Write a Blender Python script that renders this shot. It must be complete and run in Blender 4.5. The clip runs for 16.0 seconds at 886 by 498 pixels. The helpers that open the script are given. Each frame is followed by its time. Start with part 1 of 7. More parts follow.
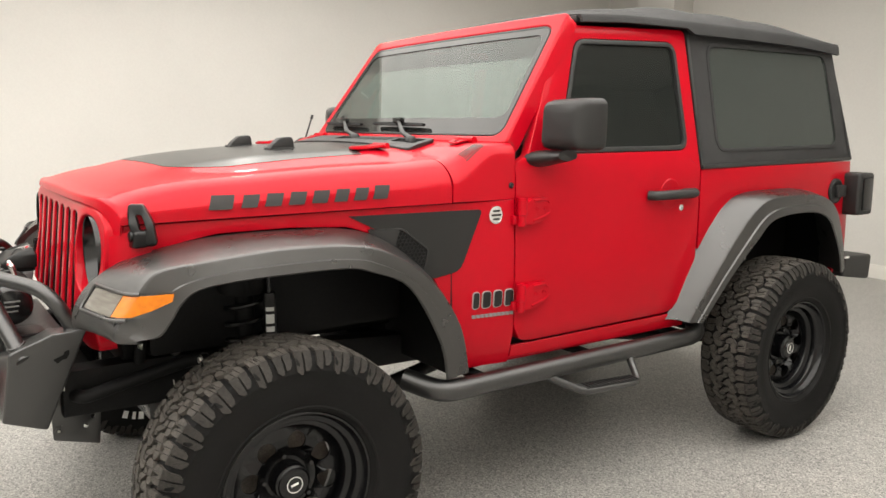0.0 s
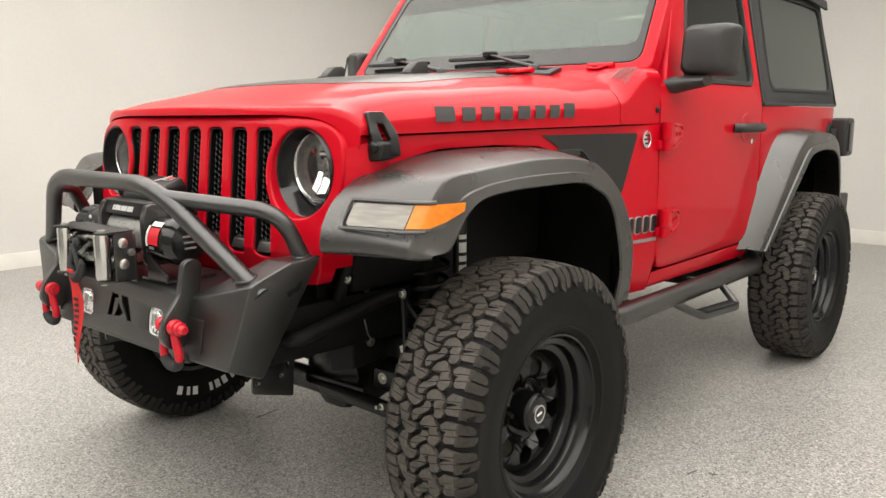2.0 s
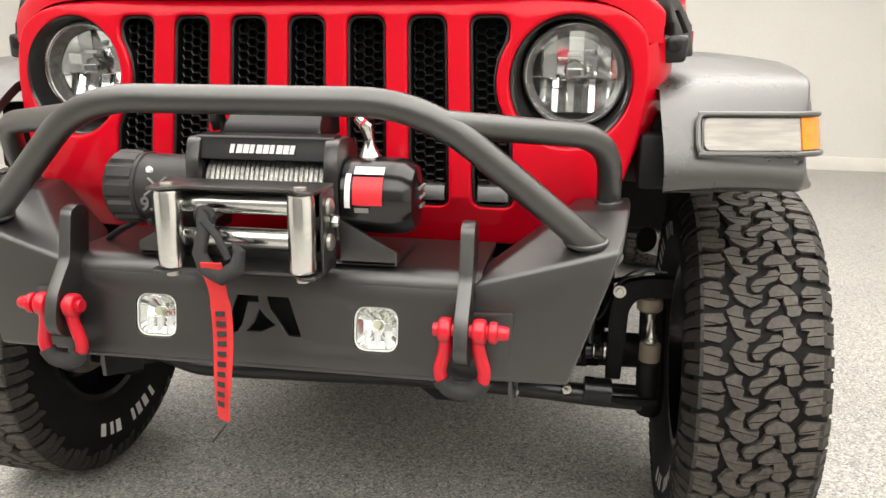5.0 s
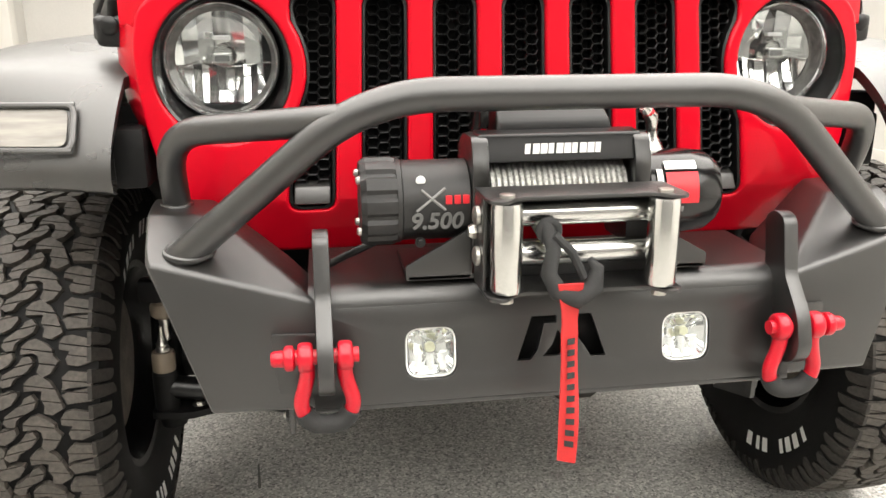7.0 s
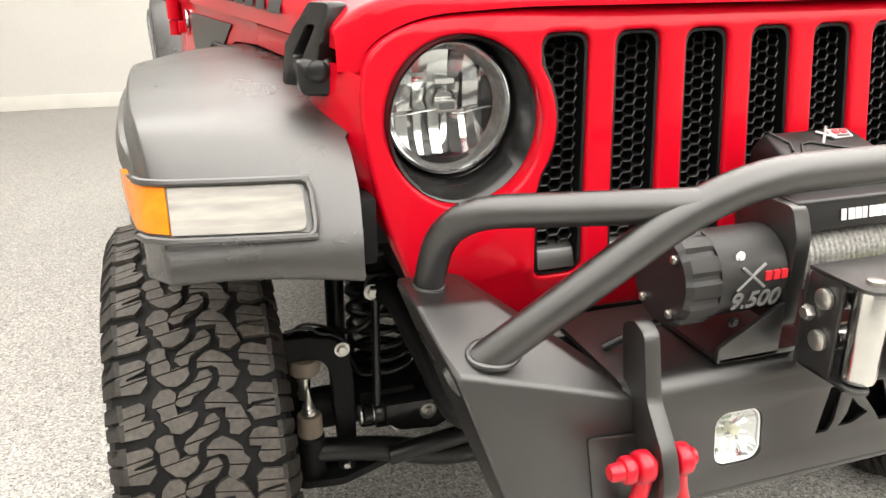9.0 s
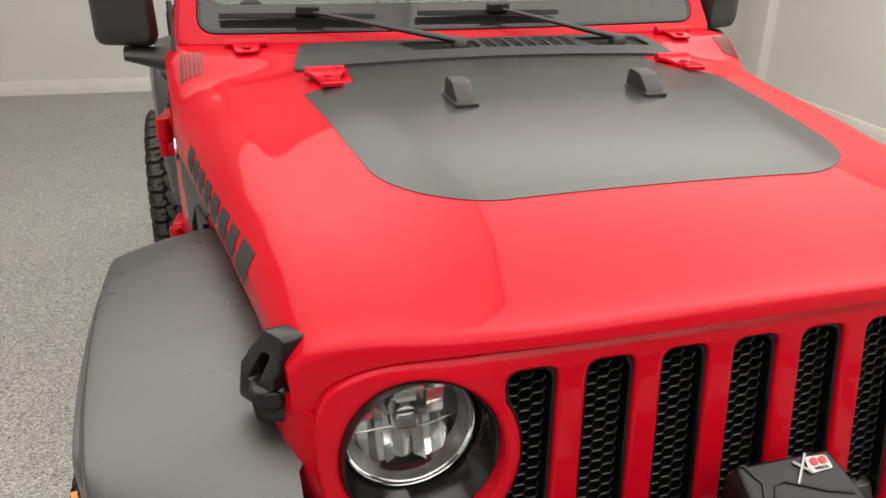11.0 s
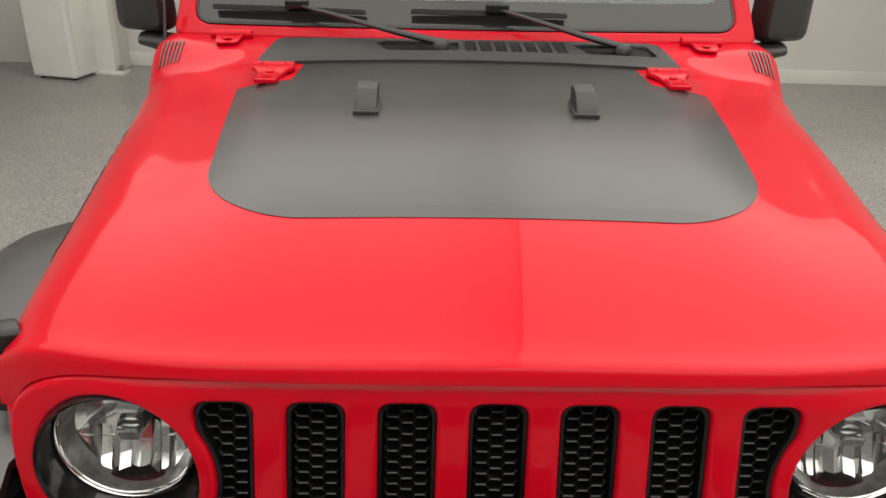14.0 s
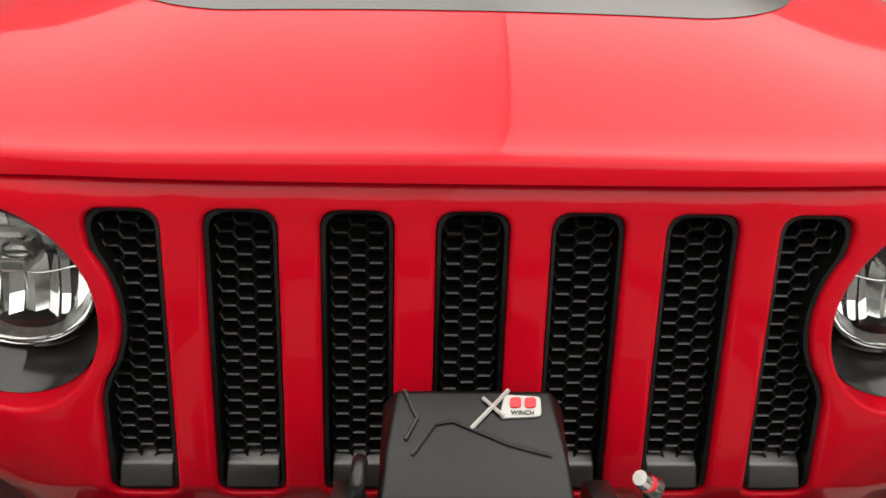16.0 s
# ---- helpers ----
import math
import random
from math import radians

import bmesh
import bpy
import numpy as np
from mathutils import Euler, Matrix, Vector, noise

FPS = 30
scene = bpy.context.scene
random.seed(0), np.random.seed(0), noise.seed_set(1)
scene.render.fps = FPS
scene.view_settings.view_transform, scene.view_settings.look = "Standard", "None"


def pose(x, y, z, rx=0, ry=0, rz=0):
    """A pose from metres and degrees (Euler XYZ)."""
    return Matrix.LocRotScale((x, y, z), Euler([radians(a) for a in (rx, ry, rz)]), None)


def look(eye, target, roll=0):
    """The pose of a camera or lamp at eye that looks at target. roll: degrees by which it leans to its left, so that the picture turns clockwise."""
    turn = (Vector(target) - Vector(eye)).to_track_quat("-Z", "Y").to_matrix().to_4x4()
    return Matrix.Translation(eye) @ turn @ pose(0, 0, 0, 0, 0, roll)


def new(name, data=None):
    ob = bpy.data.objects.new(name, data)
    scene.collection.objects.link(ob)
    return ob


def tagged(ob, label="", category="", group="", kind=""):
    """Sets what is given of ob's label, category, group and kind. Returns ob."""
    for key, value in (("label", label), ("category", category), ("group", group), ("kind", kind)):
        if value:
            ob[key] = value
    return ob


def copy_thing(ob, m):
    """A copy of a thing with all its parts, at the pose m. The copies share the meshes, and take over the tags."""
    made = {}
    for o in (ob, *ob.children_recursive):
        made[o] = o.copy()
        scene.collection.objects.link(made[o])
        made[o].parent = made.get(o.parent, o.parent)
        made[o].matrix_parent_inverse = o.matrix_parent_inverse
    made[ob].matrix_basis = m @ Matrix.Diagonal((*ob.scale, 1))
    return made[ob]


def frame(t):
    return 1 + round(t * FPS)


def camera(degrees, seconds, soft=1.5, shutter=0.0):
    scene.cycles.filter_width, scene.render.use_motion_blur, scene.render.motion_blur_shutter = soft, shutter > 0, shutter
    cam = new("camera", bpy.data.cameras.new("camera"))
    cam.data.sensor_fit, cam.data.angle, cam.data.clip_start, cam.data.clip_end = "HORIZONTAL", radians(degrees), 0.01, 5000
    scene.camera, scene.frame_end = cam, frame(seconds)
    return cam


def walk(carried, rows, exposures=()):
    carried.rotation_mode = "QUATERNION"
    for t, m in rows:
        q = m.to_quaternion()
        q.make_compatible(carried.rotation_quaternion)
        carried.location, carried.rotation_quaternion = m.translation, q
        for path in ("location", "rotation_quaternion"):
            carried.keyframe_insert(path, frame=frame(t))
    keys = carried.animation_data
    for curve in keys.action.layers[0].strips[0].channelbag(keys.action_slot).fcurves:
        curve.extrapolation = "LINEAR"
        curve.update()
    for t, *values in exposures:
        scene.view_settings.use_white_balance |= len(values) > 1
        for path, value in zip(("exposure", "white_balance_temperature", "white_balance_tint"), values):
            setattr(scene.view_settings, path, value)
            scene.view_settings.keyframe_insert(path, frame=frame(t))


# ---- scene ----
cam = camera(58.7, 16.0)
PATH = [
    (0, (2.916, -0.853, 1.463), (1.288, 0.264, 1.147), -0.0),
    (0.5, (2.743, -1.13, 1.422), (1.181, 0.079, 1.108), -0.1),
    (1, (2.575, -1.413, 1.363), (1.09, -0.112, 1.046), -0.1),
    (1.5, (2.318, -1.562, 1.29), (0.918, -0.17, 0.97), -0.2),
    (2, (2.049, -1.696, 1.225), (0.757, -0.206, 0.896), -0.2),
    (2.5, (1.788, -1.785, 1.178), (0.625, -0.194, 0.837), -0.2),
    (3, (1.522, -1.799, 1.14), (0.5, -0.118, 0.778), -0.3),
    (3.5, (1.261, -1.851, 1.13), (0.394, -0.091, 0.744), -0.4),
    (3.7, (1.166, -1.871, 1.128), (0.362, -0.083, 0.73), -0.3),
    (5.8, (0.151, -1.807, 1.143), (0.082, 0.125, 0.632), 0.3),
    (6, (0.079, -1.8, 1.14), (0.069, 0.134, 0.631), 0.2),
    (6.5, (-0.128, -1.791, 1.142), (0.021, 0.135, 0.624), -0.0),
    (7, (-0.329, -1.709, 1.144), (-0.037, 0.195, 0.608), -0.3),
    (7.5, (-0.517, -1.654, 1.151), (-0.107, 0.221, 0.588), -0.3),
    (8, (-0.69, -1.594, 1.151), (-0.196, 0.248, 0.55), -0.4),
    (8.5, (-0.786, -1.489, 1.171), (-0.238, 0.325, 0.529), -0.4),
    (9, (-0.83, -1.402, 1.289), (-0.24, 0.382, 0.603), -0.3),
    (9.5, (-0.843, -1.321, 1.443), (-0.237, 0.443, 0.721), 0.1),
    (10, (-0.808, -1.24, 1.569), (-0.194, 0.502, 0.803), 0.3),
    (10.2, (-0.794, -1.214, 1.616), (-0.184, 0.524, 0.835), 0.5),
    (12.3, (-0.365, -1.201, 1.818), (-0.115, 0.591, 0.965), 1.3),
    (12.5, (-0.306, -1.195, 1.821), (-0.097, 0.6, 0.964), 1.4),
    (13, (-0.193, -1.204, 1.818), (-0.068, 0.599, 0.963), 1.3),
    (13.5, (-0.13, -1.212, 1.811), (-0.059, 0.594, 0.955), 1.5),
    (14, (-0.085, -1.202, 1.772), (-0.055, 0.607, 0.919), 1.2),
    (14.5, (-0.049, -1.171, 1.693), (-0.038, 0.639, 0.843), 1.1),
    (15, (-0.032, -1.142, 1.619), (-0.018, 0.668, 0.768), 1.1),
    (15.5, (-0.018, -1.096, 1.568), (-0.006, 0.682, 0.652), 0.9),
    (16, (-0.05, -1.093, 1.53), (0.006, 0.656, 0.56), 1.5),
]
EXPOSURES = [(0, 0.11), (1, 0.06), (2, 0.1), (3.5, 0.14), (5.0, 0.5), (6, 0.74), (7.5, 0.81), (8.5, 0.82), (9.0, 0.86), (9.5, 0.12), (10, -0.1), (11.2, -0.28), (12.5, -0.43), (14, -0.42), (15, -0.34), (16, -0.2)]
walk(cam, [(t, look(eye, target, roll)) for t, eye, target, roll in PATH], EXPOSURES)

import collections

# ---- world and lights ----
world = bpy.data.worlds.new("studio_world")
scene.world = world
world.use_nodes = True
world.node_tree.nodes["Background"].inputs[0].default_value = (0.8, 0.85, 0.9, 1)
world.node_tree.nodes["Background"].inputs[1].default_value = 0.05
ROOM_X0, ROOM_X1, ROOM_Y0, ROOM_Y1, ROOM_Z = -4.74, 4.12, -6.2, 6.56, 3.3
GROUND = 0.022  # height of the floor
ROOM = Matrix.Translation((0, 0, GROUND)) @ Matrix.Rotation(radians(-2.6), 4, "Z")  # the room stands a little askew to the car


def area_lamp(x, y, sx, sy, watts, drop=0.075):
    data = bpy.data.lights.new("ceiling_lamp", "AREA")
    data.shape, data.size, data.size_y, data.energy = "RECTANGLE", sx, sy, watts
    data.color = (1.0, 0.965, 0.91)
    ob = new("ceiling_lamp", data)
    ob.matrix_basis = ROOM @ Matrix.Translation((x, y, ROOM_Z - drop))
    return ob


PANEL = (0.25, -0.8, 7.7, 10.4)  # the luminous ceiling: centre and size
SEAM = 0.261  # where its two halves meet
x_west, x_east = PANEL[0] - PANEL[2] / 2, PANEL[0] + PANEL[2] / 2
for share, rim, dip, weight in ((1.0, 0.0, 0.0, 0.4), (0.91, 0.56, 0.05, 0.2), (0.82, 1.1, 0.22, 0.2), (0.73, 1.6, 0.38, 0.2)):
    # each half is dimmer towards its rim
    for a, b, glow in ((x_west + rim, SEAM - 0.006 - dip, 7.0), (SEAM + 0.006, x_east - rim, 8.5)):
        area_lamp((a + b) / 2, PANEL[1], b - a, PANEL[3] * share, glow * weight * (b - a) * PANEL[3] * share, 0.060 + rim * 0.01)
SPOTS = [(-3.25, 1.2)]
for lx, ly in SPOTS:
    area_lamp(lx, ly, 0.09, 0.15, 5)


# ---- materials ----
def material(name, color=(0.5, 0.5, 0.5), rough=0.5, metal=0.0, coat=0.0, coat_rough=0.05, spec=0.5,
             grain=0.0, grain_scale=200.0, bump=0.0, bump_scale=300.0, stain=0.0, stain_scale=6.0, rough_var=0.0, stretch=None):
    """A principled surface with fine grain, broad stains, relief and uneven gloss."""
    m = bpy.data.materials.new(name)
    m.use_nodes = True
    nt = m.node_tree
    n, l = nt.nodes, nt.links
    p = n["Principled BSDF"]
    p.inputs["Base Color"].default_value = (*color, 1)
    p.inputs["Roughness"].default_value = rough
    p.inputs["Metallic"].default_value = metal
    p.inputs["Coat Weight"].default_value = coat
    p.inputs["Coat Roughness"].default_value = coat_rough
    p.inputs["Coat IOR"].default_value = 1.38
    p.inputs["Specular IOR Level"].default_value = spec
    tc = n.new("ShaderNodeTexCoord")
    where = tc.outputs["Object"]
    if stretch:
        mp = n.new("ShaderNodeMapping")
        mp.inputs["Scale"].default_value = stretch
        l.new(where, mp.inputs["Vector"])
        where = mp.outputs["Vector"]
    if grain or stain:
        last = None
        for amount, scale, detail in ((grain, grain_scale, 3), (stain, stain_scale, 5)):
            if not amount:
                continue
            tex = n.new("ShaderNodeTexNoise")
            tex.inputs["Scale"].default_value = scale
            tex.inputs["Detail"].default_value = detail
            l.new(where, tex.inputs["Vector"])
            mr = n.new("ShaderNodeMapRange")
            mr.inputs["From Min"].default_value, mr.inputs["From Max"].default_value = 0.3, 0.7
            mr.inputs["To Min"].default_value, mr.inputs["To Max"].default_value = 1 - amount, 1 + amount
            l.new(tex.outputs["Fac"], mr.inputs["Value"])
            if last is None:
                last = mr.outputs["Result"]
            else:
                mu = n.new("ShaderNodeMath")
                mu.operation = "MULTIPLY"
                l.new(last, mu.inputs[0])
                l.new(mr.outputs["Result"], mu.inputs[1])
                last = mu.outputs[0]
        mix = n.new("ShaderNodeVectorMath")
        mix.operation = "SCALE"
        mix.inputs[0].default_value = color
        l.new(last, mix.inputs["Scale"])
        l.new(mix.outputs["Vector"], p.inputs["Base Color"])
    if rough_var:
        tex = n.new("ShaderNodeTexNoise")
        tex.inputs["Scale"].default_value = stain_scale * 2
        tex.inputs["Detail"].default_value = 6
        l.new(where, tex.inputs["Vector"])
        mr = n.new("ShaderNodeMapRange")
        mr.inputs["To Min"].default_value, mr.inputs["To Max"].default_value = rough - rough_var, rough + rough_var
        l.new(tex.outputs["Fac"], mr.inputs["Value"])
        l.new(mr.outputs["Result"], p.inputs["Roughness"])
    if bump:
        tex = n.new("ShaderNodeTexNoise")
        tex.inputs["Scale"].default_value = bump_scale
        tex.inputs["Detail"].default_value = 2
        l.new(where, tex.inputs["Vector"])
        b = n.new("ShaderNodeBump")
        b.inputs["Strength"].default_value = bump
        b.inputs["Distance"].default_value = 0.002
        l.new(tex.outputs["Fac"], b.inputs["Height"])
        l.new(b.outputs["Normal"], p.inputs["Normal"])
    return m


def pane_material(name, tint, gloss_rough=0.02, ior=1.5, haze=0.0):
    """Thin glazing: a tinted see-through sheet with a Fresnel gloss, and a little haze, which in the windscreen stands
    in for light from behind.
    """
    m = bpy.data.materials.new(name)
    m.use_nodes = True
    nt = m.node_tree
    n, l = nt.nodes, nt.links
    n.remove(n["Principled BSDF"])
    out = n["Material Output"]
    tr = n.new("ShaderNodeBsdfTransparent")
    tr.inputs["Color"].default_value = (*tint, 1)
    df = n.new("ShaderNodeBsdfDiffuse")
    df.inputs["Color"].default_value = (0.25, 0.285, 0.262, 1)
    mh = n.new("ShaderNodeMixShader")
    mh.inputs["Fac"].default_value = haze
    gl = n.new("ShaderNodeBsdfGlossy")
    gl.inputs["Roughness"].default_value = gloss_rough
    # gloss rising towards grazing angles, alike on both sides of the sheet
    lw = n.new("ShaderNodeLayerWeight")
    lw.inputs["Blend"].default_value = 0.5
    pw = n.new("ShaderNodeMath")
    pw.operation = "POWER"
    pw.inputs[1].default_value = 5.0
    l.new(lw.outputs["Facing"], pw.inputs[0])
    fr = n.new("ShaderNodeMapRange")
    fr.inputs["To Min"].default_value, fr.inputs["To Max"].default_value = ((ior - 1) / (ior + 1)) ** 2, 0.9
    l.new(pw.outputs[0], fr.inputs["Value"])
    mx = n.new("ShaderNodeMixShader")
    l.new(tr.outputs[0], mh.inputs[1])
    l.new(df.outputs[0], mh.inputs[2])
    l.new(fr.outputs["Result"], mx.inputs["Fac"])
    l.new(mh.outputs[0], mx.inputs[1])
    l.new(gl.outputs[0], mx.inputs[2])
    l.new(mx.outputs[0], out.inputs["Surface"])
    return m


def floor_material():
    m = bpy.data.materials.new("speckled_epoxy")
    m.use_nodes = True
    nt = m.node_tree
    n, l = nt.nodes, nt.links
    p = n["Principled BSDF"]
    tc = n.new("ShaderNodeTexCoord")
    vor = n.new("ShaderNodeTexVoronoi")
    vor.inputs["Scale"].default_value = 190
    l.new(tc.outputs["Object"], vor.inputs["Vector"])
    sep = n.new("ShaderNodeSeparateColor")
    l.new(vor.outputs["Color"], sep.inputs["Color"])
    ramp = n.new("ShaderNodeValToRGB")
    e = ramp.color_ramp.elements
    e[0].position, e[0].color = 0.0, (0.085, 0.084, 0.08, 1)
    e[1].position, e[1].color = 0.2, (0.24, 0.235, 0.22, 1)
    for pos, c in ((0.5, (0.31, 0.303, 0.284, 1)), (0.8, (0.40, 0.39, 0.366, 1)), (0.95, (0.56, 0.545, 0.51, 1))):
        x = e.new(pos)
        x.color = c
    l.new(sep.outputs["Red"], ramp.inputs["Fac"])
    big = n.new("ShaderNodeTexNoise")
    big.inputs["Scale"].default_value, big.inputs["Detail"].default_value = 1.1, 6
    l.new(tc.outputs["Object"], big.inputs["Vector"])
    mr = n.new("ShaderNodeMapRange")
    mr.inputs["From Min"].default_value, mr.inputs["From Max"].default_value = 0.3, 0.7
    mr.inputs["To Min"].default_value, mr.inputs["To Max"].default_value = 0.91, 1.08
    l.new(big.outputs["Fac"], mr.inputs["Value"])
    sc = n.new("ShaderNodeVectorMath")
    sc.operation = "SCALE"
    l.new(ramp.outputs["Color"], sc.inputs[0])
    l.new(mr.outputs["Result"], sc.inputs["Scale"])
    l.new(sc.outputs["Vector"], p.inputs["Base Color"])
    rr = n.new("ShaderNodeMapRange")
    rr.inputs["To Min"].default_value, rr.inputs["To Max"].default_value = 0.25, 0.34
    l.new(big.outputs["Fac"], rr.inputs["Value"])
    l.new(rr.outputs["Result"], p.inputs["Roughness"])
    fine = n.new("ShaderNodeTexNoise")
    fine.inputs["Scale"].default_value, fine.inputs["Detail"].default_value = 150, 3
    l.new(tc.outputs["Object"], fine.inputs["Vector"])
    b = n.new("ShaderNodeBump")
    b.inputs["Strength"].default_value, b.inputs["Distance"].default_value = 0.3, 0.002
    l.new(fine.outputs["Fac"], b.inputs["Height"])
    l.new(b.outputs["Normal"], p.inputs["Normal"])
    return m


def emitter(name, color, strength):
    m = bpy.data.materials.new(name)
    m.use_nodes = True
    p = m.node_tree.nodes["Principled BSDF"]
    p.inputs["Base Color"].default_value = (*color, 1)
    p.inputs["Emission Color"].default_value = (*color, 1)
    p.inputs["Emission Strength"].default_value = strength
    return m


RED = material("red_paint", (0.43, 0.0015, 0.0105), 0.40, spec=0.05, coat=0.44, coat_rough=0.05, stain=0.03, stain_scale=3)
FLARE = material("grained_grey_black_plastic", (0.019, 0.018, 0.0167), 0.31, spec=1.0, grain=0.14, grain_scale=500, bump=0.22, bump_scale=900, stain=0.13, stain_scale=5, rough_var=0.14)
PLASTIC = material("textured_black_plastic", (0.013, 0.0127, 0.0124), 0.45, grain=0.2, grain_scale=500, bump=0.25, bump_scale=900, stain=0.08, rough_var=0.06)
POWDER = material("black_powder_coat", (0.0095, 0.0092, 0.0088), 0.30, spec=1.0, grain=0.15, grain_scale=600, bump=0.22, bump_scale=1200, stain=0.1, rough_var=0.025)
MESHBLACK = material("black_mesh_plastic", (0.004, 0.004, 0.004), 0.34, spec=0.35, stain=0.1)
GLOSSBLACK = material("gloss_black", (0.008, 0.008, 0.008), 0.18, stain=0.1)
DARK = material("dark_underbody", (0.005, 0.005, 0.005), 0.6, spec=0.2, grain=0.3, grain_scale=80, stain=0.2)
SATIN = material("satin_black_steel", (0.006, 0.006, 0.006), 0.3, spec=0.4, stain=0.15, rough_var=0.08)
RUBBER = material("tyre_rubber", (0.0055, 0.0053, 0.0051), 0.62, spec=0.18, grain=0.2, grain_scale=160, bump=0.2, bump_scale=500, stain=0.15, stain_scale=12)
TREAD = material("tread_rubber", (0.052, 0.0455, 0.0385), 0.68, grain=0.3, grain_scale=120, bump=0.35, bump_scale=400, stain=0.25, stain_scale=14)
SHOULDER = material("shoulder_rubber", (0.024, 0.0214, 0.0185), 0.65, spec=0.3, grain=0.3, grain_scale=120, bump=0.3, bump_scale=400, stain=0.25, stain_scale=14)
# darker copy of VINYL: the wing's weaker reflection is put into the colour
DIMMED_VINYL = material("dimmed_grey_vinyl", (0.014, 0.014, 0.0135), 0.36, spec=0.35, grain=0.05, stain=0.06)
VINYL = material("grey_vinyl_decal", (0.027, 0.027, 0.0255), 0.27, stain=0.06, stain_scale=4)
LETTER_VINYL = material("matt_grey_letter_vinyl", (0.035, 0.033, 0.032), 0.65, spec=0.2, stain=0.05)
FABRIC = material("black_soft_top_twill", (0.022, 0.022, 0.022), 0.85, grain=0.3, grain_scale=900, bump=0.5, bump_scale=1500, stain=0.15)
CHROME = material("chrome", (0.86, 0.86, 0.86), 0.06, metal=1.0)
STEEL = material("brushed_roller_steel", (0.64, 0.64, 0.62), 0.2, metal=1.0, grain=0.03, stain=0.05, rough_var=0.05)
ZINC = material("zinc_bolt", (0.55, 0.54, 0.5), 0.35, metal=1.0, stain=0.2)
RUST = material("cast_iron_worn", (0.16, 0.14, 0.12), 0.55, metal=0.5, grain=0.3, stain=0.35, stain_scale=20)
SHACKLE_RED = material("red_enamel", (0.46, 0.004, 0.016), 0.34, spec=0.3, coat=0.5, coat_rough=0.1, grain=0.06, grain_scale=300, stain=0.08, stain_scale=40)
STRAP_RED = material("red_webbing", (0.52, 0.02, 0.02), 0.75, grain=0.12, grain_scale=900, bump=0.4, bump_scale=1500, stain=0.08, stain_scale=30)
WEB_BLACK = material("black_webbing", (0.018, 0.018, 0.018), 0.8, grain=0.2, grain_scale=700, bump=0.4, bump_scale=1200)
ROPE = material("steel_wire_rope", (0.42, 0.42, 0.40), 0.42, metal=0.8, grain=0.35, grain_scale=220, bump=0.6, bump_scale=400)
WHITE_PRINT = material("white_print", (0.78, 0.78, 0.76), 0.5, stain=0.05)
GREY_PRINT = material("grey_print", (0.2, 0.2, 0.195), 0.5, stain=0.05)
SILVER_PRINT = material("silver_print", (0.36, 0.355, 0.345), 0.35, metal=0.4, stain=0.08)
MOTOR_PRINT = material("dull_grey_print", (0.13, 0.13, 0.128), 0.45, stain=0.08)
RED_PRINT = material("red_print", (0.6, 0.02, 0.03), 0.4, stain=0.05)
YELLOW_PRINT = material("yellow_print", (0.6, 0.6, 0.06), 0.5, stain=0.05)
FOG_LED = material("yellowish_led_lens", (0.7, 0.69, 0.5), 0.3, stain=0.1)
BUSHING = material("tan_rubber_bushing", (0.19, 0.155, 0.115), 0.6, stain=0.2)
AMBER = material("amber_lens", (0.60, 0.165, 0.002), 0.25, spec=0.3, coat=0.35, stain=0.12, stain_scale=60)
CLEAR_LENS = material("frosted_clear_lens", (0.175, 0.163, 0.141), 0.16, coat=0.4, grain=0.22, grain_scale=16, stain=0.16, stain_scale=7, stretch=(1, 1, 9))
TAIL_RED = material("dark_red_lens", (0.20, 0.002, 0.006), 0.15, coat=0.6, stain=0.05)
# its pale haze replaces the brightness that would show through the cabin
GLASS = pane_material("windscreen_glass", (0.66, 0.77, 0.71), 0.005, 1.5, 0.22)
# upper glass tinted darker in place of the dim roof lining behind it
DIMMED_GLASS = pane_material("dimmed_top_glass", (0.45, 0.47, 0.46), 0.015, 1.5, 0.12)
TINTED = pane_material("tinted_glass", (0.14, 0.15, 0.15), 0.015, 1.5, 0.05)
VINYL_PANE = pane_material("smoked_vinyl_window", (0.16, 0.156, 0.15), 0.07, 1.5, 0.17)
LAMP_GLASS = pane_material("lamp_glass", (0.93, 0.94, 0.94), 0.01, 1.45, 0.0)
FRIT = material("black_glass_border", (0.02, 0.021, 0.02), 0.08, stain=0.1)
SEAT = material("charcoal_seat_cloth", (0.035, 0.035, 0.036), 0.9, grain=0.2, bump=0.4, bump_scale=500)
DASH = material("dash_plastic", (0.03, 0.03, 0.03), 0.6, bump=0.2, bump_scale=700)
WALL = material("white_wall_paint", (0.66, 0.646, 0.613), 0.55, grain=0.02, grain_scale=60, bump=0.08, bump_scale=120, stain=0.03, stain_scale=1.2)
# grey tone chosen so the unseen south wall throws less light on the nose
DIMMING_WALL = material("dimming_wall_grey", (0.20, 0.197, 0.189), 0.55, grain=0.02, grain_scale=60, stain=0.04, stain_scale=1.2)
SCUFF = material("rubber_scuff", (0.09, 0.088, 0.082), 0.5, grain=0.3, grain_scale=90)
RIM_BLACK = material("black_wheel_paint", (0.004, 0.004, 0.0045), 0.24, spec=0.35, stain=0.1)
TRIM = material("white_trim_paint", (0.78, 0.76, 0.71), 0.42, stain=0.05, stain_scale=4)
CEIL = material("ceiling_paint", (0.82, 0.81, 0.78), 0.7, stain=0.03, stain_scale=2)
APPLIANCE = material("white_appliance_plastic", (0.78, 0.77, 0.74), 0.35, stain=0.03)
FLOOR = floor_material()
LED = emitter("led_diffuser", (1.0, 0.97, 0.92), 0.9)
FROST = material("bright_lamp_reflector", (0.9, 0.9, 0.89), 0.09, metal=0.95)
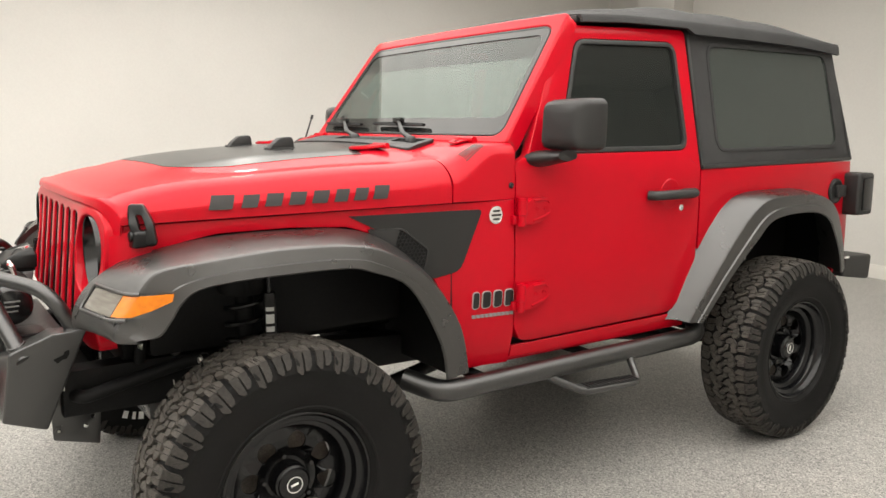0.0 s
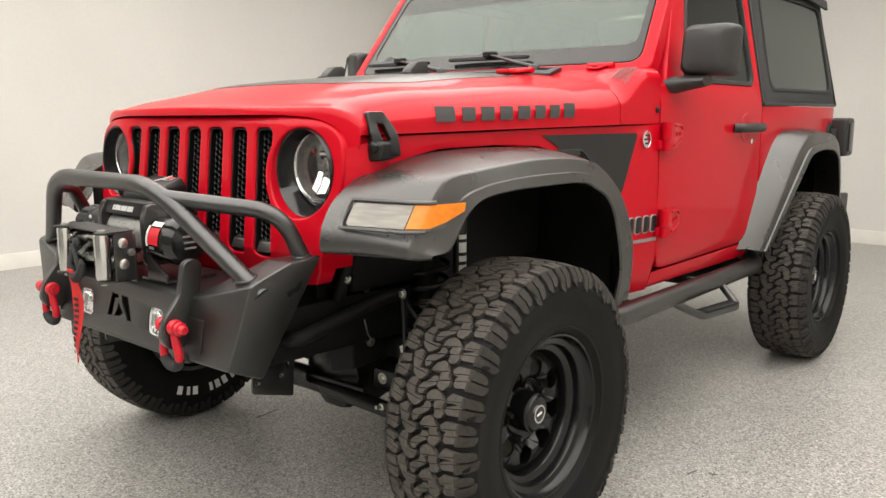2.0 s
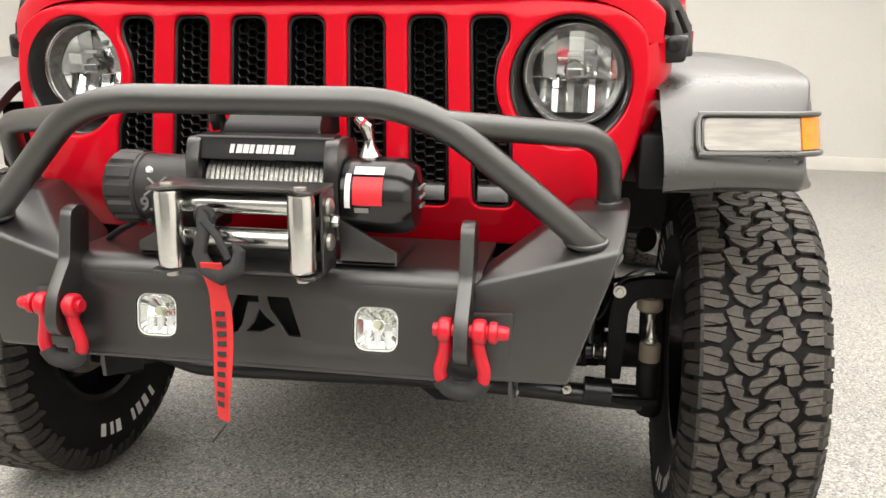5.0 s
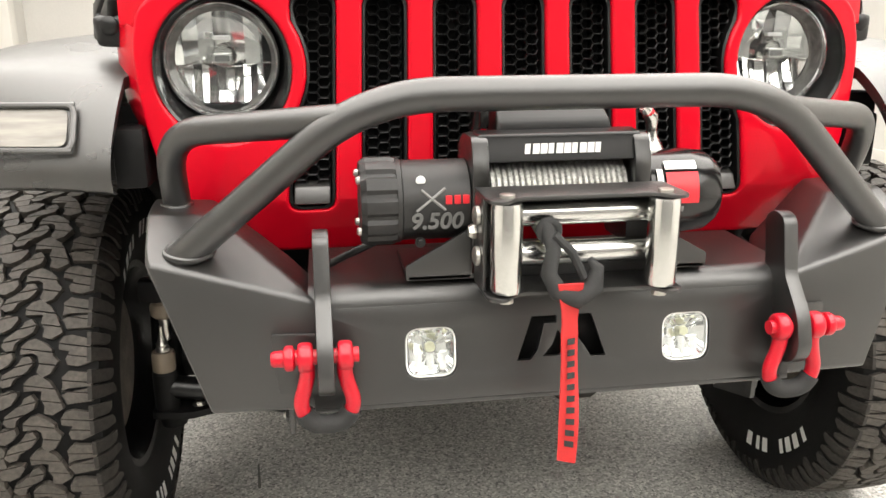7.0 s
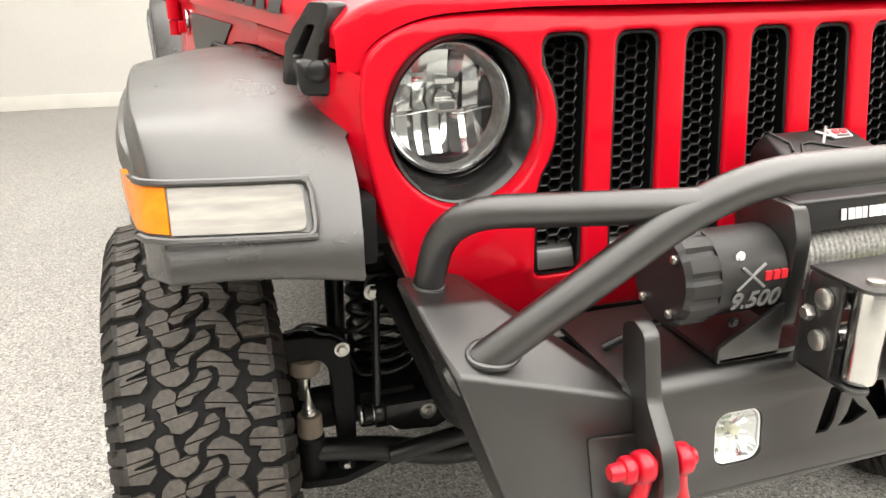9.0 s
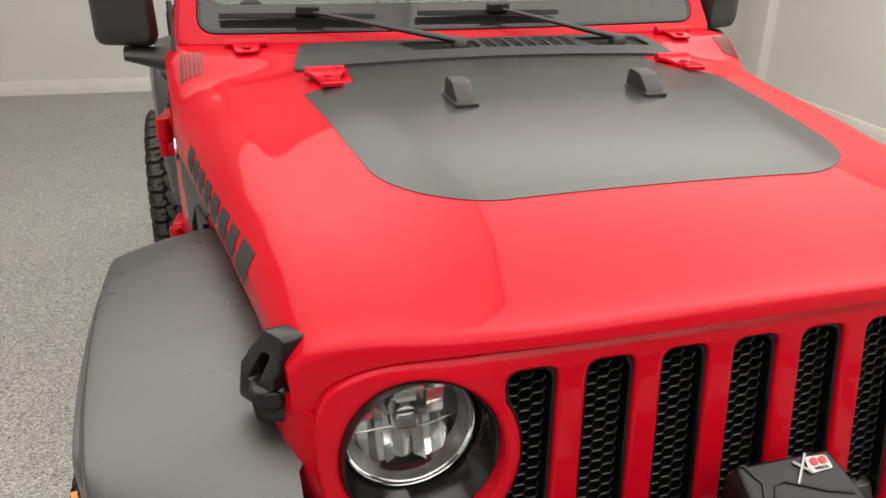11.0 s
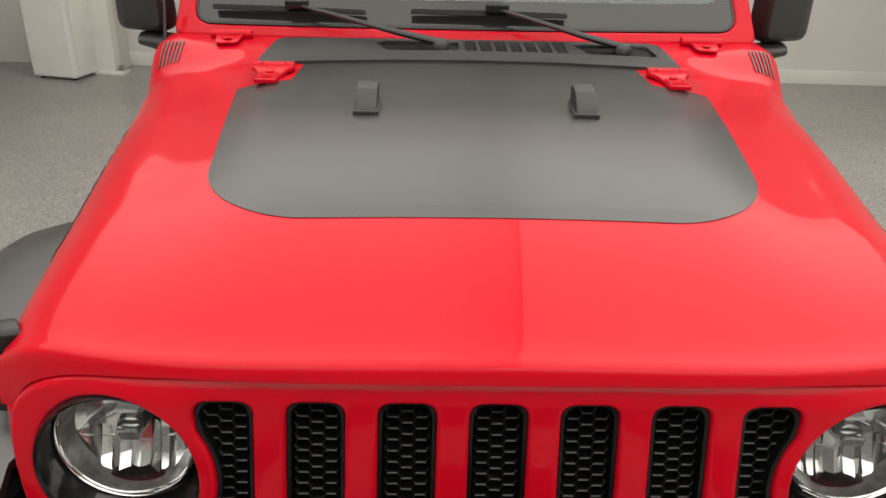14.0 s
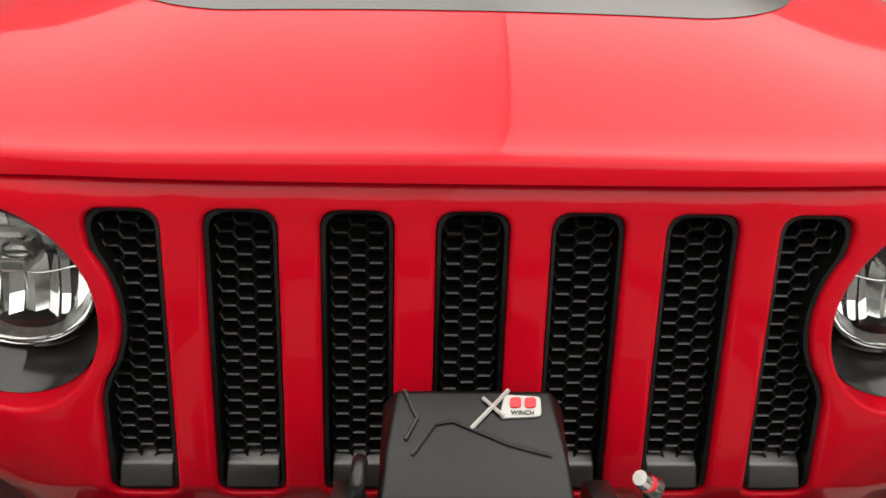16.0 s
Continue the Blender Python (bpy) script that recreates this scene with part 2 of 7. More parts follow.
LENS_WALL = material("grey_lens_wall", (0.22, 0.21, 0.20), 0.25, metal=0.3, grain=0.25, grain_scale=90, stain=0.2, stain_scale=40)
LAMP_WHITE = material("clear_lamp_body", (0.92, 0.92, 0.9), 0.25, metal=0.2, stain=0.1, stain_scale=60)
MIRROR = material("mirror_glass", (0.8, 0.8, 0.8), 0.02, metal=1.0)


# ---- geometry helpers ----
def part(name, bm, mat, parent=None, label="", angle=38, kind=""):
    """One mesh object from a bmesh, under a thing or a part."""
    me = bpy.data.meshes.new(name)
    bm.to_mesh(me)
    bm.free()
    me.materials.append(mat)
    for p in me.polygons:
        p.use_smooth = True
    me.set_sharp_from_angle(angle=radians(angle))
    ob = new(name, me)
    ob.parent = parent
    return tagged(ob, label, kind=kind)


def flip_x(bm):
    bmesh.ops.scale(bm, vec=(-1, 1, 1), verts=bm.verts)
    bmesh.ops.reverse_faces(bm, faces=bm.faces)
    return bm


def sided(bm, s):
    return flip_x(bm) if s < 0 else bm


def bevelled(bm, width, segs=2, limit=30):
    edges = [e for e in bm.edges if len(e.link_faces) == 2 and e.calc_face_angle(0) > radians(limit)]
    if edges and width > 0:
        bmesh.ops.bevel(bm, geom=edges, offset=width, segments=segs, profile=0.6, affect="EDGES", clamp_overlap=True)
    return bm


def box(x0, x1, y0, y1, z0, z1, bevel=0.004, segs=2, bm=None):
    b = bmesh.new()
    bmesh.ops.create_cube(b, size=1)
    for v in b.verts:
        v.co = Vector(((x0 + x1) / 2 + v.co.x * (x1 - x0), (y0 + y1) / 2 + v.co.y * (y1 - y0), (z0 + z1) / 2 + v.co.z * (z1 - z0)))
    bevelled(b, bevel, segs)
    return b if bm is None else merged(bm, b)


def merged(bm, other):
    me = bpy.data.meshes.new("tmp")
    other.to_mesh(me)
    other.free()
    bm.from_mesh(me)
    bpy.data.meshes.remove(me)
    return bm


def rounded(pts, r, n=5):
    """A closed 2D outline with its corners rounded; r is one radius or one for each corner."""
    out = []
    k = len(pts)
    for i, p in enumerate(pts):
        rad = r[i] if isinstance(r, (list, tuple)) else r
        p = Vector(p)
        a, b = Vector(pts[i - 1]) - p, Vector(pts[(i + 1) % k]) - p
        d = min(rad, a.length * 0.49, b.length * 0.49)
        if d < 1e-4:
            out.append(tuple(p))
            continue
        s, e = p + a.normalized() * d, p + b.normalized() * d
        for j in range(n + 1):
            t = j / n
            out.append(tuple(s * (1 - t) ** 2 + p * (2 * t * (1 - t)) + e * t * t))
    return out


def sheet(outer, holes=(), depth=0.02, place=None, cuts=(), bevel=0.003, segs=2):
    """A plate from a 2D outline with holes; place(a, b, d) puts it into the world, d running from 0 to depth.
    cuts: (axis 0 or 1, value) lines along which it is cut, so that it can bend."""
    bm = bmesh.new()
    edges = []
    for loop in (outer, *holes):
        vs = [bm.verts.new((p[0], p[1], 0)) for p in loop]
        edges += [bm.edges.new((vs[i - 1], vs[i])) for i in range(len(vs))]
    bmesh.ops.triangle_fill(bm, use_beauty=True, use_dissolve=False, edges=edges)
    for axis, value in cuts:
        no = Vector((1, 0, 0)) if axis == 0 else Vector((0, 1, 0))
        bmesh.ops.bisect_plane(bm, geom=bm.verts[:] + bm.edges[:] + bm.faces[:], plane_co=no * value, plane_no=no)
    ext = bmesh.ops.extrude_face_region(bm, geom=bm.faces[:])
    for g in ext["geom"]:
        if isinstance(g, bmesh.types.BMVert):
            g.co.z = depth
    if bevel:
        rim = [e for e in bm.edges if len(e.link_faces) == 2 and abs(e.calc_face_angle(0)) > 1.0 and e.verts[0].co.z == e.verts[1].co.z]
        bmesh.ops.bevel(bm, geom=rim, offset=bevel, segments=segs, profile=0.6, affect="EDGES", clamp_overlap=False)
    if place:
        for v in bm.verts:
            v.co = Vector(place(v.co.x, v.co.y, v.co.z))
    bmesh.ops.recalc_face_normals(bm, faces=bm.faces)
    return bm


def grow(loop, d):
    """Moves a closed outline outwards by d."""
    k = len(loop)
    area = sum(loop[i - 1][0] * loop[i][1] - loop[i][0] * loop[i - 1][1] for i in range(k))
    sign = 1 if area > 0 else -1
    out = []
    for i, p in enumerate(loop):
        a, b = Vector(loop[i - 1]), Vector(loop[(i + 1) % k])
        t = (b - a)
        if t.length < 1e-9:
            out.append(p)
            continue
        t.normalize()
        out.append((p[0] + t.y * d * sign, p[1] - t.x * d * sign))
    return out


def plate(outer, holes, depth, place, cuts=(), edge=0.005, segs=4):
    """A bent plate whose rims are rolled over; smooth all across its face."""
    band = 0.003
    bm = bmesh.new()
    edges = []
    for k, loop in enumerate((outer, *holes)):
        lp = grow(loop, -(edge + band) if k == 0 else edge + band)
        vs = [bm.verts.new((p[0], p[1], 0)) for p in lp]
        edges += [bm.edges.new((vs[i - 1], vs[i])) for i in range(len(vs))]
    bmesh.ops.triangle_fill(bm, use_beauty=True, use_dissolve=False, edges=edges)
    for axis, value in cuts:
        no = Vector((1, 0, 0)) if axis == 0 else Vector((0, 1, 0))
        bmesh.ops.bisect_plane(bm, geom=bm.verts[:] + bm.edges[:] + bm.faces[:], plane_co=no * value, plane_no=no)
    rim = [e for e in bm.edges if len(e.link_faces) == 1]
    out = collections.defaultdict(list)
    for e in rim:
        a, b = e.verts
        n = Vector((b.co.y - a.co.y, a.co.x - b.co.x, 0)).normalized()
        if n.dot(e.link_faces[0].calc_center_median() - a.co) > 0:
            n = -n
        out[a].append(n)
        out[b].append(n)
    way = {v: sum(ns, Vector()).normalized() / max(0.6, sum(ns, Vector()).length / len(ns)) for v, ns in out.items()}
    start = {v: v.co.copy() for v in way}
    ring = {v: v for v in way}
    steps = [(band, 0.0)] + [(band + edge * math.sin(math.pi / 2 * k / segs), edge * (1 - math.cos(math.pi / 2 * k / segs))) for k in range(1, segs + 1)] + [(band + edge, depth)]
    for off, d in steps:
        nxt = {v: bm.verts.new(start[v] + way[v] * off + Vector((0, 0, d))) for v in way}
        for e in rim:
            a, b = e.verts
            bm.faces.new((ring[a], ring[b], nxt[b], nxt[a]))
        ring = nxt
    for v in bm.verts:
        v.co = Vector(place(v.co.x, v.co.y, v.co.z))
    bmesh.ops.recalc_face_normals(bm, faces=bm.faces)
    return bm


def lathe(profile, center, axis="X", n=48, closed=False, bm=None, a0=0.0, a1=2 * math.pi):
    """Turns (r, h) points round an axis through center."""
    b = bmesh.new()
    full = abs(a1 - a0 - 2 * math.pi) < 1e-6
    count = n if full else n + 1
    rings = []
    for r, h in profile:
        ring = []
        for i in range(count):
            a = a0 + (a1 - a0) * i / n
            c, s = r * math.cos(a), r * math.sin(a)
            co = {"X": (h, c, s), "Y": (c, h, s), "Z": (c, s, h)}[axis]
            ring.append(b.verts.new(Vector(center) + Vector(co)))
        rings.append(ring)
    pairs = list(zip(rings, rings[1:])) + ([(rings[-1], rings[0])] if closed else [])
    for p, q in pairs:
        for i in range(count if full else count - 1):
            j = (i + 1) % count
            b.faces.new((p[i], p[j], q[j], q[i]))
    if not closed:
        for ring in (rings[0], rings[-1]):
            if full:
                b.faces.new(ring)
    bmesh.ops.remove_doubles(b, verts=b.verts, dist=1e-5)
    bmesh.ops.recalc_face_normals(b, faces=b.faces)
    return b if bm is None else merged(bm, b)


def fillet(pts, r, n=6):
    """A 3D polyline with rounded bends."""
    pts = [Vector(p) for p in pts]
    out = [pts[0]]
    for a, p, b in zip(pts, pts[1:], pts[2:]):
        u, w = a - p, b - p
        d = min(r, u.length * 0.48, w.length * 0.48)
        s, e = p + u.normalized() * d, p + w.normalized() * d
        for j in range(n + 1):
            t = j / n
            out.append(s * (1 - t) ** 2 + p * (2 * t * (1 - t)) + e * t * t)
    return out + [pts[-1]]


def tube(pts, r, n=14, bend=0.0, bm=None, flat=1.0, bend_n=6):
    """A round bar along a polyline; flat squashes it to a strap."""
    pts = fillet(pts, bend, bend_n) if bend else [Vector(p) for p in pts]
    b = bmesh.new()
    rings = []
    t = (pts[1] - pts[0]).normalized()
    side = t.cross(Vector((0, 0, 1)))
    if side.length < 0.1:
        side = t.cross(Vector((0, 1, 0)))
    side.normalize()
    for i, p in enumerate(pts):
        a = pts[max(i - 1, 0)]
        c = pts[min(i + 1, len(pts) - 1)]
        t = (c - a).normalized()
        side = (side - t * side.dot(t)).normalized()
        up = t.cross(side)
        rr = r[i] if isinstance(r, (list, tuple)) else r
        rings.append([b.verts.new(p + (side * math.cos(2 * math.pi * k / n) + up * math.sin(2 * math.pi * k / n) * flat) * rr) for k in range(n)])
    for p, q in zip(rings, rings[1:]):
        for i in range(n):
            j = (i + 1) % n
            b.faces.new((p[i], p[j], q[j], q[i]))
    b.faces.new(rings[0])
    b.faces.new(rings[-1])
    bmesh.ops.recalc_face_normals(b, faces=b.faces)
    return b if bm is None else merged(bm, b)


def skin(rows, closed_u=False, bm=None):
    """A surface through rows of points."""
    b = bmesh.new()
    vs = [[b.verts.new(p) for p in row] for row in rows]
    for p, q in zip(vs, vs[1:]):
        k = len(p)
        for i in range(k if closed_u else k - 1):
            j = (i + 1) % k
            b.faces.new((p[i], p[j], q[j], q[i]))
    return b if bm is None else merged(bm, b)


def capped(bm):
    """Closes the open ends of a tube-like surface."""
    bmesh.ops.holes_fill(bm, edges=[e for e in bm.edges if len(e.link_faces) == 1], sides=0)
    bmesh.ops.recalc_face_normals(bm, faces=bm.faces)
    return bm


def shell(bm, thick):
    """Gives an open surface a thickness, inwards."""
    bmesh.ops.recalc_face_normals(bm, faces=bm.faces)
    bmesh.ops.solidify(bm, geom=bm.faces[:], thickness=thick)
    bmesh.ops.recalc_face_normals(bm, faces=bm.faces)
    return bm


def lerp_table(table, x):
    if x <= table[0][0]:
        return table[0][1]
    for (a, p), (b, q) in zip(table, table[1:]):
        if x <= b:
            t = (x - a) / (b - a)
            return p + (q - p) * t
    return table[-1][1]


def smooth(a, b, x):
    t = min(max((x - a) / (b - a), 0), 1)
    return t * t * (3 - 2 * t)


def spline(points, per):
    """Catmull-Rom through tuples of numbers."""
    out = []
    k = len(points)
    for i in range(k - 1):
        p0, p1, p2, p3 = (points[max(i - 1, 0)], points[i], points[i + 1], points[min(i + 2, k - 1)])
        for j in range(per):
            t = j / per
            out.append(tuple(0.5 * (2 * b + (c - a) * t + (2 * a - 5 * b + 4 * c - d) * t * t + (3 * b - a - 3 * c + d) * t ** 3)
                             for a, b, c, d in zip(p0, p1, p2, p3)))
    return out + [tuple(points[-1])]


def bolt(x, y, z, r, h, axis, mat, parent, name="bolt"):
    """A hexagon head on a washer."""
    bm = lathe([(r * 1.5, 0), (r * 1.5, h * 0.3), (r * 1.02, h * 0.3)], (x, y, z), axis, 16)
    lathe([(r, h * 0.3), (r, h * 0.9), (r * 0.8, h)], (x, y, z), axis, 6, bm=bm)
    return part(name, bm, mat, parent, angle=25)


def hull(points, bevel=0.008, segs=3):
    bm = bmesh.new()
    for p in points:
        bm.verts.new(p)
    bmesh.ops.convex_hull(bm, input=bm.verts)
    bmesh.ops.dissolve_limit(bm, angle_limit=radians(4), verts=bm.verts, edges=bm.edges)
    bmesh.ops.recalc_face_normals(bm, faces=bm.faces)
    return bevelled(bm, bevel, segs, 12)


# ---- the room ----
def plain(name, bm, mat, label, category):
    ob = tagged(part(name, bm, mat), label, category, kind="structure")
    ob.matrix_basis = ROOM
    return ob


plain("floor", box(ROOM_X0 - 0.2, ROOM_X1 + 0.2, ROOM_Y0 - 0.2, ROOM_Y1 + 0.2, -0.12, 0, 0), FLOOR, "grey speckled epoxy flake floor with a soft sheen", "floor")
plain("ceiling", box(ROOM_X0 - 0.2, ROOM_X1 + 0.2, ROOM_Y0 - 0.2, ROOM_Y1 + 0.2, ROOM_Z, ROOM_Z + 0.15, 0), CEIL, "plain white painted ceiling", "ceiling")
plain("wall_north", box(ROOM_X0 - 0.2, ROOM_X1 + 0.2, ROOM_Y1, ROOM_Y1 + 0.2, 0, ROOM_Z, 0), WALL, "plain white painted wall", "wall")
plain("wall_south", box(ROOM_X0 - 0.2, ROOM_X1 + 0.2, ROOM_Y0 - 0.2, ROOM_Y0, 0, ROOM_Z, 0), DIMMING_WALL, "unseen closing wall, toned grey to dim the light on the car's front", "wall")
plain("wall_west", box(ROOM_X0 - 0.2, ROOM_X0, ROOM_Y0, ROOM_Y1, 0, ROOM_Z, 0), WALL, "plain white painted wall", "wall")
plain("wall_east", box(ROOM_X1, ROOM_X1 + 0.2, ROOM_Y0, ROOM_Y1, 0, ROOM_Z, 0), WALL, "plain white painted wall", "wall")
plain("pilaster", box(ROOM_X1 - 0.1, ROOM_X1 + 0.02, 5.3, 5.62, 0, ROOM_Z, 0.004), WALL, "shallow white wall pilaster", "pilaster")
plain("wall_stub", box(-3.95, -3.4, 6.25, ROOM_Y1 + 0.01, 0, ROOM_Z, 0.006), WALL, "white boxed-in corner projection of the wall", "wall")
for nm, b in (("baseboard", box(-3.4, ROOM_X1 - 0.012, ROOM_Y1 - 0.014, ROOM_Y1 + 0.01, 0, 0.13, 0.003)),
              ("baseboard", box(ROOM_X1 - 0.014, ROOM_X1 + 0.01, ROOM_Y0, 5.3, 0, 0.13, 0.003)),
              ("baseboard", box(ROOM_X1 - 0.014, ROOM_X1 + 0.01, 5.62, ROOM_Y1 - 0.014, 0, 0.13, 0.003)),
              ("baseboard", box(ROOM_X0 - 0.01, ROOM_X0 + 0.014, ROOM_Y0, ROOM_Y1, 0, 0.13, 0.003))):
    plain(nm, b, TRIM, "low white painted baseboard", "baseboard")

px, py, pw, pd = PANEL
lum = new("luminous_ceiling")
lum.matrix_basis = ROOM @ Matrix.Translation((px, py, ROOM_Z))
tagged(lum, "large glowing white diffuser ceiling panel, switched on", "light")
part("diffuser", box(-pw / 2, pw / 2, -pd / 2, pd / 2, -0.05, -0.03, 0), LED, lum)
part("panel_seam", box(SEAM - px - 0.006, SEAM - px + 0.006, -pd / 2, pd / 2, -0.094, -0.082, 0.002), GREY_PRINT, lum, "thin grey seam strip")
for a in (-1, 1):
    part("frame_side", box(min(a * pw / 2, a * (pw / 2 + 0.05)), max(a * pw / 2, a * (pw / 2 + 0.05)), -pd / 2 - 0.05, pd / 2 + 0.05, -0.09, 0, 0.004), TRIM, lum)
    part("frame_end", box(-pw / 2, pw / 2, min(a * pd / 2, a * (pd / 2 + 0.05)), max(a * pd / 2, a * (pd / 2 + 0.05)), -0.09, 0, 0.004), TRIM, lum)
for lx, ly in SPOTS:
    fx = new("ceiling_light")
    fx.matrix_basis = ROOM @ Matrix.Translation((lx, ly, ROOM_Z))
    tagged(fx, "small bright rectangular ceiling light, switched on", "light", "small ceiling lights")
    part("housing", box(-0.07, 0.07, -0.10, 0.10, -0.06, 0, 0.006), TRIM, fx)
    part("diffuser", box(-0.055, 0.055, -0.085, 0.085, -0.066, -0.061, 0.002), LED, fx, "glowing white diffuser")


def portable_cooler():
    ob = new("portable_air_conditioner")
    ob.matrix_basis = ROOM @ pose(-3.80, 6.04, 0, 0, 0, -12)
    tagged(ob, "tall white plastic portable cooler standing by the wall", "appliance")
    part("body", box(-0.23, 0.23, -0.17, 0.17, 0.02, 0.80, 0.03, 4), APPLIANCE, ob)
    part("side_panel", box(0.232, 0.238, -0.12, 0.12, 0.1, 0.7, 0.002), TRIM, ob)
    part("top_grille", box(-0.18, 0.18, -0.12, 0.12, 0.802, 0.812, 0.003), GREY_PRINT, ob)
    for x in (-0.17, 0.17):
        for y in (-0.11, 0.11):
            part("foot", lathe([(0.018, 0), (0.022, 0.004), (0.022, 0.022)], (x, y, 0), "Z", 14), DARK, ob)


def leaning_panel():
    ob = new("door_panel")
    ob.matrix_basis = ROOM @ pose(-3.48, 6.19, 0, 0, 0, -6)
    tagged(ob, "white boxed panel standing against the wall stub", "panel")
    part("board", box(-0.1, 0.12, -0.05, 0.06, 0.0, 2.05, 0.006), TRIM, ob)
    part("foot_plate", box(-0.1, 0.2, -0.07, 0.06, 0.0, 0.03, 0.005), TRIM, ob)
    for x in (0.14, 0.165):
        part("latch", box(x, x + 0.012, -0.03, 0.01, 0.032, 0.085, 0.003), ZINC, ob)


portable_cooler()
leaning_panel()


def scuff(x, y, turn, length):
    """A dark rubber scuff on the floor."""
    bm = sheet(rounded([(-length / 2, -0.004), (length / 2, -0.002), (length / 2, 0.003), (-length / 2, 0.004)], 0.002, 3), (), 0.0008, bevel=0)
    ob = tagged(part("floor_scuff", bm, SCUFF), "dark rubber scuff mark on the floor", "scuff", kind="structure")
    ob.matrix_basis = pose(x, y, GROUND + 0.0004, 0, 0, turn)


scuff(-0.53, 0.17, 95, 0.12)
scuff(1.03, 0.78, 75, 0.05)
scuff(1.09, 0.81, 20, 0.03)


# ---- the car: root and shared body shapes ----
# Front axle on y = 0, nose towards -y, ground z = 0.
car = tagged(new("off_road_car"), "red two-door off-road car with soft top, winch and mud tyres", "car")

HOOD_Z = ((-0.46, 1.246), (-0.40, 1.260), (-0.34, 1.278), (-0.28, 1.296), (-0.22, 1.312), (-0.12, 1.334), (0.0, 1.350), (0.1, 1.359), (0.26, 1.371), (0.45, 1.379), (0.65, 1.383), (0.95, 1.390))


def half_width(y):
    return 0.638 + 0.142 * (y + 0.36) if y < 0.65 else 0.7814 + 0.06 * (y - 0.65)


def seam_z(y):
    return 1.183 + 0.017 * (y + 0.36)


def hood_top(x, y):
    ax = abs(x)
    z = lerp_table(HOOD_Z, y - 0.04) * 0.25 + lerp_table(HOOD_Z, y) * 0.5 + lerp_table(HOOD_Z, y + 0.04) * 0.25
    a = 0.36 + 0.17 * (y + 0.1)
    z -= 0.029 * smooth(-0.36, 0.05, y) * (1 - 0.4 * smooth(0.5, 0.68, y)) * smooth(a - 0.05, a + 0.19, ax)
    z -= 0.022 * (ax / 0.65) ** 2
    w, wide = half_width(y), 0.125
    r = 0.073 + 0.024 * smooth(-0.38, -0.15, y) * (1 - 0.4 * smooth(0.3, 0.65, y))
    e = (ax - (w - wide)) / wide
    if e > 0:
        z -= r * (1 - math.sqrt(max(1 - e * e, 0)))
    return z


def cowl_top(x, y):
    """The cowl: goes on from the bonnet and rises to the foot of the windscreen."""
    w, r = half_width(y), 0.05
    e = abs(x) - (w - r)
    flat = 1.396 - (r - math.sqrt(max(r * r - e * e, 0)) if e > 0 else 0)
    t = smooth(0.66, 0.83, y)
    return hood_top(min(abs(x), w), y) * (1 - t) + flat * t


def hood_side_x(y, z):
    """How far out the bonnet's flank stands at height z."""
    lo, hi = half_width(y) - 0.125, half_width(y)
    if hood_top(hi, y) > z:
        return hi
    for _ in range(24):
        mid = (lo + hi) / 2
        if hood_top(mid, y) > z:
            lo = mid
        else:
            hi = mid
    return lo


def hood_front(x):
    return -0.437 + 0.062 * (abs(x) / 0.62) ** 4


def lip_z(x):
    e = min(max(abs(x) - 0.485, 0) / 0.12, 1)
    return 1.237 - 0.010 * smooth(0.36, 0.58, abs(x)) - 0.070 * (1 - math.sqrt(1 - e * e))


def hood_row(y_of, drop_of=None, y0=0.0):
    """One line of points from flank to flank."""
    row = []
    for i in range(-36, 37):
        f = i / 36
        w = half_width(y0)
        ang = abs(f)
        x = w * math.copysign(math.sin(ang * math.pi / 2) ** 0.9 if ang else 0, f)
        y = y_of(x)
        z = hood_top(min(abs(x), half_width(y)), y)
        if drop_of:
            z = drop_of(x, y)
        row.append((x, y, z))
    return row


def build_hood():
    rows = []
    lip = 0.034
    # the front lip: a short upright face, then a rolled edge into the top
    for f, up in ((0.0, 0.0), (0.015, 0.14), (0.07, 0.5), (0.13, 0.76), (0.20, 0.88), (0.32, 0.95), (0.6, 0.985), (1.0, 1.0)):
        d = lip * f

        def y_of(x, d=d):
            return hood_front(x) + d

        def drop(x, y, up=up):
            top = hood_top(min(abs(x), half_width(y)), hood_front(x) + lip)
            return lip_z(x) + (top - lip_z(x)) * up - (0.003 if up == 0 else 0)
        rows.append(hood_row(y_of, drop, -0.40 + d))
    steps = 34
    for k in range(1, steps + 1):
        v = k / steps

        def y_of(x, v=v):
            return (hood_front(x) + lip) * (1 - v) + 0.648 * v
        rows.append(hood_row(y_of, None, (-0.385) * (1 - v) + 0.648 * v))
    # the flanks run down to the seam
    full = []
    for row in rows:
        left, right = row[0], row[-1]
        s = seam_z(left[1])
        if left[2] > s + 0.004:
            zl = [left[2] + (s - left[2]) * q for q in (1.0, 0.66, 0.33)]
        else:
            zl = [left[2] - 0.003, left[2] - 0.002, left[2] - 0.001]
        full.append([(left[0], left[1], z) for z in zl] + row + [(right[0], right[1], z) for z in reversed(zl)])
    hood = part("hood", shell(skin(full), 0.012), RED, car, "red painted bonnet with raised centre", angle=50)
    return hood


hood = build_hood()


def on_hood(x, y, lift):
    e = 0.004
    n = Vector((-(hood_top(x + e, y) - hood_top(x - e, y)) / (2 * e), -(hood_top(x, y + e) - hood_top(x, y - e)) / (2 * e), 1)).normalized()
    return Vector((x, y, hood_top(x, y))) + n * lift


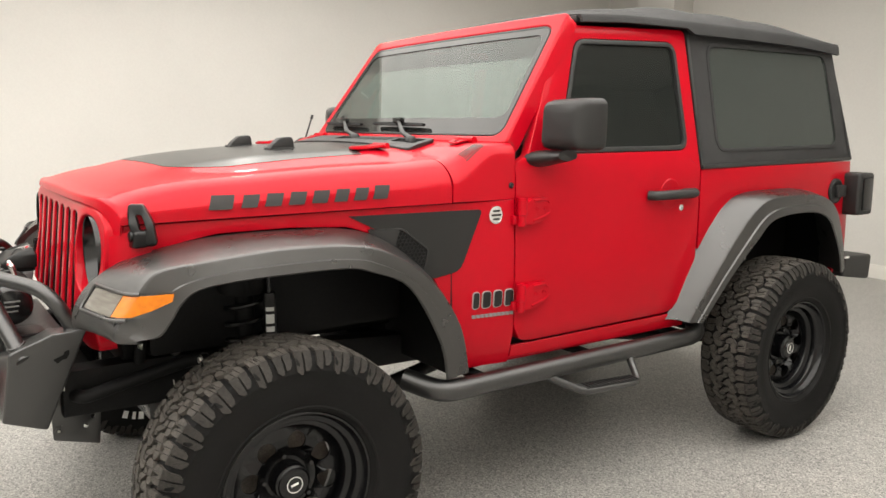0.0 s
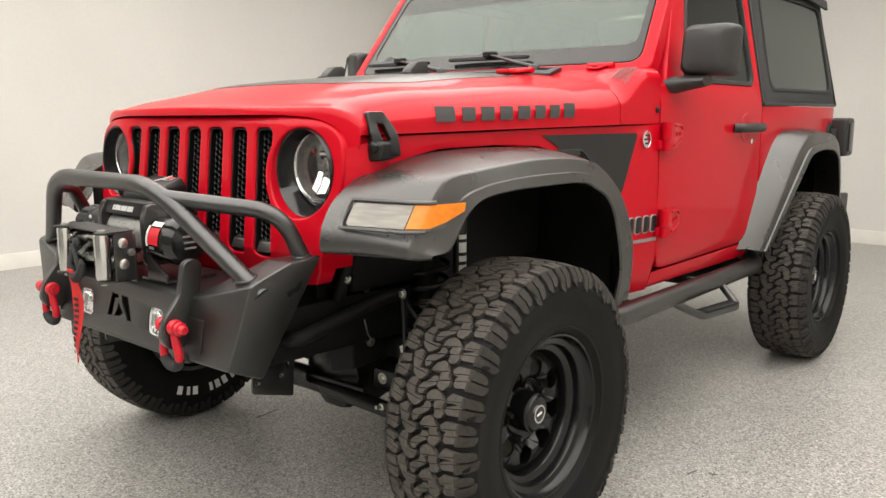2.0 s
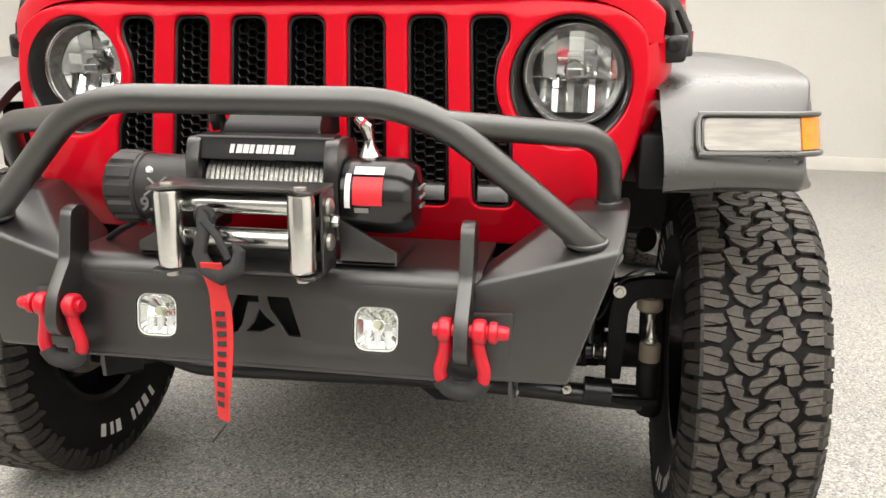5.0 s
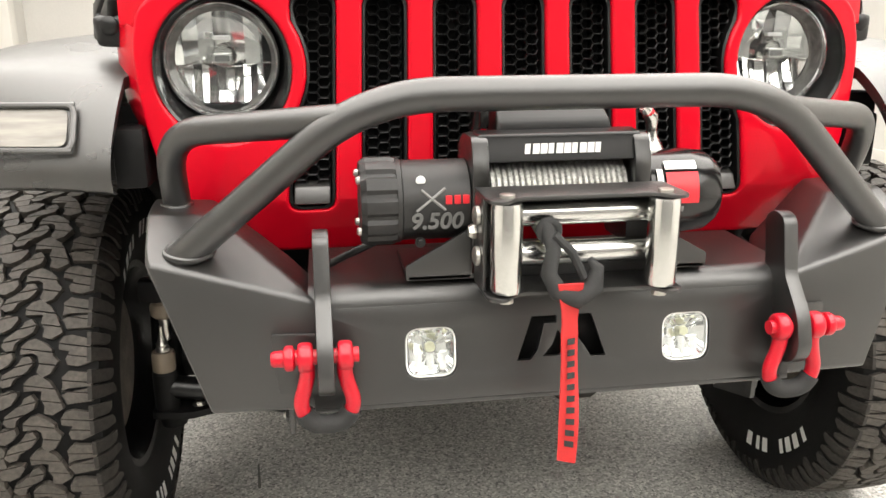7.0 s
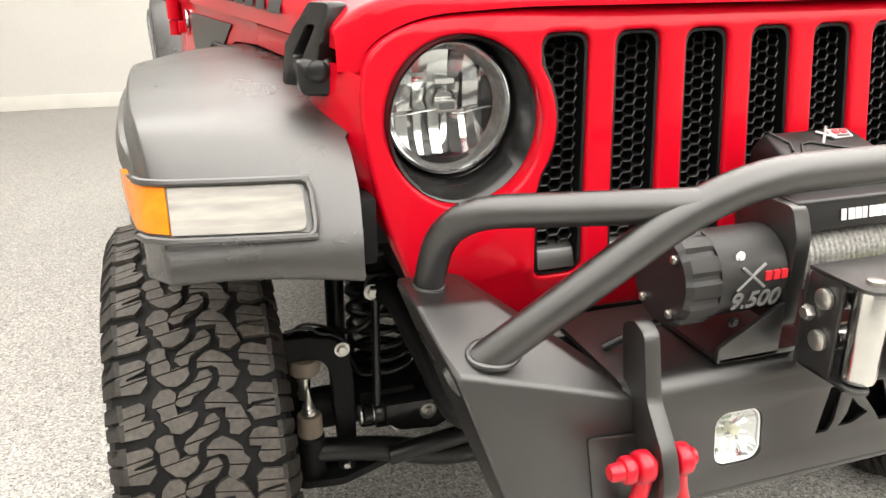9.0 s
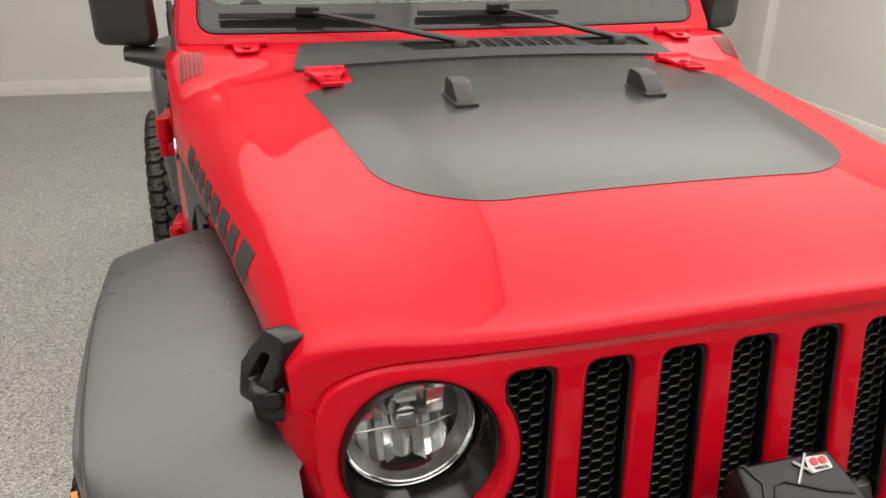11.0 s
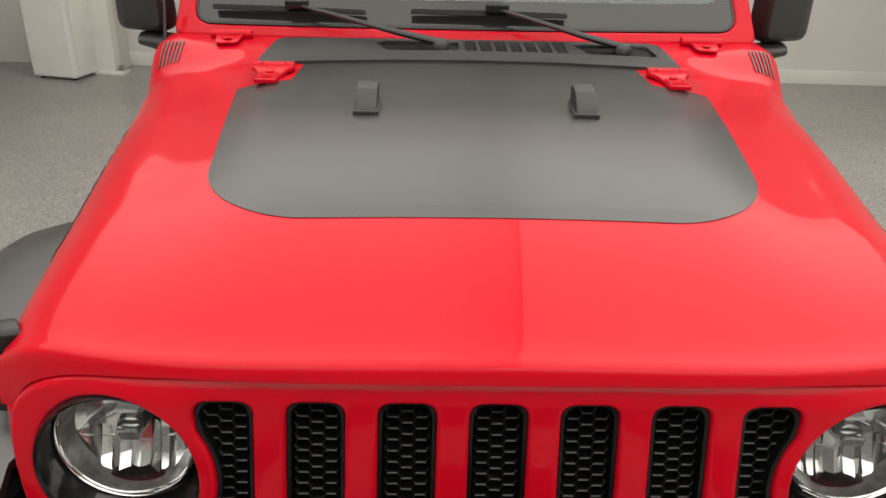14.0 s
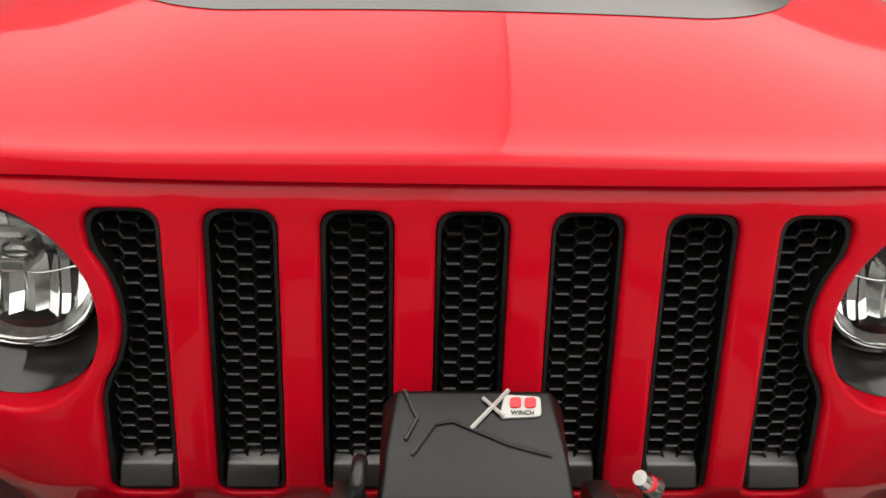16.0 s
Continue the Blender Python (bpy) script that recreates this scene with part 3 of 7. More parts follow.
def build_decal():
    def half(y):
        t = (y + 0.152) / 0.77
        w = 0.432 + 0.088 * t
        r = 0.19
        e = y + 0.152
        if e < r:
            w -= 0.16 * (1 - math.sqrt(max(1 - (1 - e / r) ** 2, 0)))
        # cut back round the hinges
        if y > 0.462:
            w = max(w - 0.115 * math.sin(min((y - 0.462) / 0.03, 1) * math.pi / 2) - 0.20 * max(y - 0.50, 0), 0.385)
        return w
    rows = []
    ys = [-0.152 + 0.19 * (1 - math.cos(k / 16 * math.pi / 2)) for k in range(17)] + [0.038 + 0.424 * k / 15 for k in range(1, 16)] + [0.464, 0.468, 0.474, 0.482, 0.492, 0.505, 0.53, 0.56, 0.59, 0.62, 0.6465]
    for y in ys:
        w = half(y)
        rows.append([on_hood(w * i / 30, y, 0.0013) for i in range(-30, 31)])
    bm = skin(rows)
    bmesh.ops.remove_doubles(bm, verts=bm.verts, dist=1e-5)
    part("hood_decal", shell(bm, 0.0010), VINYL, hood, "matt grey vinyl decal across the bonnet", angle=60)


build_decal()


def build_hood_fittings():
    for x, s in ((-0.211, 1), (0.205, 1)):
        # rubber windscreen rests
        prof = [(-0.046, 0.0), (0.05, 0.0), (0.047, 0.032), (0.038, 0.040), (-0.004, 0.038), (-0.036, 0.014)]
        bm = sheet(rounded([(b, c) for b, c in prof], 0.007, 3), (), 0.040, lambda a, b, d: (x - 0.020 + d, 0.287 + a, hood_top(x, 0.287 + a) + 0.002 + b), bevel=0.004)
        rest = part("windscreen_rest", bm, PLASTIC, hood, "black rubber windscreen rest")
        part("rest_base", box(x - 0.0245, x + 0.0245, 0.238, 0.342, hood_top(x, 0.28) - 0.002, hood_top(x, 0.28) + 0.006, 0.003), PLASTIC, rest)
    for s in (-1, 1):
        z = hood_top(0.44, 0.53) + 0.001
        leaf = rounded([(-0.026, -0.080), (0.026, -0.080), (0.021, -0.035), (0.034, 0.005), (0.046, 0.014), (0.046, 0.036), (-0.046, 0.036), (-0.046, 0.014), (-0.034, 0.005), (-0.021, -0.035)], [0.010, 0.010, 0.02, 0.012, 0.005, 0.004, 0.004, 0.005, 0.012, 0.02], 4)
        hinge = part("hood_hinge", sided(sheet(leaf, (), 0.010, lambda a, b, d: (0.442 + a, 0.535 + b, z + 0.006 * smooth(-0.03, 0.02, b) + 0.010 - d), [(1, q) for q in (-0.06, -0.03, -0.01, 0.0, 0.01, 0.02)], bevel=0.003), s), RED, hood, "red painted bonnet hinge")
        for x0, x1 in ((0.397, 0.414), (0.416, 0.467), (0.469, 0.487)):
            part("hinge_knuckle", sided(tube([(x0, 0.574, z + 0.012), (x1, 0.574, z + 0.012)], 0.0105, 14), s), RED, hinge)
        for dy in (-0.066, -0.052):
            part("hinge_rib", sided(box(0.427, 0.457, 0.535 + dy, 0.541 + dy, z + 0.0095, z + 0.0125, 0.0012), s), RED, hinge)
        for dx in (-0.017, 0.017):
            part("hinge_rib", sided(box(0.442 + dx - 0.0025, 0.442 + dx + 0.0025, 0.465, 0.515, z + 0.0095, z + 0.0125, 0.0012), s), RED, hinge)
        part("hinge_bolt", sided(lathe([(0.0095, 0), (0.0095, 0.003), (0.007, 0.0045), (0.001, 0.0045)], (0.442, 0.520, z + 0.011), "Z", 16), s), RED, hinge)
        # bonnet catch: a rubber strap on the flank
        x0 = 0.656
        outline = rounded([(-0.031, -0.052), (0.029, -0.052), (0.030, 0.02), (0.019, 0.068), (-0.019, 0.068), (-0.031, 0.02)], 0.009, 4)
        hole = rounded([(-0.009, -0.010), (0.009, -0.010), (0.0075, 0.036), (-0.0075, 0.036)], 0.006, 3)

        def strap(a, b, d):
            a, d = a * 1.0, d * 0.9
            lean = 0.010 * smooth(-0.02, 0.07, b) * 3.0
            return (x0 + d * 0.9 - 0.008 - lean + a * 0.60, -0.308 + a * 0.92 - b * 0.12 - d * 0.35, 1.178 + b * 0.92)
        catch = part("hood_catch", sided(sheet(outline, [hole], 0.036, strap, bevel=0.005), s), SATIN, car, "black rubber bonnet catch")
        part("catch_base", sided(hull([(x, y, z) for x, y, z in ((0.628, -0.350, 1.118), (0.628, -0.276, 1.122), (0.676, -0.346, 1.120), (0.676, -0.280, 1.124), (0.630, -0.346, 1.172), (0.630, -0.282, 1.172), (0.682, -0.338, 1.168), (0.682, -0.286, 1.168))], 0.011, 3), s), SATIN, catch)
        part("catch_pin", sided(lathe([(0.015, 0), (0.015, -0.006), (0.010, -0.009), (0.001, -0.009)], (0.653, -0.343, 1.153), "Y", 18), s), SATIN, catch)


build_hood_fittings()


# ---- grille and headlamps ----
def grille_y(x, z):
    y = -0.43 - 0.036 * min(max((1.195 - z) / 0.31, 0), 1)
    if z < 0.885:
        y += (0.885 - z) * 0.35
    if z > 1.195:
        y += (z - 1.195) ** 2 * 12
    y += 0.03 * smooth(0.40, 0.62, abs(x)) + 0.05 * max(abs(x) - 0.57, 0)
    return y


def splay(x, z):
    return x * (1 + 0.045 * min(max((1.195 - z) / 0.31, 0), 1.1))


def slot_outline(i, grow=0.0):
    c = i * 0.1108
    zt, zb, hw = 1.2 + grow, 0.866 - grow, 0.0355 + grow
    pts = [(c - hw, zb), (c + hw, zb), (c + hw, zt), (c - hw, zt)]
    pts = rounded(pts, 0.02, 5)
    # more points along the sides, to bend round the lamps
    out = []
    for p, q in zip(pts, pts[1:] + pts[:1]):
        out.append(p)
        if abs(q[1] - p[1]) > 0.1:
            out += [(p[0] + (q[0] - p[0]) * k / 14, p[1] + (q[1] - p[1]) * k / 14) for k in range(1, 14)]
    res = []
    for x, z in out:
        xx = splay(x, z)
        if abs(i) == 3:
            dx, dz = (abs(xx) - 0.475), (z - 1.088)
            reach = 0.128 - grow
            if math.hypot(dx, dz) < reach and dx < 0:
                xx = math.copysign(0.475 - math.sqrt(max(reach ** 2 - dz * dz, 0)), xx)
        res.append((xx, z))
    return res


def ellipse(cx, cz, a, b, n=40):
    return [(cx + a * math.cos(2 * math.pi * k / n), cz + b * math.sin(2 * math.pi * k / n)) for k in range(n)]


def build_grille():
    xs = [0.0, 0.1, 0.2, 0.3, 0.38, 0.42, 0.46, 0.49, 0.515, 0.54, 0.56, 0.575, 0.585, 0.593, 0.599, 0.603]
    half = [(x, lip_z(x) - 0.0055) for x in xs]
    half += spline([(0.6065, 1.148), (0.610, 1.12), (0.609, 1.075), (0.598, 1.0), (0.582, 0.94), (0.565, 0.895), (0.541, 0.838)], 4) + [(0.515, 0.805), (0.44, 0.795), (0.2, 0.792)]
    outline = half + [(-x, z) for x, z in reversed(half[1:])] + [(0, 0.792)]
    outline = outline[:-1]
    holes = [slot_outline(i) for i in range(-3, 4)] + [ellipse(s * 0.475, 1.088, 0.106, 0.113) for s in (-1, 1)]
    cuts = [(1, z) for z in (0.82, 0.85, 0.885, 0.93, 0.98, 1.03, 1.08, 1.12, 1.15, 1.18, 1.2, 1.213)] + [(0, s * x) for s in (-1, 1) for x in (0.41, 0.44, 0.47, 0.5, 0.53, 0.56, 0.58, 0.6, 0.615)]
    bm = plate(outline, holes, 0.05, lambda a, b, d: (a, grille_y(a, b) + d, b), cuts, 0.006)
    g = part("grille", bm, RED, car, "red painted seven-slot grille panel", angle=50)
    for i in range(-3, 4):
        # black surround lining each slot
        o, q = slot_outline(i, -0.0012), slot_outline(i, -0.0050)
        rows = [[(x, grille_y(x, z) + yy, z) for x, z in lp] for lp, yy in ((o, 0.007), (o, 0.05), (q, 0.05), (q, 0.0085), (o, 0.007))]
        bm = skin(rows, True)
        bmesh.ops.remove_doubles(bm, verts=bm.verts, dist=1e-6)
        bmesh.ops.recalc_face_normals(bm, faces=bm.faces)
        sur = part("slot_surround", bm, MESHBLACK, g, "black plastic slot surround")
        # honeycomb mesh
        bm = bmesh.new()
        c = i * 0.1108
        hx, hz, tk = 0.0108, 0.0080, 0.0014
        row = 0
        z = 0.912
        xs_in = 0.031
        while z < 1.192:
            off = 0.5 * (row % 2)
            for k in range(-2, 3):
                cx = c + (k + off) * hx * 3.24
                if abs(cx - c) > xs_in - 0.003:
                    continue
                o6 = [(cx + hx * a, z + hz * b) for a, b in ((1, 0), (0.62, 1), (-0.62, 1), (-1, 0), (-0.62, -1), (0.62, -1))]
                i6 = [(cx + (hx - tk) * a, z + (hz - tk) * b) for a, b in ((1, 0), (0.62, 1), (-0.62, 1), (-1, 0), (-0.62, -1), (0.62, -1))]
                vo, vi, wo = [], [], []
                for (x1, z1), (x2, z2) in zip(o6, i6):
                    x1, x2 = splay(x1, z1), splay(x2, z2)
                    vo.append(bm.verts.new((x1, grille_y(x1, z1) + 0.022, z1)))
                    vi.append(bm.verts.new((x2, grille_y(x2, z2) + 0.0235, z2)))
                    wo.append(bm.verts.new((x2, grille_y(x2, z2) + 0.044, z2)))
                for a in range(6):
                    b = (a + 1) % 6
                    bm.faces.new((vo[a], vo[b], vi[b], vi[a]))
                    bm.faces.new((vi[a], vi[b], wo[b], wo[a]))
            z += hz
            row += 1
        bmesh.ops.recalc_face_normals(bm, faces=bm.faces)
        part("honeycomb_mesh", bm, MESHBLACK, sur, "black honeycomb mesh", angle=20)
        bm = sheet(slot_outline(i, -0.003), (), 0.004, lambda a, b, d: (a, grille_y(a, b) + 0.046 + d, b), bevel=0)
        part("mesh_backing", bm, DARK, sur)
        bm = hull([(x, y, z) for x in (-0.029, 0.029) for y, z in ((0.004, 0.876), (0.046, 0.876), (0.016, 0.902), (0.046, 0.916))], 0.003)
        for v in bm.verts:
            x = splay(c, v.co.z) + v.co.x
            v.co = Vector((x, grille_y(x, v.co.z) + v.co.y, v.co.z))
        part("slot_block", bm, FLARE, sur)
    for s in (-1, 1):
        # the corner that wraps from the grille to the flank
        rows = []
        for z in (0.842, 0.87, 0.90, 0.94, 0.98, 1.02, 1.08, 1.12, 1.147):
            xo = lerp_table(((0.838, 0.538), (0.895, 0.562), (0.94, 0.579), (1.0, 0.595), (1.075, 0.606), (1.12, 0.607), (1.15, 0.6035)), z)
            y0 = grille_y(xo, z)
            out = smooth(0.90, 1.04, z)
            row = []
            for k in range(9):
                t = k / 8
                row.append((xo - 0.004 + out * (0.030 * math.sin(t * math.pi / 2) + 0.024 * t), y0 + 0.005 + 0.05 * (1 - math.cos(t * math.pi / 2)) + 0.06 * t, z + (0.030 * t if z > 1.14 else 0)))
            rows.append(row)
        bm = shell(skin(rows), 0.008)
        part("grille_corner", sided(bm, s), RED, g)
        build_headlamp(s, g)
    # radiator behind the slots
    part("radiator", box(-0.42, 0.42, -0.34, -0.30, 0.72, 1.18, 0.006), DARK, car, "dark radiator behind the grille")


def build_headlamp(s, g):
    cx, cz = s * 0.475, 1.088
    y0 = -0.418
    bm = bmesh.new()
    rows = []
    for (a, b, dx, dz, y) in ((0.1085, 0.1155, 0, 0, y0 + 0.012), (0.1045, 0.1115, 0, 0, y0 - 0.004), (0.1005, 0.1075, 0, 0, y0 - 0.001), (0.094, 0.098, 0.003, 0.008, y0 + 0.05), (0.0885, 0.0885, 0.006, 0.011, y0 + 0.058), (0.0885, 0.0885, 0.006, 0.011, y0 + 0.10)):
        rows.append([(cx + s * dx + a * math.cos(2 * math.pi * k / 64), y, cz + dz + b * math.sin(2 * math.pi * k / 64)) for k in range(64)])
    bz = skin(rows, True)
    bmesh.ops.recalc_face_normals(bz, faces=bz.faces)
    lamp = part("headlamp", shell(bz, 0.002), GLOSSBLACK, g, "round headlamp in a black bezel")
    lc = (cx + s * 0.006, 0, cz + 0.011)
    part("chrome_ring", lathe([(0.0915, y0 + 0.050), (0.0915, y0 + 0.040), (0.0885, y0 + 0.037), (0.0855, y0 + 0.041), (0.0855, y0 + 0.055)], lc, "Y", 64, closed=True), CHROME, lamp, "bright chrome ring")
    part("lens_wall", lathe([(0.0850, y0 + 0.044), (0.0835, y0 + 0.050), (0.0765, y0 + 0.072), (0.0790, y0 + 0.074), (0.0853, y0 + 0.050)], lc, "Y", 64, closed=True), LENS_WALL, lamp, "grey moulded lens wall")
    # reflector: leaning mirror panels, narrow ones below the cut-off and broad ones above
    rnd = random.Random(5)
    edge_low = [-0.086, -0.066, -0.052, -0.040, -0.029, -0.014, 0.0, 0.014, 0.027, 0.038, 0.050, 0.066, 0.086]
    edge_high = [-0.086, -0.058, -0.034, -0.012, 0.016, 0.040, 0.064, 0.086]

    def face(u, v, low, k, lean):
        r2 = (u * u + v * v) / 0.0865 ** 2
        edges = edge_low if low else edge_high
        mid = (edges[k] + edges[k + 1]) / 2
        return y0 + 0.094 - 0.022 * r2 + lean[0] * (u - mid) + lean[1] * (v + (0.035 if low else -0.035))
    b = bmesh.new()
    for low, edges in ((True, edge_low), (False, edge_high)):
        for k in range(len(edges) - 1):
            lean = (rnd.uniform(0.25, 0.7) * (-1) ** k, rnd.uniform(0.0, 0.35)) if low else (rnd.uniform(-0.35, 0.35), rnd.uniform(-0.25, 0.30))
            tiers = (-0.086, -0.050, -0.008) if low else ((-0.008, 0.030, 0.086) if k % 2 else (-0.008, 0.044, 0.086))
            for m in range(2):
                add = 0.0 if m else (0.10 if low else -0.16)
                cols = [edges[k] + (edges[k + 1] - edges[k]) * q / 3 for q in range(4)]
                zs = [tiers[m] + (tiers[m + 1] - tiers[m]) * q / 5 for q in range(6)]
                grid = []
                for u in cols:
                    line = []
                    for v in zs:
                        r = math.hypot(u, v)
                        f = min(1.0, 0.0775 / r) if r else 1.0
                        line.append(b.verts.new((lc[0] + s * u * f, face(u * f, v * f, low, k, lean) + add * (v * f - tiers[1]), lc[2] + v * f)))
                    grid.append(line)
                for p in range(3):
                    for q in range(5):
                        quad = (grid[p][q], grid[p + 1][q], grid[p + 1][q + 1], grid[p][q + 1])
                        if len({tuple(round(c, 5) for c in w.co) for w in quad}) == 4:
                            b.faces.new(quad)
    bmesh.ops.delete(b, geom=[w for w in b.verts if not w.link_faces], context="VERTS")
    part("reflector", b, FROST, lamp, "faceted chrome reflector", angle=8)
    part("reflector_bowl", lathe([(0.079, y0 + 0.072), (0.081, y0 + 0.072), (0.081, y0 + 0.118), (0.001, y0 + 0.122), (0.001, y0 + 0.118), (0.079, y0 + 0.116)], lc, "Y", 40, closed=True), DARK, lamp)
    part("cut_off_rim", tube([(lc[0] + s * u, y0 + 0.060 + 0.010 * (u / 0.08) ** 2, lc[2] - 0.008 + 0.003 * math.sin(u * 70)) for u in [-0.076 + 0.152 * q / 16 for q in range(17)]], 0.0011, 6), STEEL, lamp)
    cup = lathe([(0.021, y0 + 0.088), (0.019, y0 + 0.066), (0.0165, y0 + 0.0635), (0.0150, y0 + 0.068)], (lc[0], 0, lc[2] + 0.006), "Y", 8)
    part("bulb_cup", cup, STEEL, lamp)
    shield = sheet(rounded([(-0.016, -0.0085), (0.016, -0.0085), (0.016, 0.0085), (-0.016, 0.0085)], 0.006, 4), (), 0.014, lambda a, bb, d: (lc[0] + a, y0 + 0.052 + d, lc[2] + 0.002 + bb), bevel=0.002)
    sd = part("bulb_shield", shield, STEEL, lamp)
    part("shield_window", sheet(rounded([(-0.0115, -0.0048), (0.0115, -0.0048), (0.0115, 0.0048), (-0.0115, 0.0048)], 0.003, 3), (), 0.001, lambda a, bb, d: (lc[0] + a, y0 + 0.0512 + d, lc[2] + 0.002 + bb), bevel=0), MOTOR_PRINT, sd)
    part("light_bar", box(lc[0] - 0.014, lc[0] + 0.014, y0 + 0.060, y0 + 0.074, lc[2] + 0.031, lc[2] + 0.038, 0.002), LAMP_WHITE, lamp)
    dome = [(0.0855, y0 + 0.045), (0.080, y0 + 0.034), (0.064, y0 + 0.026), (0.042, y0 + 0.021), (0.02, y0 + 0.0185), (0.001, y0 + 0.018)]
    bm = lathe(dome, lc, "Y", 48)
    ln = part("lamp_glass", bm, LAMP_GLASS, lamp, "clear domed glass", angle=60)
    ln.visible_shadow = False


build_grille()


# ---- side panels ----
def side_x(y, z):
    """The flank of the body: straight below the belt, leaning in above, narrowing to the nose."""
    x = 0.80 - 0.142 * max(0.905 - y, 0) - 0.003 * ((z - 0.95) / 0.35) ** 2
    if y > 2.9:
        x -= 0.9 * (y - 2.9) ** 2 * 0.6
    if z > 1.275:
        x -= 0.165 * (z - 1.275)
    elif z < 0.72:
        x -= 0.25 * (0.72 - z)
    return x


def flank(outer, holes, thick, s, mat, name, parent, label="", bevel=0.004, lift=0.0, cuts=()):
    bm = sheet(outer, holes, thick, lambda a, b, d: (side_x(a, b) + lift - d, a, b), cuts, bevel)
    return part(name, sided(bm, s), mat, parent, label)


Y_CUTS = [(0, y) for y in (-0.2, 0.1, 0.4, 0.7, 2.9, 3.0, 3.08)]
WINDOW = rounded([(1.118, 1.352), (1.842, 1.352), (1.828, 1.792), (1.262, 1.775)], [0.05, 0.06, 0.06, 0.05], 6)


def build_side(s):
    fender = [(-0.375, 1.178), (0.1, 1.186), (0.5, 1.193), (0.903, 1.199), (0.903, 0.605), (0.722, 0.605), (0.672, 0.80), (0.585, 0.96), (0.437, 1.09), (0.292, 1.138), (0.1, 1.147), (-0.1, 1.142), (-0.20, 1.125), (-0.29, 1.07), (-0.375, 1.0)]
    f = flank(fender, (), 0.02, s, RED, "front_fender", car, "red front wing panel", cuts=Y_CUTS[:4] + [(1, 0.72), (1, 1.0)])
    for y, z in ((0.676, 1.243), (0.888, 1.249)):
        bm = lathe([(0.011, 0), (0.011, 0.003), (0.007, 0.006), (0.004, 0.004)], (side_x(y, z), y, z), "X", 12)
        part("cowl_bolt", sided(bm, s), SATIN, f, "dark screw head")
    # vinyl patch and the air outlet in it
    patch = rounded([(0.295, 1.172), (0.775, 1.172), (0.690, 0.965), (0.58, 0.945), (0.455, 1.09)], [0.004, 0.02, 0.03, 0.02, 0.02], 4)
    flank(patch, (), 0.002, s, DIMMED_VINYL, "side_decal", f, "grey vinyl patch on the wing, coloured darker for its weak reflection", bevel=0, lift=0.0035, cuts=[(0, 0.4), (0, 0.5), (0, 0.6), (0, 0.7)])
    vent = rounded([(0.355, 1.126), (0.475, 1.126), (0.570, 1.050), (0.555, 0.975), (0.45, 1.035)], 0.012, 4)
    v = flank(vent, [grow(vent, -0.007)], 0.018, s, PLASTIC, "air_outlet", f, "black air outlet with honeycomb insert", lift=0.012)
    inner = grow(vent, -0.006)
    flank(inner, (), 0.003, s, DARK, "outlet_backing", v, lift=0.0075, bevel=0)
    bm = bmesh.new()
    for r in range(-8, 7):
        for c in range(-10, 9):
            y, z = 0.475 + c * 0.0135 + (r % 2) * 0.0067, 1.07 + r * 0.012
            # keep the cells inside the opening
            inside = False
            for (y1, z1), (y2, z2) in zip(inner, inner[1:] + inner[:1]):
                if (z1 > z) != (z2 > z) and y < (y2 - y1) * (z - z1) / (z2 - z1) + y1:
                    inside = not inside
            if not inside:
                continue
            ring = [[bm.verts.new((side_x(y, z) + lf, y + rr * math.cos(a * math.pi / 3 + 0.52), z + rr * math.sin(a * math.pi / 3 + 0.52))) for a in range(6)] for rr, lf in ((0.0078, 0.0105), (0.0062, 0.0105), (0.0062, 0.008))]
            for p, q in zip(ring, ring[1:]):
                for a in range(6):
                    b = (a + 1) % 6
                    bm.faces.new((p[a], p[b], q[b], q[a]))
    bmesh.ops.recalc_face_normals(bm, faces=bm.faces)
    part("outlet_mesh", sided(bm, s), PLASTIC, v, angle=20)
    # round badge and lettering blocks
    bm = lathe([(0.031, 0.0), (0.031, 0.004), (0.026, 0.005), (0.026, 0.004), (0.001, 0.004)], (side_x(0.828, 1.149), 0.828, 1.149), "X", 32)
    badge = part("round_badge", sided(bm, s), CHROME, f, "round silver badge")
    for k, (z, w) in enumerate(((1.163, 0.014), (1.149, 0.02), (1.135, 0.013))):
        bm = box(side_x(0.83, z) + 0.0042, side_x(0.83, z) + 0.0058, 0.828 - w, 0.828 + w, z - 0.0035, z + 0.0035, 0.001)
        part("badge_mark", sided(bm, s), VINYL, badge)
    widths = (0.034, 0.042, 0.042, 0.042)
    y = 0.738
    for w in widths:
        z0, z1 = 0.824, 0.886
        yc = y if s > 0 else 1.638 - y - w
        shape = rounded([(yc, z0), (yc + w - 0.011, z0 + 0.004), (yc + w - 0.009, z1 - 0.004), (yc + 0.003, z1 - 0.004)], 0.011, 4)
        flank(grow(shape, 0.003), (), 0.005, s, SILVER_PRINT, "badge_edge", f, "silver badge edge", lift=0.0052, bevel=0.001)
        flank(shape, (), 0.006, s, SATIN, "badge_letter", f, "dark badge block", lift=0.0068, bevel=0.001)
        y += w + 0.003
    for k in range(10):
        w, yy = 0.014, 0.735 + k * 0.0168
        flank([(yy, 0.792), (yy + w, 0.790), (yy + w, 0.802), (yy, 0.804)], (), 0.002, s, GREY_PRINT, "badge_bar", f, lift=0.004, bevel=0)
    # bonnet lettering blocks on the flank
    y = -0.135 if s > 0 else -0.125
    sizes = (0.092, 0.068, 0.07, 0.07, 0.07, 0.062, 0.062, 0.07)
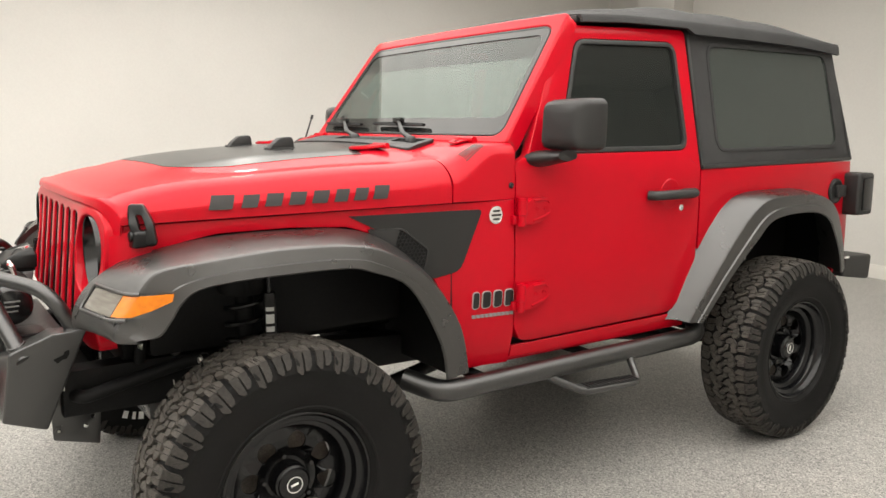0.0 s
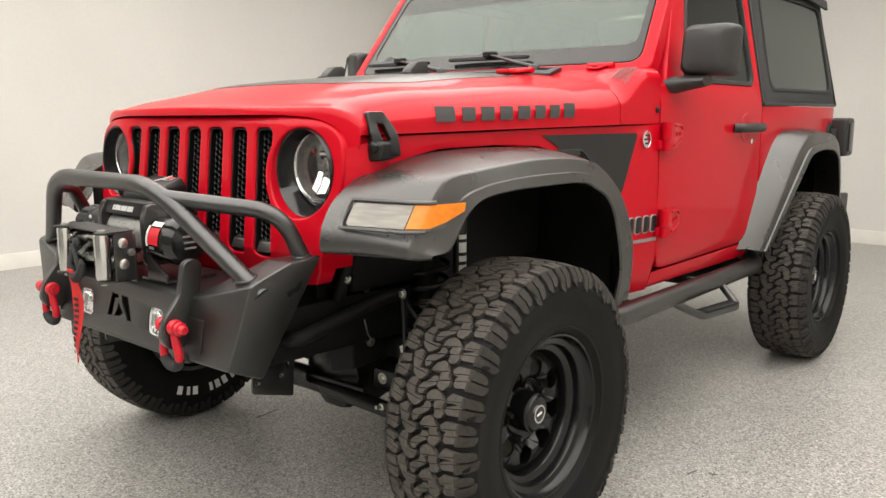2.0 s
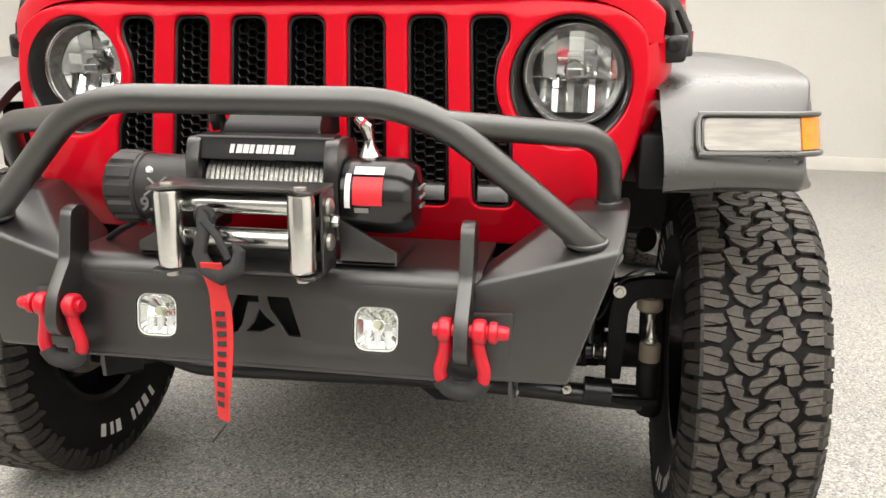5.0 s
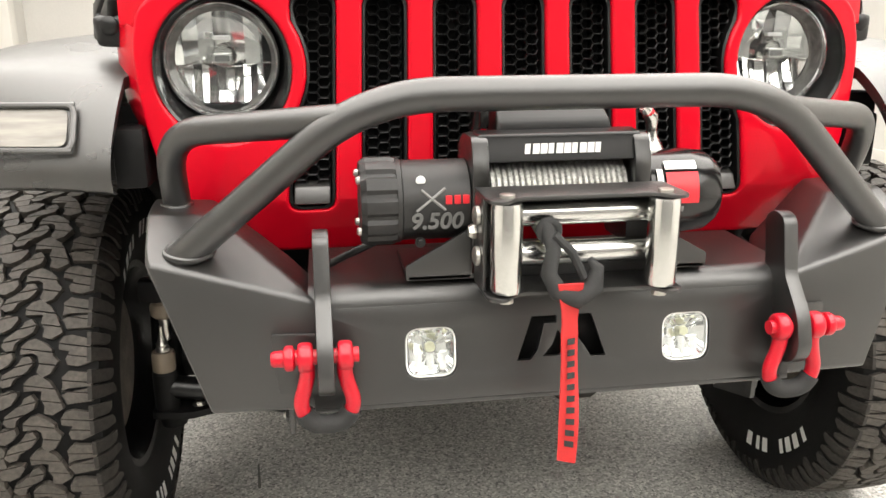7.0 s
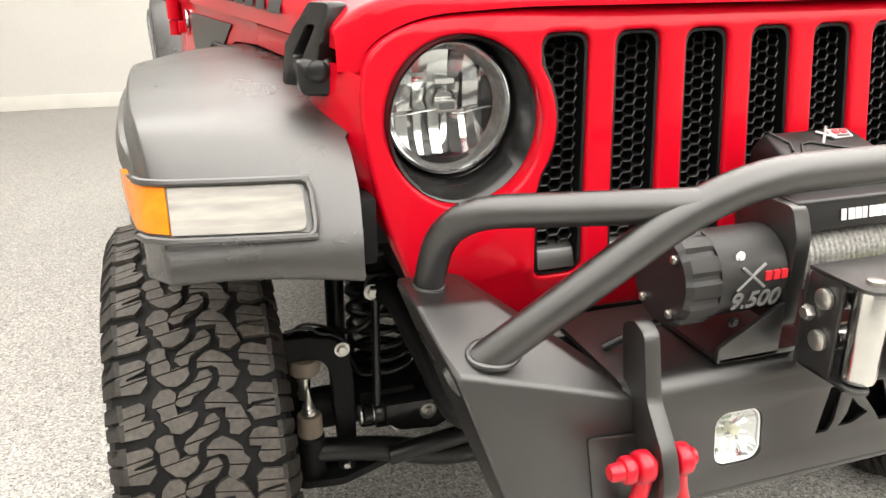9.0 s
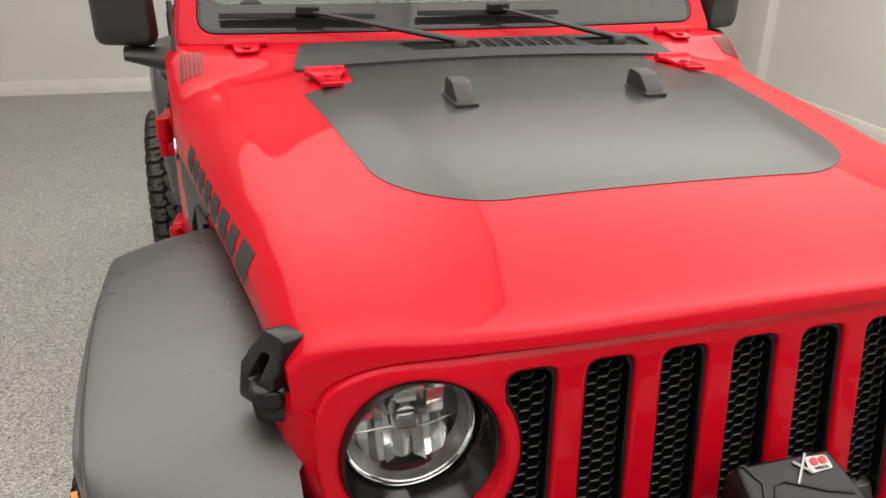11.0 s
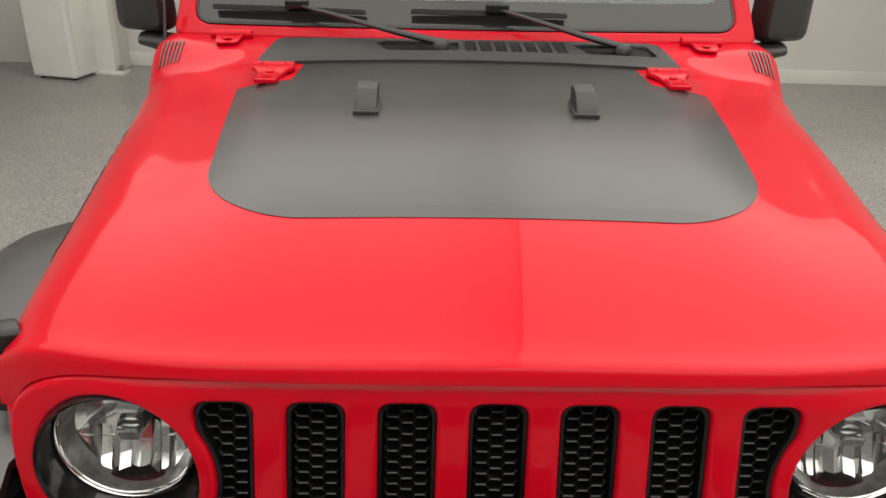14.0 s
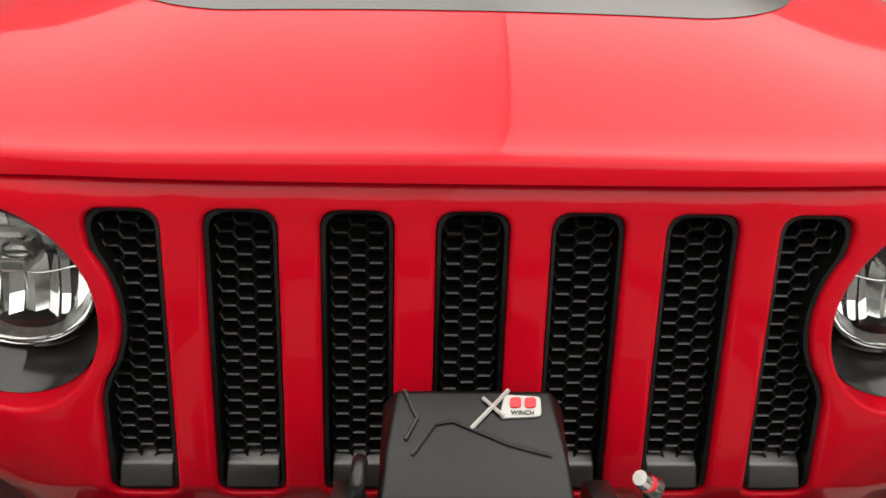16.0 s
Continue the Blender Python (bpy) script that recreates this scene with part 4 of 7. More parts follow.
    for k, w in enumerate(sizes):
        z0, zt = 1.214 + 0.012 * ((y + 0.13) / 0.56), 1.251 + 0.014 * ((y + 0.13) / 0.56)
        if k in (0, 7):
            zt += 0.004
        bm = bmesh.new()

        def patch(a0, a1, b0, b1):
            rows = []
            for q in range(4):
                b = b0 + (b1 - b0) * q / 3
                z = z0 + (zt - z0) * b
                rows.append([(hood_side_x(yy, z) + 0.0022, yy, z) for yy in [y + 0.016 * b + (w - 0.009) * (a0 + (a1 - a0) * p / 4) for p in range(5)]])
            merged(bm, shell(skin(rows), 0.001))
        patch(0.04, 0.84, 0, 1)
        part("letter_block", sided(bm, s), LETTER_VINYL, hood, "dark grey decal block on the bonnet flank")
        y += w + 0.001
    # sill under the door
    flank([(0.70, 0.60), (1.905, 0.60), (1.905, 0.672), (1.78, 0.668), (0.909, 0.668), (0.909, 0.626), (0.70, 0.626)], (), 0.02, s, RED, "sill", car, "red sill under the door")
    # door
    outer = rounded([(0.909, 0.676), (1.79, 0.676), (1.898, 0.80), (1.906, 1.27), (1.898, 1.846), (1.196, 1.822), (1.142, 1.72), (0.972, 1.345), (0.909, 1.325)], [0.09, 0.12, 0.05, 0.01, 0.03, 0.04, 0.02, 0.02, 0.02], 6)
    d = flank(outer, [WINDOW], 0.045, s, RED, "door", car, "closed red door with a framed window", bevel=0.006, cuts=[(1, z) for z in (0.72, 1.0, 1.2, 1.275, 1.32)])
    flank(grow(WINDOW, -0.0015), [grow(WINDOW, -0.02)], 0.03, s, PLASTIC, "window_seal", d, "black rubber window seal", lift=0.003)
    pane = flank(grow(WINDOW, -0.018), (), 0.004, s, TINTED, "window_pane", d, "dark tinted side window", lift=-0.010, bevel=0)
    pane.visible_shadow = False
    # hinges
    for z in (1.158, 0.852):
        x = side_x(0.95, z)
        leaf = rounded([(0.922, z - 0.048), (0.965, z - 0.048), (1.035, z - 0.034), (1.060, z - 0.020), (1.060, z + 0.030), (1.042, z + 0.044), (0.958, z + 0.044), (0.945, z + 0.032), (0.922, z + 0.032)], [0.004, 0.008, 0.014, 0.010, 0.014, 0.010, 0.012, 0.008, 0.004], 4)
        fall = lambda y: x + 0.030 - 0.012 * smooth(0.95, 1.03, y)
        bm = sheet(leaf, (), 0.030, lambda a, b, dd: (fall(a) - dd, a, b), [(0, q) for q in (0.95, 0.97, 0.99, 1.01, 1.03)], bevel=0.003)
        h = part("door_hinge", sided(bm, s), RED, d, "red painted outside door hinge")
        part("hinge_barrel", sided(tube([(x + 0.022, 0.919, z - 0.012), (x + 0.022, 0.919, z + 0.048)], 0.0175, 16), s), RED, h)
        part("hinge_pin", sided(tube([(x + 0.022, 0.919, z - 0.052), (x + 0.022, 0.919, z - 0.014)], 0.0145, 16), s), RED, h)
        for rib in ([(0.968, z + 0.036), (1.036, z + 0.036), (1.050, z + 0.024)], [(0.964, z - 0.034), (1.030, z - 0.022), (1.050, z - 0.012)]):
            part("hinge_rib", sided(tube([(fall(yy) + 0.0008, yy, zz) for yy, zz in rib], 0.0042, 8, 0.006), s), RED, h)
        for yy in (0.985, 1.030):
            part("hinge_screw", sided(lathe([(0.0085, 0), (0.0085, 0.004), (0.0062, 0.0045), (0.005, 0.002), (0.001, 0.002)], (fall(yy) - 0.001, yy, z + 0.006), "X", 14), s), RED, h)
        part("hinge_foot", sided(box(x - 0.004, x + 0.014, 0.888, 0.915, z - 0.046, z - 0.014, 0.004), s), RED, h)
    # handle in its scoop
    yh, zh = 1.715, 1.178
    x = side_x(yh, zh)
    bm = lathe([(0.062, -0.001), (0.058, 0.0025), (0.045, 0.001), (0.001, 0.0005)], (x, 1.72, zh), "X", 32)
    part("handle_scoop", sided(bm, s), RED, d)
    bm = tube([(x + 0.002, 1.592, zh), (x + 0.03, 1.605, zh), (x + 0.038, 1.72, zh), (x + 0.03, 1.845, zh), (x + 0.002, 1.858, zh)], 0.0195, 14, 0.018)
    hd = part("door_handle", sided(bm, s), PLASTIC, d, "black door handle")
    bm = box(x - 0.002, x + 0.022, 1.79, 1.852, zh - 0.019, zh + 0.019, 0.007)
    part("handle_base", sided(bm, s), PLASTIC, hd)
    if s > 0:
        bm = lathe([(0.013, 0), (0.013, 0.004), (0.009, 0.006), (0.001, 0.005)], (side_x(1.79, 1.118), 1.79, 1.118), "X", 20)
        part("key_lock", sided(bm, s), CHROME, d, "silver key lock")
    # rear quarter with its arch
    q = [(1.915, 0.935), (1.985, 1.022), (2.085, 1.11), (2.2, 1.148), (2.4, 1.155), (2.6, 1.15), (2.735, 1.12), (2.83, 1.05), (2.93, 0.90), (2.98, 0.76), (2.99, 0.66), (3.14, 0.70), (3.14, 1.272), (1.915, 1.272)]
    qp = flank(q, (), 0.02, s, RED, "rear_quarter", car, "red rear quarter panel", cuts=[(0, 2.9), (0, 3.0), (0, 3.08), (1, 0.72)])
    if s > 0:
        bm = lathe([(0.062, -0.002), (0.062, 0.008), (0.05, 0.014), (0.04, 0.008), (0.001, 0.01)], (side_x(2.955, 1.13), 2.955, 1.13), "X", 32)
        cap = part("fuel_filler", sided(bm, s), PLASTIC, qp, "round black fuel filler")
        part("filler_bar", sided(box(side_x(2.955, 1.13) + 0.006, side_x(2.955, 1.13) + 0.026, 2.945, 3.02, 1.10, 1.16, 0.008), s), PLASTIC, cap)
    # lamp at the rear corner
    bm = box(0.70, 0.865, 3.06, 3.20, 1.005, 1.215, 0.018, 3)
    tl = part("tail_lamp", sided(bm, s), PLASTIC, car, "black tail lamp with a dark red lens")
    part("tail_lens", sided(box(0.72, 0.85, 3.19, 3.215, 1.03, 1.19, 0.01), s), TAIL_RED, tl)
    part("side_lens", sided(box(0.862, 0.872, 3.09, 3.17, 1.03, 1.19, 0.004), s), GLOSSBLACK, tl)
    build_mirror(s, d)


def build_mirror(s, d):
    # arm and head
    rows = []
    for t, x, y, w, h in ((0, 0.775, 1.02, 0.062, 0.030), (0.4, 0.82, 1.03, 0.055, 0.028), (0.8, 0.87, 1.05, 0.05, 0.022), (1.0, 0.90, 1.055, 0.045, 0.018)):
        z = 1.335 + 0.015 * t
        rows.append([(x, y + w * math.cos(a), z + h * math.sin(a)) for a in [2 * math.pi * k / 18 for k in range(18)]])
    part("mirror_arm", sided(capped(skin(rows, True)), s), PLASTIC, d, "black mirror arm")
    rows = []
    for y, k in ((1.015, 0.50), (1.02, 0.78), (1.035, 0.92), (1.06, 0.985), (1.10, 1.0), (1.128, 1.0), (1.134, 0.97), (1.128, 0.90)):
        lp = rounded([(-0.083 * k, -0.088 * k), (0.080 * k, -0.090 * k), (0.083 * k, 0.092 * k), (-0.074 * k, 0.086 * k)], 0.032 * k, 6)
        rows.append([(0.893 + a, y + a * 0.40, 1.457 + b) for a, b in lp])
    head = part("mirror_head", sided(capped(skin(rows, True)), s), PLASTIC, d, "large black door mirror")
    lp = rounded([(-0.074, -0.078), (0.072, -0.08), (0.074, 0.082), (-0.066, 0.076)], 0.028, 5)
    part("mirror_glass", sided(sheet(lp, (), 0.004, lambda a, b, dd: (0.893 + a, 1.130 + a * 0.40 + dd, 1.457 + b), bevel=0), s), MIRROR, head)


for side in (1, -1):
    build_side(side)


# ---- wheel-arch flares ----
FRONT = [((0.775, 0.718, 0.612), (0.806, 0.705, 0.612), (0.793, 0.612, 0.600)),
         ((0.775, 0.665, 0.80), (0.855, 0.632, 0.80), (0.843, 0.552, 0.752)),
         ((0.772, 0.577, 0.955), (0.888, 0.495, 0.972), (0.884, 0.412, 0.957)),
         ((0.770, 0.430, 1.082), (0.901, 0.328, 1.081), (0.908, 0.262, 1.028)),
         ((0.760, 0.290, 1.133), (0.905, 0.192, 1.112), (0.914, 0.170, 1.048)),
         ((0.735, 0.10, 1.142), (0.906, 0.011, 1.120), (0.917, -0.007, 1.050)),
         ((0.695, -0.10, 1.137), (0.904, -0.130, 1.113), (0.915, -0.145, 1.047)),
         ((0.655, -0.23, 1.118), (0.900, -0.232, 1.104), (0.908, -0.245, 1.034)),
         ((0.632, -0.37, 1.082), (0.891, -0.325, 1.094), (0.902, -0.285, 1.003)),
         ((0.630, -0.452, 1.035), (0.884, -0.368, 1.066), (0.896, -0.314, 0.957)),
         ((0.634, -0.493, 0.985), (0.874, -0.420, 0.985), (0.892, -0.345, 0.921)),
         ((0.636, -0.507, 0.945), (0.868, -0.449, 0.940), (0.890, -0.395, 0.918)),
         ((0.636, -0.504, 0.914), (0.865, -0.444, 0.914), (0.886, -0.395, 0.910)),
         ((0.638, -0.470, 0.906), (0.861, -0.412, 0.906), (0.873, -0.380, 0.906))]
REAR = [((0.785, 1.745, 0.645), (0.863, 1.802, 0.639), (0.86, 1.885, 0.63)),
        ((0.787, 1.86, 0.85), (0.890, 1.936, 0.846), (0.893, 2.014, 0.815)),
        ((0.789, 1.985, 1.03), (0.903, 2.083, 1.026), (0.909, 2.164, 0.964)),
        ((0.789, 2.085, 1.12), (0.906, 2.176, 1.101), (0.914, 2.244, 1.034)),
        ((0.789, 2.20, 1.158), (0.908, 2.268, 1.136), (0.916, 2.337, 1.057)),
        ((0.788, 2.40, 1.165), (0.908, 2.441, 1.141), (0.916, 2.468, 1.063)),
        ((0.785, 2.60, 1.160), (0.906, 2.622, 1.134), (0.915, 2.609, 1.053)),
        ((0.775, 2.74, 1.13), (0.903, 2.750, 1.096), (0.911, 2.708, 1.014)),
        ((0.765, 2.84, 1.06), (0.896, 2.834, 1.026), (0.903, 2.775, 0.945)),
        ((0.745, 2.94, 0.90), (0.886, 2.915, 0.876), (0.890, 2.858, 0.835)),
        ((0.73, 2.99, 0.76), (0.873, 2.968, 0.748), (0.877, 2.906, 0.737))]


def flare_row(i, c, l):
    """The cross-section: top face, rounded crease, outer face, turned-in lip, underside."""
    i, c, l = Vector(i), Vector(c), Vector(l)
    l.x += 0.006
    pts = [i + (c - i) * t + Vector((0, 0, 0.006 * math.sin(t * math.pi))) for t in (0, 0.2, 0.45, 0.7, 0.9, 0.972)]
    e1, e2 = pts[-1], c + (l - c) * 0.10
    pts += [e1 * (1 - t) ** 2 + c * 2 * t * (1 - t) + e2 * t * t for t in (0.33, 0.67, 1.0)]
    # a raised band runs along the arch and fades out towards the lamp
    rise = Vector((0.0075 * smooth(-0.305, -0.25, l.y), 0, 0))
    pts += [c + (l - c) * 0.52, c + (l - c) * 0.555 + rise * 0.05, c + (l - c) * 0.59 + rise, c + (l - c) * 0.94 + rise]
    l = l + rise * 0.8
    inward = Vector((i.x - c.x, 0, 0)).normalized()
    pts += [l + inward * 0.004, l + inward * 0.016 + (c - l) * 0.1]
    mid = l + (i - c) * 0.45 + (c - l) * 0.35
    end = i + (l - c).normalized() * 0.022
    pts += [mid, end]
    return pts


def build_flare(keys, s, name, label, per=5):
    flat = [tuple(v for p in k for v in p) for k in keys]
    rows = []
    for r in spline(flat, per):
        i = list(r[0:3])
        if i[1] > -0.38:
            i[0] = min(i[0], side_x(i[1], i[2]) - 0.004)
        rows.append(flare_row(i, r[3:6], r[6:9]))
    return part(name, sided(capped(skin(rows, True)), s), FLARE, car, label, angle=19)


def build_lamp_on_flare(s, fl):
    """Side lamp: a clear part and an amber corner, set into the flare's nose."""
    def rows_between(xs, z_hi, z_lo, out):
        rows = []
        for k in range(5):
            t = k / 4
            row = []
            for x, yt, yb in xs:
                z = z_hi + (z_lo - z_hi) * t
                row.append((x, yt + (yb - yt) * t - out, z))
            rows.append(row)
        return rows
    clear = [(0.700, -0.455, -0.489), (0.74, -0.449, -0.483), (0.80, -0.437, -0.471), (0.858, -0.424, -0.458)]
    amber = [(0.861, -0.423, -0.457), (0.886, -0.408, -0.440), (0.899, -0.386, -0.416), (0.908, -0.354, -0.376), (0.916, -0.312, -0.326)]
    def face(table, x, z, d):
        t = min(max((1.033 - z) / 0.051, -0.2), 1.2)
        yt = lerp_table([(p[0], p[1]) for p in table], x)
        yb = lerp_table([(p[0], p[2]) for p in table], x)
        return yt + (yb - yt) * t + 0.004 + d - 0.0006 * abs(math.sin(z * 370))
    for xs, mat, nm, lab, rad in ((clear, CLEAR_LENS, "side_lamp_lens", "frosted clear side lamp", [0.012, 0.002, 0.002, 0.012]), (amber, AMBER, "amber_lens", "amber indicator lens", [0.002, 0.014, 0.014, 0.002])):
        x0, x1 = xs[0][0], xs[-1][0]
        if mat is AMBER:
            taper = lambda z, x: 1.034 + (z - 1.033) * (1 - 0.62 * smooth(0.902, 0.917, x))
            rows = [[(x, face(xs, x, taper(z, x), 0.0), taper(z, x)) for x, _, _ in xs] for z in [1.033 - 0.051 * k / 12 for k in range(13)]]
            bm = skin(rows)
            bmesh.ops.recalc_face_normals(bm, faces=bm.faces)
            bm = shell(bm, 0.008)
        else:
            outline = rounded([(x0, 0.982), (x1, 0.982), (x1, 1.033), (x0, 1.033)], rad, 4)
            bm = sheet(outline, (), 0.008, lambda a, b, d: (a, face(xs, a, b, d), b), [(1, 0.982 + 0.051 * k / 12) for k in range(1, 12)] + [(0, 0.74), (0, 0.80)], bevel=0)
        part(nm, sided(bm, s), mat, fl, lab)
    for zc in (1.0385, 0.9765):
        rim = [(x, face(clear if x < 0.8595 else amber, x, zc, -0.004), zc) for x in (0.690, 0.70, 0.72, 0.76, 0.80, 0.84, 0.858, 0.872, 0.886, 0.896)]
        part("lamp_rim", sided(tube(rim, 0.0048, 8), s), FLARE, fl)
    rim = [(x, face(clear, max(x, 0.70), z, -0.004), z) for x, z in ((0.700, 1.0385), (0.6925, 1.034), (0.690, 1.024), (0.690, 0.991), (0.6925, 0.981), (0.700, 0.9765))]
    part("lamp_rim", sided(tube(rim, 0.0048, 8), s), FLARE, fl)
    xs = [(0.697, -0.455, -0.490)] + clear[1:] + amber[1:4]
    bm = skin(rows_between(xs, 1.0365, 0.9785, -0.0075))
    bmesh.ops.recalc_face_normals(bm, faces=bm.faces)
    part("lamp_bezel", sided(shell(bm, 0.02), s), FLARE, fl)


for side in (1, -1):
    fl = build_flare(FRONT, side, "front_flare", "textured black plastic front wheel-arch flare")
    build_lamp_on_flare(side, fl)
    build_flare(REAR, side, "rear_flare", "textured black plastic rear wheel-arch flare")


# ---- wheels ----
TYRE_R, TREAD_R, WHEEL_X = 0.435, 0.421, 0.853
WHEEL_SCALE = 0.954


def lug(bm, pts, r0, r1):
    """A tread block: outline in (across, angle), from radius r0 up to r1, tapering a little."""
    ca = sum(p[0] for p in pts) / len(pts)
    cb = sum(p[1] for p in pts) / len(pts)
    rings = []
    for q, r in ((1.02, r0), (1.0, r1 - 0.0012), (0.975, r1)):
        ring = []
        for a, b in pts:
            x = ca + (a - ca) * q
            ang = cb + (b - cb) * q
            crown = 0.012 * (abs(x) / 0.14) ** 3
            ring.append(bm.verts.new((x, (r - crown) * math.cos(ang), (r - crown) * math.sin(ang))))
        rings.append(ring)
    k = len(pts)
    for p, q in zip(rings, rings[1:]):
        for i in range(k):
            j = (i + 1) % k
            bm.faces.new((p[i], p[j], q[j], q[i]))
    bm.faces.new(rings[-1])


def wheel_meshes():
    prof = [(0.232, -0.115), (0.25, -0.132), (0.29, -0.150), (0.33, -0.157), (0.37, -0.155), (0.395, -0.150), (0.41, -0.142), (TREAD_R - 0.004, -0.128), (TREAD_R, -0.10), (TREAD_R, 0.0), (TREAD_R, 0.10), (TREAD_R - 0.004, 0.128), (0.41, 0.142), (0.395, 0.150), (0.375, 0.154), (0.372, 0.156), (0.366, 0.156), (0.363, 0.1545), (0.33, 0.157), (0.29, 0.150), (0.262, 0.139), (0.258, 0.141), (0.252, 0.139), (0.248, 0.130), (0.232, 0.115)]
    tyre = lathe(prof, (0, 0, 0), "X", 96, closed=True)
    tread, shoulder = bmesh.new(), bmesh.new()
    # one pitch of the pattern: blocks in hundredths of the half width and of the pitch
    boot = [(-60, 47), (-44, 39), (-32, 42), (-34, 53), (-29, 61), (-31, 72), (-25, 73), (-6, 73), (-6, 83), (-15, 91), (-26, 94), (-42, 84), (-50, 72), (-56, 58)]
    step = [(-44, -6), (-32, -11), (-24, -3), (-28, 7), (-26, 18), (-19, 22), (-1, 21), (-2, 31), (-11, 38), (-22, 41), (-37, 34), (-46, 26), (-47, 18), (-55, 10), (-53, 7)]
    bow = [(-19, 7), (-11, -2), (7, -11), (12, -19), (23, -21), (30, -16), (23, -4), (10, 2), (0, 11), (-4, 17), (-14, 18), (-19, 12)]
    tie = [(-19, 49), (-4, 42), (6, 36), (9, 27), (19, 26), (26, 33), (22, 42), (12, 48), (-2, 57), (-6, 64), (-16, 68), (-23, 59)]
    hook = [(8, 16), (15, 8), (26, 3), (38, 5), (47, 12), (55, 22), (54, 32), (60, 40), (56, 49), (45, 52), (36, 50), (36, 41), (31, 29), (32, 22), (24, 25), (10, 24)]
    claw = [(3, 68), (12, 56), (27, 50), (39, 53), (40, 59), (49, 68), (49, 76), (58, 84), (56, 92), (46, 102), (34, 102), (27, 95), (30, 85), (28, 71), (17, 74), (4, 72)]
    lug_a = [(70, 2), (99, 4), (99, 39), (68, 42), (61, 37), (63, 28), (86, 21), (86, 19), (61, 21), (60, 13)]
    lug_b = [(67, 53), (99, 52), (99, 88), (72, 92), (66, 88), (67, 77), (72, 71), (58, 70), (56, 61)]
    lug_c = [(-82, 1), (-67, 4), (-64, 12), (-70, 22), (-55, 25), (-55, 34), (-61, 42), (-73, 44), (-99, 37), (-99, 6)]
    lug_d = [(-99, 53), (-65, 52), (-61, 61), (-57, 64), (-66, 68), (-99, 71), (-99, 74), (-66, 73), (-58, 69), (-60, 79), (-59, 88), (-69, 96), (-99, 91)]
    HALF, PITCHES = 0.133, 20
    p = 2 * math.pi / PITCHES

    def cut(pts, a, b, c):
        """The side of a block outline where a * u + b * v < c."""
        out = []
        for (u0, v0), (u1, v1) in zip(pts, pts[1:] + pts[:1]):
            d0, d1 = a * u0 + b * v0 - c, a * u1 + b * v1 - c
            if d0 < 0:
                out.append((u0, v0))
            if d0 * d1 < 0:
                t = d0 / (d0 - d1)
                out.append((u0 + (u1 - u0) * t, v0 + (v1 - v0) * t))
        return out

    def siped(pts):
        """A block split by narrow slanting sipes."""
        lo, hi = min(q[1] for q in pts), max(q[1] for q in pts)
        mean = sum(q[0] for q in pts) / len(pts)
        tilt = 0.16 if mean > 0 else -0.16
        levels = [lo + (hi - lo) * f + tilt * mean for f in ((0.36, 0.68) if hi - lo > 30 else (0.5,))]
        pieces, rest = [], pts
        for c in levels:
            piece = cut(rest, tilt, 1, c - 0.7)
            if len(piece) > 2:
                pieces.append(piece)
            rest = cut(rest, -tilt, -1, -c - 0.7)
            if len(rest) < 3:
                return pieces
        return pieces + [rest]

    whole = [q for shape in (boot, step, bow, tie, hook, claw) for q in siped(shape)]
    whole += [q for shape in (lug_a, lug_b, lug_c, lug_d) for q in siped(shape)]
    for k in range(PITCHES):
        for block in whole:
            lug(tread, [(u / 100 * HALF, (k + v / 100) * p) for u, v in block], TREAD_R - 0.006, TYRE_R)
        for sgn in (-1, 1):
            for lo, hi, r_in, flip in ((4, 23, 0.372, 1), (26, 45, 0.362, -1), (53, 71, 0.384, 1), (74, 93, 0.374, -1)):
                if sgn < 0:
                    lo, hi = 100 - hi, 100 - lo
                # the block runs on over the shoulder and ends in a notched edge on the sidewall
                c, h = (lo + hi) / 2, (hi - lo) / 2
                outline = [(0.4265, -1), (0.404, -0.97), (r_in + 0.008 + 0.006 * flip, -0.92), (r_in + 0.002, -0.2), (r_in + 0.008 - 0.006 * flip, 0.95), (0.404, 0.97), (0.4265, 1)]
                rings = []
                for x_add, shrink in ((-0.008, 1.0), (0.0045, 0.98), (0.0065, 0.92)):
                    ring = []
                    for r, f in outline:
                        xx = lerp_table(((0.36, 0.1565), (0.395, 0.150), (0.412, 0.1430), (0.4265, 0.1290)), r) + x_add * (1.0 if r < 0.42 else 0.6)
                        a = (k + (c + h * f * shrink) / 100) * p
                        ring.append(shoulder.verts.new((sgn * xx, r * math.cos(a), r * math.sin(a))))
                    rings.append(ring)
                n = len(outline)
                for q0, q1 in zip(rings, rings[1:]):
                    for i in range(n):
                        j = (i + 1) % n
                        shoulder.faces.new((q0[i], q0[j], q1[j], q1[i]))
                shoulder.faces.new(rings[-1])
    for b in (tread, shoulder):
        bmesh.ops.recalc_face_normals(b, faces=b.faces)
    for b in (tyre, tread, shoulder):
        bmesh.ops.scale(b, vec=(0.90, 1, 1), verts=b.verts)
    # steel rim: barrel and lips (outside is +x)
    barrel = [(0.222, -0.118), (0.238, -0.122), (0.240, -0.114), (0.226, -0.108), (0.218, -0.09), (0.205, -0.05), (0.200, 0.02), (0.214, 0.085), (0.228, 0.108), (0.2405, 0.114), (0.2410, 0.122), (0.236, 0.1255), (0.230, 0.122), (0.226, 0.108), (0.219, 0.098), (0.204, 0.092), (0.201, 0.086), (0.198, 0.066), (0.190, 0.060), (0.182, 0.057), (0.178, 0.050), (0.176, 0.020), (0.186, -0.05), (0.210, -0.098)]
    barrel = [(r, h * 0.89) for r, h in barrel]
    rim = lathe(barrel, (0, 0, 0), "X", 72, closed=True)
